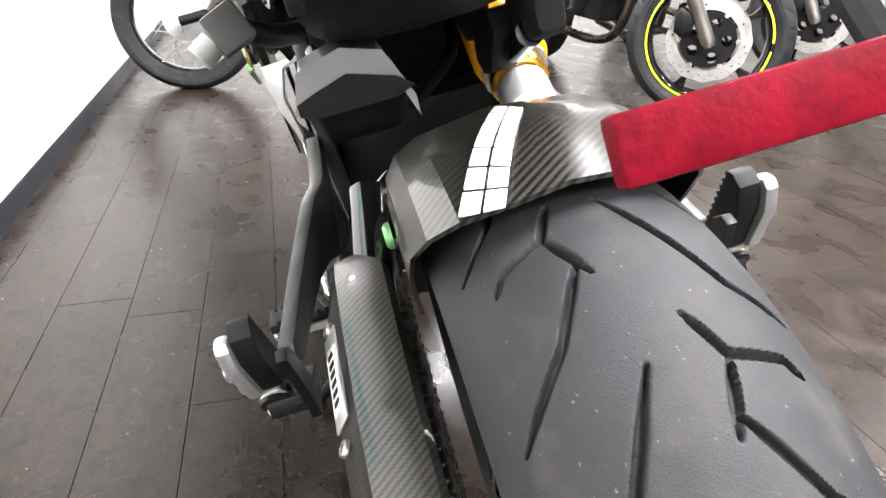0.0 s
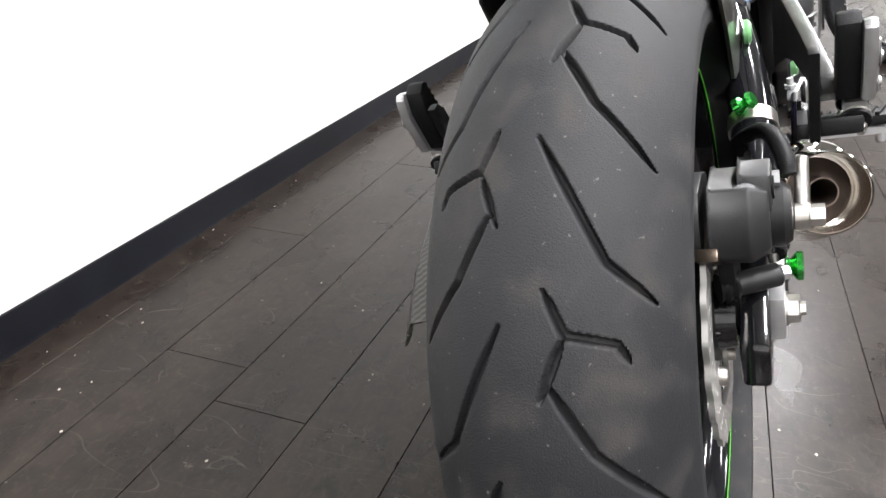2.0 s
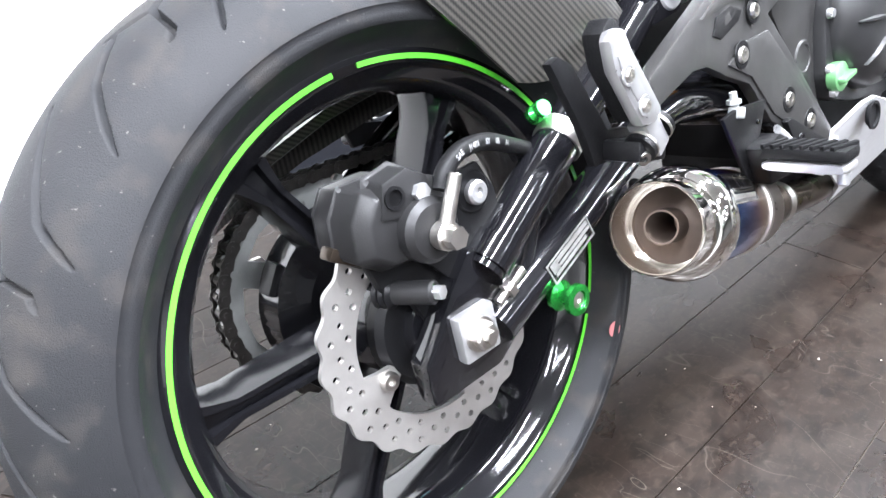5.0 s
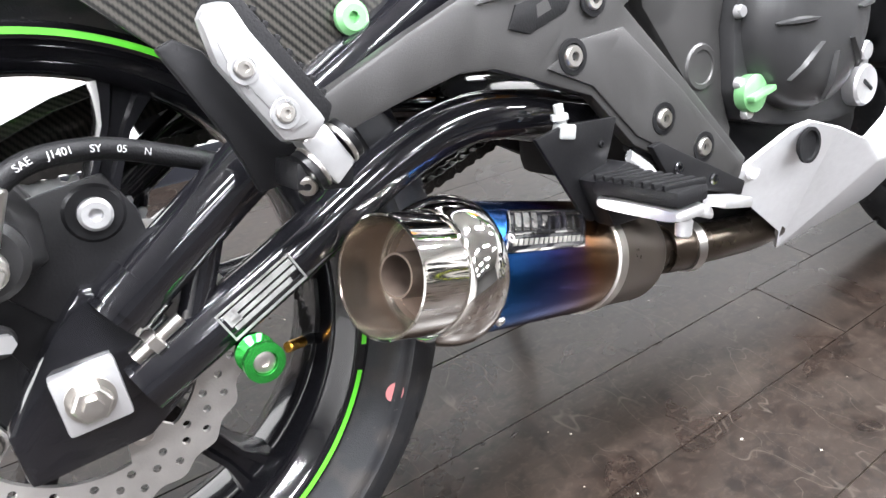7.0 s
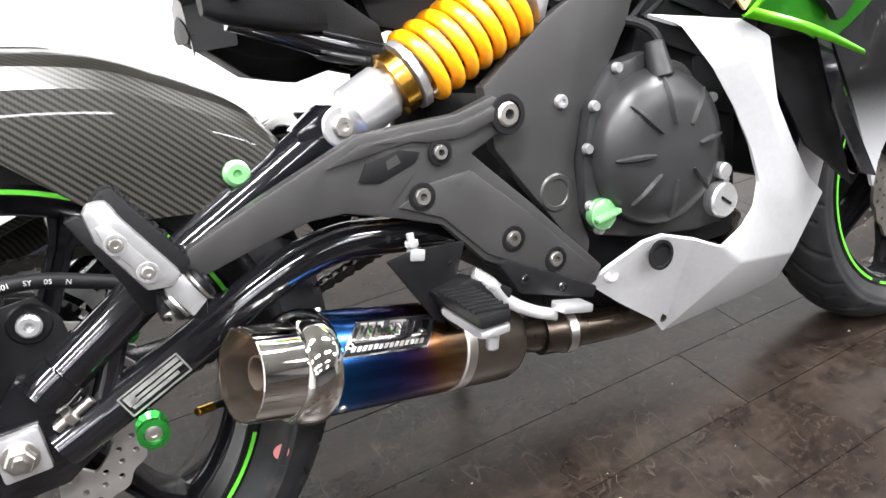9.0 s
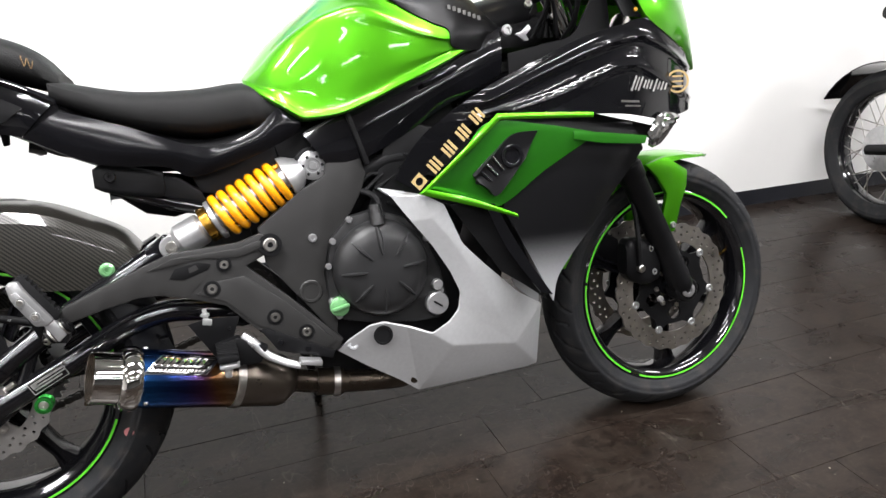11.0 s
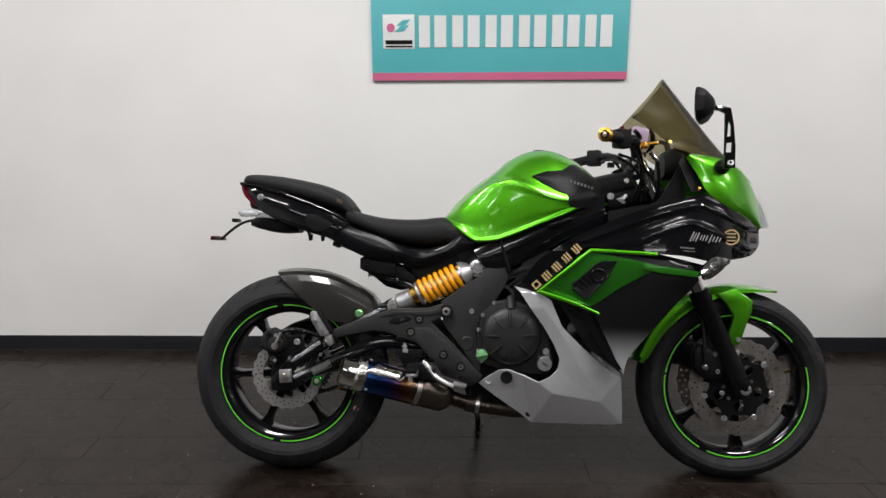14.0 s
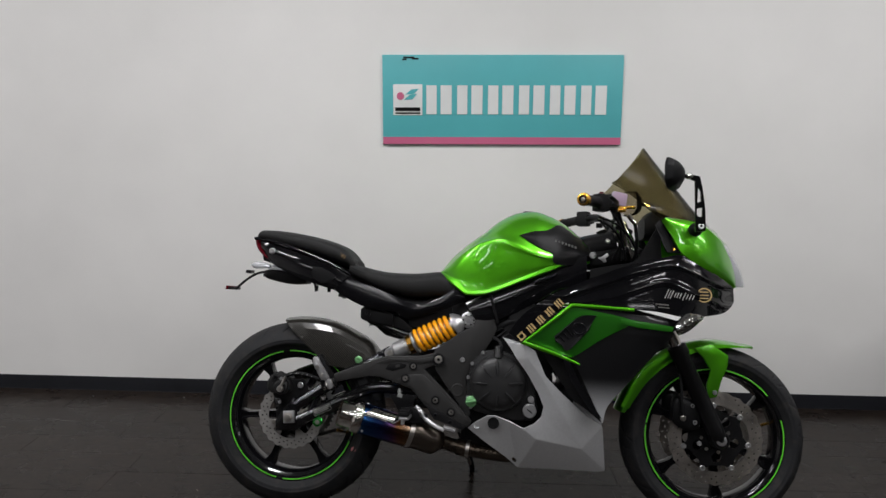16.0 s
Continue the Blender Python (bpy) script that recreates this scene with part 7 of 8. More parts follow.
def fork_side(s):
    b = Vector((1.400, s * 0.103, 0.318))
    part("slider", lathe([(0.020, -0.022), (0.026, -0.012), (0.0275, 0.02), (0.0275, 0.27), (0.031, 0.275), (0.031, 0.305), (0.027, 0.310)], b, fd, 26), BLACK_SATIN, FORK)
    part("stanchion", cyl(b + fd * 0.30, b + fd * 0.745, 0.0205), CHROME, FORK)
    part("axle_lug", cyl((1.410, s * 0.072, 0.300), (1.410, s * 0.118, 0.300), 0.029, None, 26, 0.004), BLACK_SATIN, FORK)
    part("axle_end", lathe([(0.0165, 0), (0.0165, 0.006), (0.013, 0.008), (0.008, 0.008), (0.0075, 0.002), (0, 0.002)], (1.410, s * 0.116, 0.300), (0, s, 0), 26), ALLOY, FORK)
    part("fork_cap", lathe([(0.021, 0), (0.019, 0.010), (0.012, 0.014), (0, 0.014)], b + fd * 0.745, fd, 22), GOLD if s > 0 else ALLOY, FORK)
    cal = part("front_caliper", body_x([(1.262, 0.420, 0.352, 0.020), (1.275, 0.432, 0.336, 0.026), (1.310, 0.428, 0.322, 0.028), (1.345, 0.410, 0.330, 0.024)], 22, 4), BLACK_SATIN, FORK, "black front brake caliper")
    cal.location = (0, s * 0.082, 0)
    for bx, bz in ((1.321, 0.405), (1.329, 0.352), (1.344, 0.286)):
        bolt((bx, s * 0.104, bz), (0, s, 0), 0.0075, 0.006, ALLOY, FORK)
    part("banjo", lathe([(0.009, 0), (0.009, 0.012), (0.006, 0.015), (0, 0.015)], (1.290, s * 0.106, 0.365), (0, s, 0), 12), STEEL, FORK)
    part("brake_line", tube([(1.288, s * 0.112, 0.368), (1.285, s * 0.115, 0.42), (1.282, s * 0.105, 0.50), (1.265, s * 0.09, 0.58), (1.20, s * 0.07, 0.70), (1.12, s * 0.05, 0.86)], 0.0055, 10), BLACK_PLASTIC, FORK)


both(fork_side)
rings = []
for phi, r, w, lo in ((66, 0.330, 0.030, 0.004), (72, 0.322, 0.055, 0.010), (85, 0.318, 0.066, 0.022), (100, 0.316, 0.070, 0.030), (120, 0.315, 0.070, 0.034), (140, 0.317, 0.069, 0.036), (155, 0.320, 0.066, 0.036), (167, 0.324, 0.060, 0.024)):
    a = radians(phi)
    rings.append([(FC.x + q * math.cos(a), y, FC.z + q * math.sin(a)) for y, q in ((-w, r - lo), (-w * 0.98, r - lo * 0.5), (-w * 0.82, r - 0.006), (-w * 0.4, r + 0.001), (0, r + 0.003), (w * 0.4, r + 0.001), (w * 0.82, r - 0.006), (w * 0.98, r - lo * 0.5), (w, r - lo))])
cols = [smooth_path([r[k] for r in rings], 4) for k in range(9)]
MUD = part("front_mudguard", solid(loft([[cols[k][i] for k in range(9)] for i in range(len(cols[0]))], closed=False), 0.003), GREEN, BIKE, "metallic green front mudguard")
for s in (-1, 1):
    part("stay", plate([(1.330, 0.590), (1.385, 0.606), (1.442, 0.570), (1.440, 0.535), (1.424, 0.495), (1.405, 0.432), (1.380, 0.428), (1.372, 0.470), (1.386, 0.520), (1.360, 0.560)], s * 0.070, s * 0.084, 0.005), GREEN, MUD, "green mudguard stay")
    part("skirt", strip([(1.245, 0.570), (1.190, 0.530), (1.140, 0.470), (1.098, 0.388)], [(1.262, 0.552), (1.215, 0.512), (1.170, 0.455), (1.124, 0.380)], lambda x, z, s=s: s * 0.0715, 0.003, 3, 5, 0.003), GREEN, MUD)
    bolt((1.398, s * 0.084, 0.448), (0, s, 0), 0.0075, 0.005, ALLOY, MUD)
    bolt((1.295, s * 0.074, 0.572), (0, s, 0), 0.006, 0.004, ALLOY, MUD)

# ---- handlebars ----
BAR = part("handlebar", tube([(0.935, -0.335, 1.036), (0.99, -0.24, 1.042), (1.045, -0.15, 1.040), (1.075, -0.06, 1.010), (1.075, 0.06, 1.010), (1.045, 0.15, 1.040), (0.99, 0.24, 1.042), (0.935, 0.335, 1.036)], 0.011, 16), BLACK_SATIN, BIKE, "black handlebar with gold bar ends")


def bar_side(s):
    g0, g1 = Vector((0.935, s * 0.335, 1.036)), Vector((0.988, s * 0.243, 1.042))
    d = (g0 - g1).normalized()
    part("grip", lathe([(0.0165, 0), (0.018, 0.004), (0.0162, 0.010), (0.0168, 0.10), (0.019, 0.104), (0.012, 0.106)], g1, d, 24), BLACK_PLASTIC, BAR)
    part("bar_end", lathe([(0.012, -0.004), (0.0195, -0.002), (0.0205, 0.004), (0.0195, 0.014), (0.013, 0.016), (0.012, 0.010), (0.006, 0.010), (0.006, 0.014), (0, 0.014)], g0, d, 28), GOLD, BAR, "gold anodised bar end")
    part("bar_end_core", lathe([(0.0125, 0.0105), (0.0125, 0.0125), (0.0070, 0.0125), (0.0070, 0.0105)], g0, d, 24, closed=True), BLACK_SATIN, BAR)
    part("bar_end_bolt", lathe([(0.0058, 0.010), (0.0058, 0.0165), (0.0045, 0.0172), (0.0022, 0.0172), (0.0020, 0.0150), (0, 0.0150)], g0, d, 18), STEEL, BAR, "bright steel bolt")
    part("switch_box", box(g1 - d * 0.024, (0.046, 0.036, 0.056), 0.007, turn(0, 0, -30 * s)), BLACK_PLASTIC, BAR)
    part("lever", tube([g1 + Vector((0.045, 0.01 * s, -0.005)), g1 + Vector((0.055, s * 0.03, -0.006)), g1 + Vector((0.035, s * 0.09, -0.004)), g1 + Vector((0.015, s * 0.13, 0.0))], 0.006, 10, 8, 0.6), BLACK_SATIN, BAR)
    part("lever_adjuster", box((1.062, s * 0.240, 1.022), (0.024, 0.016, 0.018), 0.002), GOLD if s < 0 else BLACK_SATIN, BAR, "gold lever adjuster" if s < 0 else "black lever adjuster")
    part("lever_link", cyl((1.074, s * 0.238, 1.028), (1.104, s * 0.228, 1.031), 0.005), GOLD if s < 0 else BLACK_SATIN, BAR)
    part("lever_perch", box(g1 - d * 0.05 + Vector((0.018, 0, 0)), (0.05, 0.030, 0.028), 0.006, turn(0, 0, -30 * s)), BLACK_SATIN, BAR)
    part("cable", tube([g1 - d * 0.05 + Vector((0.04, 0, 0)), (1.075, s * 0.15, 1.00), (1.10, s * 0.12, 0.94), (1.13, s * 0.09, 0.87)], 0.005, 8), BLACK_PLASTIC, BAR)
    part("bar_riser", cyl((1.075, s * 0.06, 0.965), (1.075, s * 0.06, 1.012), 0.016, None, 16, 0.003), BLACK_SATIN, BAR)


both(bar_side)
part("fluid_window", box((1.062, -0.185, 1.062), (0.050, 0.020, 0.044), 0.006, turn(0, 8, 20)), PURPLE_TINT, BAR, "tinted fluid reservoir")
part("reservoir", lathe([(0.020, 0), (0.021, 0.004), (0.021, 0.024), (0.023, 0.026), (0.023, 0.034), (0, 0.035)], (1.055, -0.155, 1.048), (0, 0, 1), 24), BLACK_PLASTIC, BAR)
part("ignition", lathe([(0.020, 0), (0.018, 0.03), (0, 0.032)], (1.045, 0, 0.95), (-0.4, 0, 1), 22), BLACK_SATIN, BAR)
part("start_switch", box((1.0, -0.226, 1.075), (0.012, 0.010, 0.006), 0.001), RED_LENS, BAR)
bolt((0.990, -0.128, 0.882), (0, -1, 0), 0.011, 0.006, ALLOY, BAR, "frame_bolt")
part("bolt_lug", plate([(1.006, 0.874), (1.022, 0.880), (1.036, 0.892), (1.042, 0.884), (1.030, 0.872), (1.036, 0.862), (1.026, 0.860), (1.016, 0.868)], -0.131, -0.127, 0.001), ALLOY, BAR, "bare alloy lug")
for bx, by, bz, r in ((1.005, -0.190, 0.998, 0.0075), (1.037, -0.132, 0.929, 0.0080), (1.066, -0.120, 0.955, 0.0060), (1.090, -0.128, 0.905, 0.0055)):
    bolt((bx, by, bz), (-0.2, -1, 0.2), r, 0.008, STEEL, BAR)
part("hose_ferrule", cyl((1.088, -0.200, 1.010), (1.112, -0.195, 0.983), 0.0075, None, 16, 0.001), CHROME, BAR, "chrome hose ferrule")
part("master_hose", tube([(1.112, -0.195, 0.983), (1.121, -0.180, 0.935), (1.124, -0.150, 0.890), (1.120, -0.110, 0.860)], 0.0058, 12), BLACK_PLASTIC, BAR)
part("throttle_cable", tube([(0.994, -0.215, 1.000), (1.050, -0.195, 0.982), (1.098, -0.165, 0.945), (1.129, -0.145, 0.895), (1.135, -0.120, 0.860)], 0.0042, 10), BLACK_PLASTIC, BAR)
part("throttle_cable", tube([(0.990, -0.210, 0.992), (1.040, -0.188, 0.968), (1.078, -0.158, 0.925), (1.095, -0.135, 0.870)], 0.0042, 10), BLACK_PLASTIC, BAR)
for k in range(6):
    part("control_cable", tube([(1.030 + 0.008 * k, -0.190 + 0.012 * k, 1.035), (1.065 + 0.006 * k, -0.170 + 0.014 * k, 0.985 - 0.004 * k), (1.080 + 0.008 * k, -0.130 + 0.016 * k, 0.930), (1.060 + 0.015 * k, -0.095, 0.870)], 0.0042 + 0.0006 * (k % 3), 8), BLACK_PLASTIC, BAR)
part("clutch_hose_joint", cyl((1.090, -0.140, 0.955), (1.098, -0.132, 0.925), 0.008, None, 12, 0.001), CHROME, BAR)
part("cockpit_panel", body_x([(0.96, 0.905, 0.845, 0.070), (1.00, 0.900, 0.840, 0.085), (1.08, 0.915, 0.850, 0.070), (1.14, 0.940, 0.880, 0.060)], 20, 4), BLACK_PLASTIC, BAR)

# ---- side stand ----
STAND = part("side_stand", tube([(0.560, 0.115, 0.250), (0.590, 0.165, 0.160), (0.602, 0.235, 0.115), (0.606, 0.288, 0.073)], 0.010, 14), BLACK_SATIN, BIKE, "black side stand")
part("foot", plate([(0.604, 0.0), (0.640, 0.0), (0.648, 0.010), (0.610, 0.010)], -0.020, 0.020, 0.003), BLACK_SATIN, STAND).matrix_basis = Matrix.Translation((-0.02, 0.292, 0.0634)) @ pose(0, 0, 0, 12.2, 0, 0)
part("return_spring", tube([(0.575, 0.125, 0.235), (0.585, 0.15, 0.18), (0.60, 0.19, 0.115)], 0.006, 8), STEEL, STAND)

# ---- other motorcycles parked along the room ----
def wire_wheel(parent, name, c, radius, rim_r, drum, label):
    """A wheel with a black rim, crossed wire spokes and a drum or disc hub; its parts hang under it."""
    w = part(name, lathe([(rim_r + 0.006, -0.030), (rim_r, -0.034), (rim_r - 0.008, -0.026), (rim_r - 0.014, -0.012), (rim_r - 0.014, 0.012), (rim_r - 0.008, 0.026), (rim_r, 0.034), (rim_r + 0.006, 0.030)], c, (0, 1, 0), 64, closed=True), BLACK_GLOSS, parent, label)
    mesh_part("tyre", tyre_mesh("tyre", c, radius, 0.060, 0.050, rim_r, 0.040, 360, 0.006, 3.0, 3.0), RUBBER, w, sharp=60)
    hub = 0.092 if drum else 0.040
    part("hub", lathe([(0.015, -0.055), (hub * 0.5, -0.052), (hub, -0.044), (hub, -0.034), (hub * 0.6, -0.026), (hub * 0.6, 0.026), (hub, 0.034), (hub, 0.044), (0.015, 0.055)], c, (0, 1, 0), 40, closed=True), ALLOY, w, "dull alloy wheel hub")
    for k in range(32):
        a = 2 * math.pi * k / 32
        b = a + (0.5 if k % 4 < 2 else -0.5)
        sy = -0.038 if k % 2 else 0.038
        part("wire_spoke", cyl((c[0] + hub * 0.95 * math.cos(b), sy, c[2] + hub * 0.95 * math.sin(b)), (c[0] + (rim_r - 0.012) * math.cos(a), sy * 0.2, c[2] + (rim_r - 0.012) * math.sin(a)), 0.0022, None, 6), STEEL, w)
    return w


def cast_wheel(parent, name, c, radius, half, tape, label, discs=True, steer=None):
    w = part(name, rim_bm(c, 0.231, half - 0.008, 0.200), BLACK_GLOSS, parent, label)
    mesh_part("tyre", tyre_mesh("tyre", c, radius, half + 0.010, half, 0.231, half - 0.006, 480, 0.005, 4.0, 3.0), RUBBER, w, sharp=60)
    if tape:
        for s in (-1, 1):
            part("rim_tape", arc_band(c, 0.218, 0.2255, s * (half - 0.004) - 0.0003, s * (half - 0.004) + 0.0003, 0, 352), YELLOW_TAPE, w, "bright yellow rim tape")
    for k in range(5):
        part("spoke", spoke_bm(c, 30 + 72 * k, 0.045, 0.206, 0.015, 0.011, 0.020, 0.014), BLACK_GLOSS, w)
    part("hub", lathe([(0.012, -0.060), (0.045, -0.050), (0.045, 0.050), (0.012, 0.060)], c, (0, 1, 0), 32, closed=True), BLACK_SATIN, w)
    for s in ((-1, 1) if discs else (-1,)):
        part("brake_disc", petal_disc(c, s * 0.066 - 0.002, 0.150, 0.108, 0.004, 12, ((0.141, 20, 0.05, 0.0036), (0.128, 20, 0.2, 0.0036))), DISC_STEEL, w)
        part("disc_carrier", plate(ring_pts(c[0], c[2], 0.100, 30), s * 0.064 - 0.002, s * 0.064 + 0.003, 0, holes=[ring_pts(c[0] + 0.065 * math.cos(1.2566 * k), c[2] + 0.065 * math.sin(1.2566 * k), 0.02, 12) for k in range(5)]), BLACK_SATIN, w)
        for k in range(6):
            a = math.pi * k / 3
            bolt((c[0] + 0.104 * math.cos(a), s * 0.068, c[2] + 0.104 * math.sin(a)), (0, s, 0), 0.009, 0.004, ALLOY, w, "disc_rivet")
    if steer is not None:
        w.matrix_basis = steer
    return w


def parked_bike(place, label, wheelbase, spoked, tape, steer, tank_paint, drum_rear=False):
    root = empty("parked_motorcycle", place, label, "motorcycle", "motorcycles parked in the shop")
    rc, fc = Vector((0, 0, 0.31)), Vector((wheelbase, 0, 0.305))
    pivot = Matrix.Translation((wheelbase - 0.06, 0, 0)) @ pose(0, 0, 0, 0, 0, steer) @ Matrix.Translation((0.06 - wheelbase, 0, 0))
    if spoked:
        wire_wheel(root, "rear_wheel", rc, 0.315, 0.235, True, "wire-spoked rear wheel with a drum hub")
        fw = wire_wheel(root, "front_wheel", fc, 0.312, 0.240, False, "wire-spoked front wheel with a disc")
        part("brake_disc", petal_disc(fc, -0.060, 0.140, 0.098, 0.004, 12, ((0.13, 20, 0.0, 0.0035), (0.115, 20, 0.15, 0.0035))), DISC_STEEL, fw)
        fw.matrix_basis = pivot
    else:
        cast_wheel(root, "rear_wheel", rc, 0.315, 0.078, tape, "black cast rear wheel", False)
        cast_wheel(root, "front_wheel", fc, 0.300, 0.058, tape, "black cast front wheel with twin discs", True, pivot)
    for s in (-1, 1):
        part("fork_leg", lathe([(0.018, -0.02), (0.026, 0.0), (0.026, 0.30), (0.030, 0.31), (0.030, 0.33), (0.021, 0.335), (0.021, 0.70), (0, 0.70)], fc + Vector((0, s * 0.095, 0)), Vector((-0.42, 0, 0.90)), 20), STEEL if not spoked else BLACK_SATIN, root).matrix_basis = pivot
        part("caliper", body_x([(wheelbase - 0.125, 0.41, 0.33, 0.02), (wheelbase - 0.10, 0.42, 0.32, 0.026), (wheelbase - 0.06, 0.40, 0.33, 0.02)], 16, 4), BLACK_SATIN, root).matrix_basis = pivot @ Matrix.Translation((0, s * 0.08, 0))
        part("swingarm_leg", tube([(0.0, s * 0.11, 0.31), (0.25, s * 0.11, 0.37), (0.50, s * 0.09, 0.42)], 0.022, 12), BLACK_SATIN, root)
        part("shock", tube([(0.12, s * 0.12, 0.36), (0.30, s * 0.12, 0.66)], 0.022, 12), BLACK_SATIN if not spoked else STEEL, root)
        part("engine_cover", lathe([(0.095, 0), (0.09, 0.02), (0.06, 0.035), (0, 0.04)], (0.70, s * 0.13, 0.42), (0, s, 0), 32), BLACK_SATIN, root)
        part("header_pipe", tube([(0.92, s * 0.06, 0.62), (1.02, s * 0.07, 0.48), (0.98, s * 0.09, 0.30), (0.80, s * 0.10, 0.22), (0.40, s * 0.14, 0.24)], 0.020, 14), BRONZE_PIPE, root, "heat-browned exhaust pipe")
        part("frame_tube", tube([(0.50, s * 0.12, 0.42), (0.55, s * 0.13, 0.68), (0.80, s * 0.12, 0.80), (1.15, s * 0.04, 0.88)], 0.02, 12), BLACK_SATIN, root)
    part("crankcase", box((0.70, 0, 0.42), (0.36, 0.28, 0.24), 0.03), BLACK_SATIN, root)
    part("cylinders", box((0.80, 0, 0.60), (0.20, 0.32, 0.24), 0.02, turn(0, 18, 0)), BLACK_SATIN, root)
    for k in range(8):
        part("cooling_fin", box((0.785 + 0.008 * k, 0, 0.52 + 0.024 * k), (0.23, 0.35, 0.006), 0.001, turn(0, 18, 0)), COVER_GREY, root)
    part("radiator", box((0.98, 0, 0.58), (0.04, 0.34, 0.28), 0.01, turn(0, 18, 0)), BLACK_SATIN, root)
    if not spoked:
        part("muffler", lathe([(0.03, 0), (0.05, 0.03), (0.055, 0.10), (0.05, 0.40), (0.03, 0.45)], (0.45, -0.17, 0.26), Vector((-1, 0, 0.12)), 28), STEEL, root)
    part("fuel_tank", body_x([(0.60, 0.90, 0.78, 0.09), (0.70, 1.00, 0.78, 0.14), (0.85, 1.04, 0.80, 0.16), (1.0, 1.00, 0.84, 0.14), (1.08, 0.94, 0.86, 0.09)], 28), tank_paint, root)
    part("seat", body_x([(-0.10, 0.86, 0.80, 0.09), (0.10, 0.84, 0.78, 0.13), (0.35, 0.80, 0.74, 0.13), (0.60, 0.84, 0.76, 0.10)], 24, 3), SEAT_VINYL, root)
    part("mudguard", solid(loft([[(rc.x + 0.345 * math.cos(a), y, rc.z + 0.345 * math.sin(a)) for y in (-0.08, -0.04, 0, 0.04, 0.08)] for a in np.linspace(0.7, 2.7, 16)], closed=False), 0.004), BLACK_PANEL, root)
    part("front_mudguard", solid(loft([[(fc.x + 0.335 * math.cos(a), y, fc.z + (0.335 - 4 * y * y) * math.sin(a)) for y in (-0.065, -0.03, 0, 0.03, 0.065)] for a in np.linspace(0.9, 2.4, 14)], closed=False), 0.004), BLACK_PANEL, root).matrix_basis = pivot
    part("headlamp", lathe([(0.02, -0.10), (0.08, -0.05), (0.09, 0), (0, 0.015)], (wheelbase - 0.20, 0, 0.98), (1, 0, 0), 28), BLACK_SATIN, root)
    part("handlebar", tube([(1.02, -0.36, 1.08), (1.06, -0.15, 1.06), (1.08, 0, 1.03), (1.06, 0.15, 1.06), (1.02, 0.36, 1.08)], 0.012, 12), BLACK_SATIN, root)
    part("side_stand", tube([(0.58, 0.13, 0.27), (0.60, 0.20, 0.14), (0.62, 0.27, 0.005)], 0.010, 10), BLACK_SATIN, root)
    return root


parked_bike(pose(3.10, 0.57, 0, 0, 0, -97), "motorcycle with wire-spoked wheels parked near the wall", 1.36, True, False, 0, GREEN_DARK)
parked_bike(pose(3.46, -1.22, 0, 0, 0, 185), "black naked motorcycle with yellow rim tape", 1.40, False, True, 52, BLACK_PANEL)
parked_bike(pose(3.95, -2.05, 0, 0, 0, 184), "black naked motorcycle with plain black rims", 1.47, False, False, 40, BLACK_PANEL)

# ---- floor: a bed whose pale colour gives the joints their glint, and laid planks, those by the bike one by one ----
PITCH, FIRST = 0.148, 0.104
bed = part("floor", box(((R["x0"] + R["x1"]) / 2, (R["y0"] + R["y1"]) / 2, -0.055), (R["x1"] - R["x0"] + 0.3, R["y1"] - R["y0"] + 0.3, 0.10), 0), JOINT, None)
tagged(bed, "dark brown laminate plank floor with scuffs and open joints", "floor", kind="structure")
rng = random.Random(5)


def plank_mesh(length):
    g = 0.0006
    bm = bmesh.new()
    hx, hy = length / 2 - g, PITCH / 2 - g
    vs = [[bm.verts.new((sx * (hx - i), sy * (hy - i), z)) for sx, sy in ((-1, -1), (1, -1), (1, 1), (-1, 1))] for i, z in ((0, -0.006), (0, -0.0004), (0.0004, 0.0))]
    for a, b in zip(vs, vs[1:]):
        for k in range(4):
            bm.faces.new((a[k], a[(k + 1) % 4], b[(k + 1) % 4], b[k]))
    bm.faces.new(vs[-1])
    me = bpy.data.meshes.new("plank")
    bm.to_mesh(me)
    bm.free()
    me.materials.append(LAMINATE)
    return me


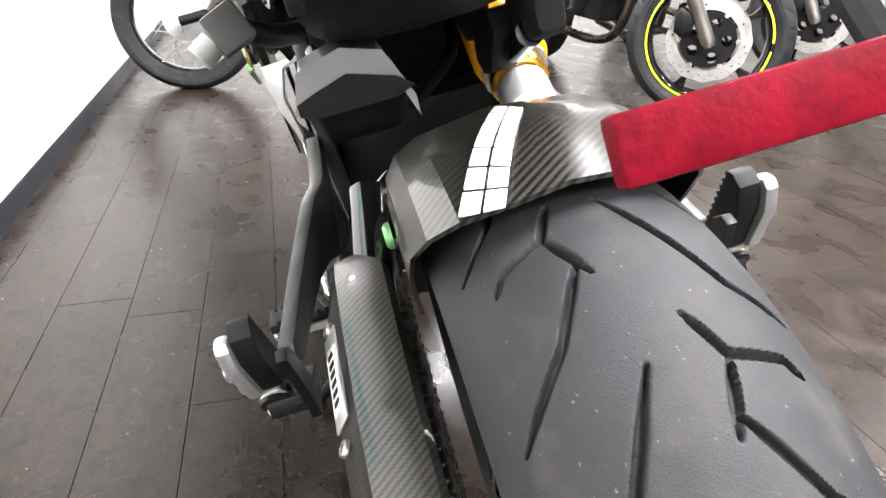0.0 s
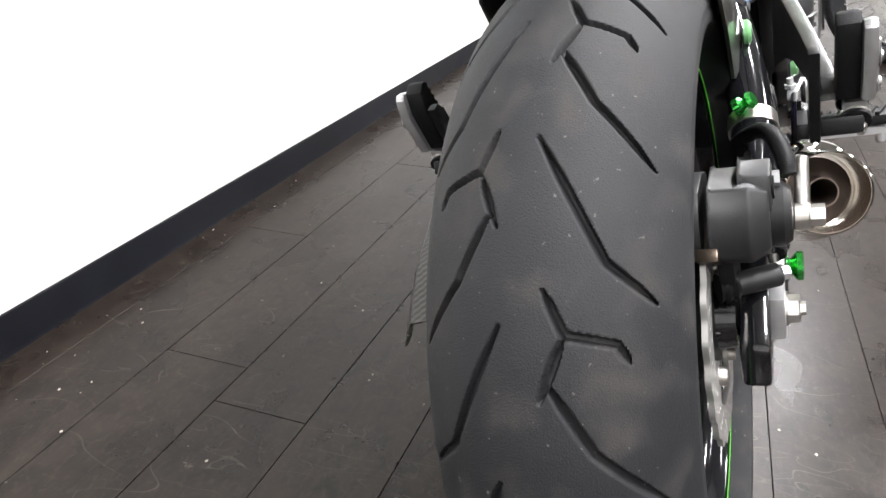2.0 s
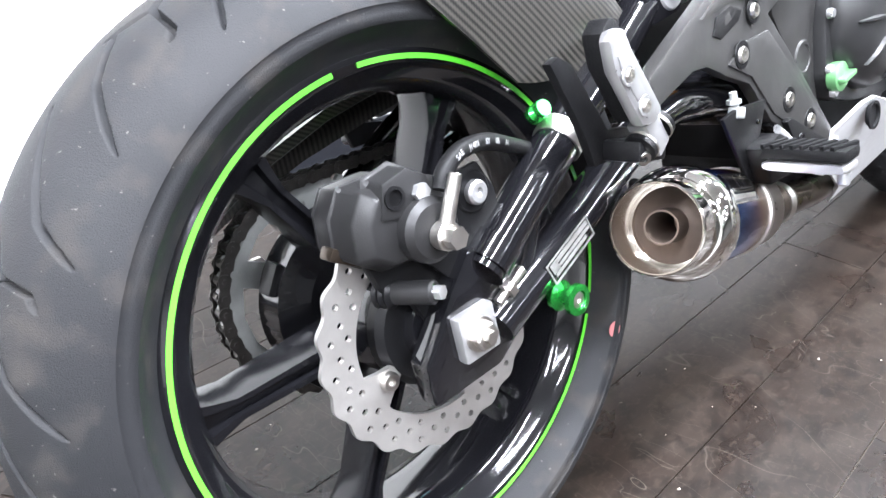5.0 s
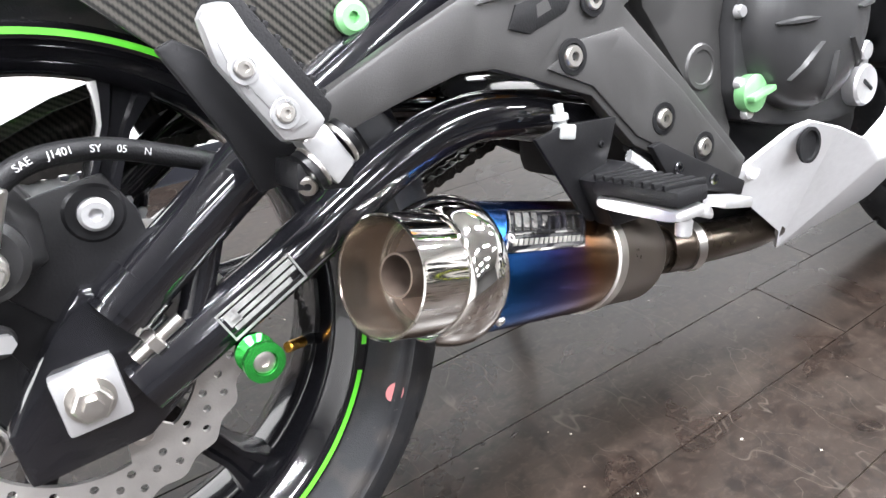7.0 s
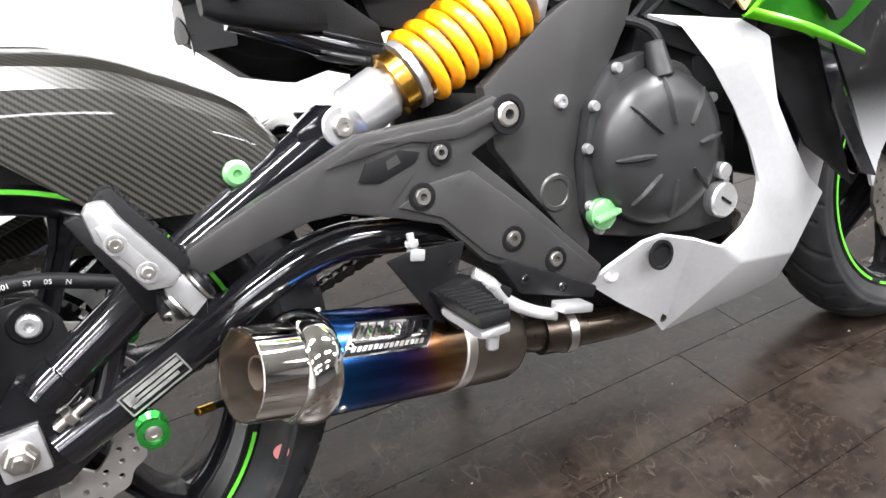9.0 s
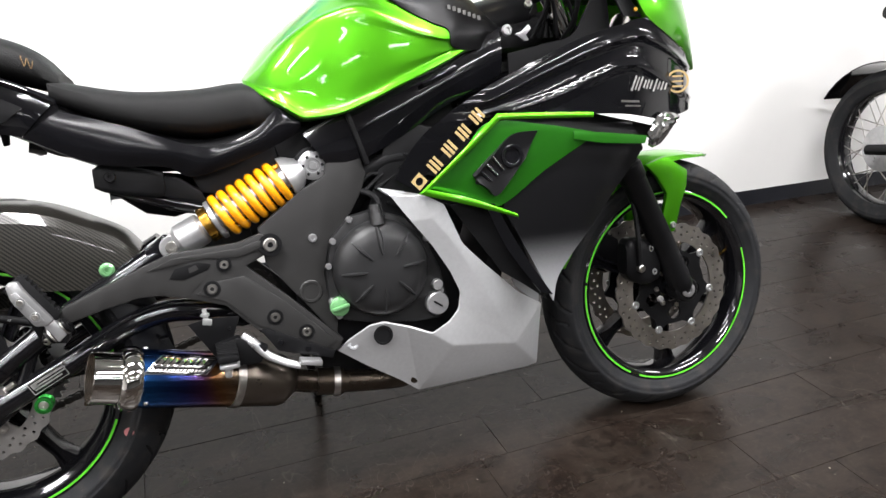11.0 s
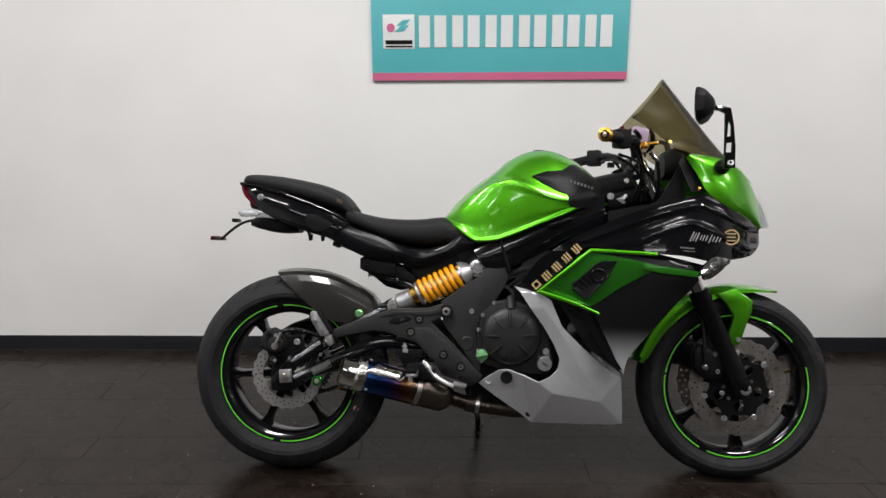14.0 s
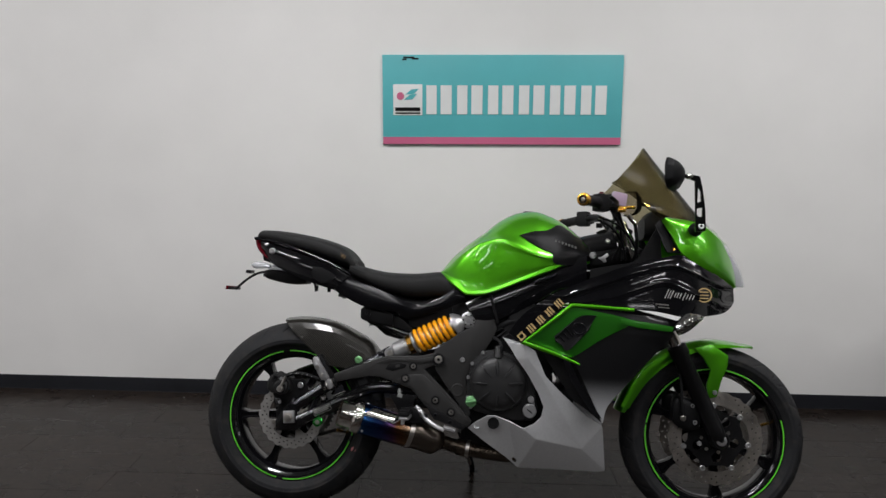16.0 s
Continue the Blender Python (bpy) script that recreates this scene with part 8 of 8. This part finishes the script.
LENGTH = 0.92
PLANK = plank_mesh(LENGTH)
KNOWN = {2: 0.675, 4: 1.08, 5: 0.60, 0: 1.14, -1: 0.965, -2: 0.90, -3: 1.454, 3: 0.998}
k0, k1 = math.floor((R["y0"] - FIRST) / PITCH), math.ceil((R["y1"] - FIRST) / PITCH) + 1
rest_v, rest_f = [], []
for k in range(k0, k1):
    yc = FIRST + (k - 0.5) * PITCH
    start = KNOWN.get(k, rng.uniform(0, LENGTH))
    x = start - LENGTH * math.ceil((start - R["x0"]) / LENGTH)
    while x < R["x1"]:
        xc = x + LENGTH / 2
        if -1.6 < xc < 4.2 and -2.0 < yc < 0.95:
            ob = new("plank", PLANK)
            ob.parent = bed
            ob.location = (xc, yc, rng.uniform(-0.0004, 0.0003))
        else:
            base = len(rest_v)
            rest_v += [tuple(v.co + Vector((xc, yc, rng.uniform(-0.0003, 0.0003)))) for v in PLANK.vertices]
            rest_f += [[base + i for i in p.vertices] for p in PLANK.polygons]
        x += LENGTH
me = bpy.data.meshes.new("planks")
me.from_pydata(rest_v, [], rest_f)
me.materials.append(LAMINATE)
ob = new("planks", me)
ob.parent = bed
tagged(ob, kind="stuff")
tp = part("floor_tape", box((-0.275, 0.36, 0.0012), (0.032, 0.022, 0.0008), 0, turn(0, 0, 35)), paint("grey_tape", (0.009, 0.007, 0.006), 0.6, spec=0.2), None)
tagged(tp, "small dark piece of tape stuck on the floor", "tape")
rng = random.Random(11)
crumbs_v, crumbs_f = [], []
for i in range(150):
    gx, gy, r = rng.uniform(-0.8, 2.4), rng.choice((rng.uniform(0.2, 0.9), rng.uniform(0.80, 0.905), rng.uniform(-0.6, 0.2))), rng.uniform(0.0012, 0.0032)
    b0 = len(crumbs_v)
    crumbs_v += [(gx - r, gy, 0.0003), (gx, gy - r * 0.7, 0.0003), (gx + r, gy, 0.0003), (gx, gy + r * 0.8, 0.0003), (gx, gy, r * 0.9)]
    crumbs_f += [[b0, b0 + 1, b0 + 4], [b0 + 1, b0 + 2, b0 + 4], [b0 + 2, b0 + 3, b0 + 4], [b0 + 3, b0, b0 + 4]]
me = bpy.data.meshes.new("floor_grit")
me.from_pydata(crumbs_v, [], crumbs_f)
me.materials.append(paint("pale_grit", (0.30, 0.27, 0.23), 0.8, vary=0.4))
tagged(new("floor_grit", me), "pale grit and crumbs lying on the floor", "grit", kind="stuff")
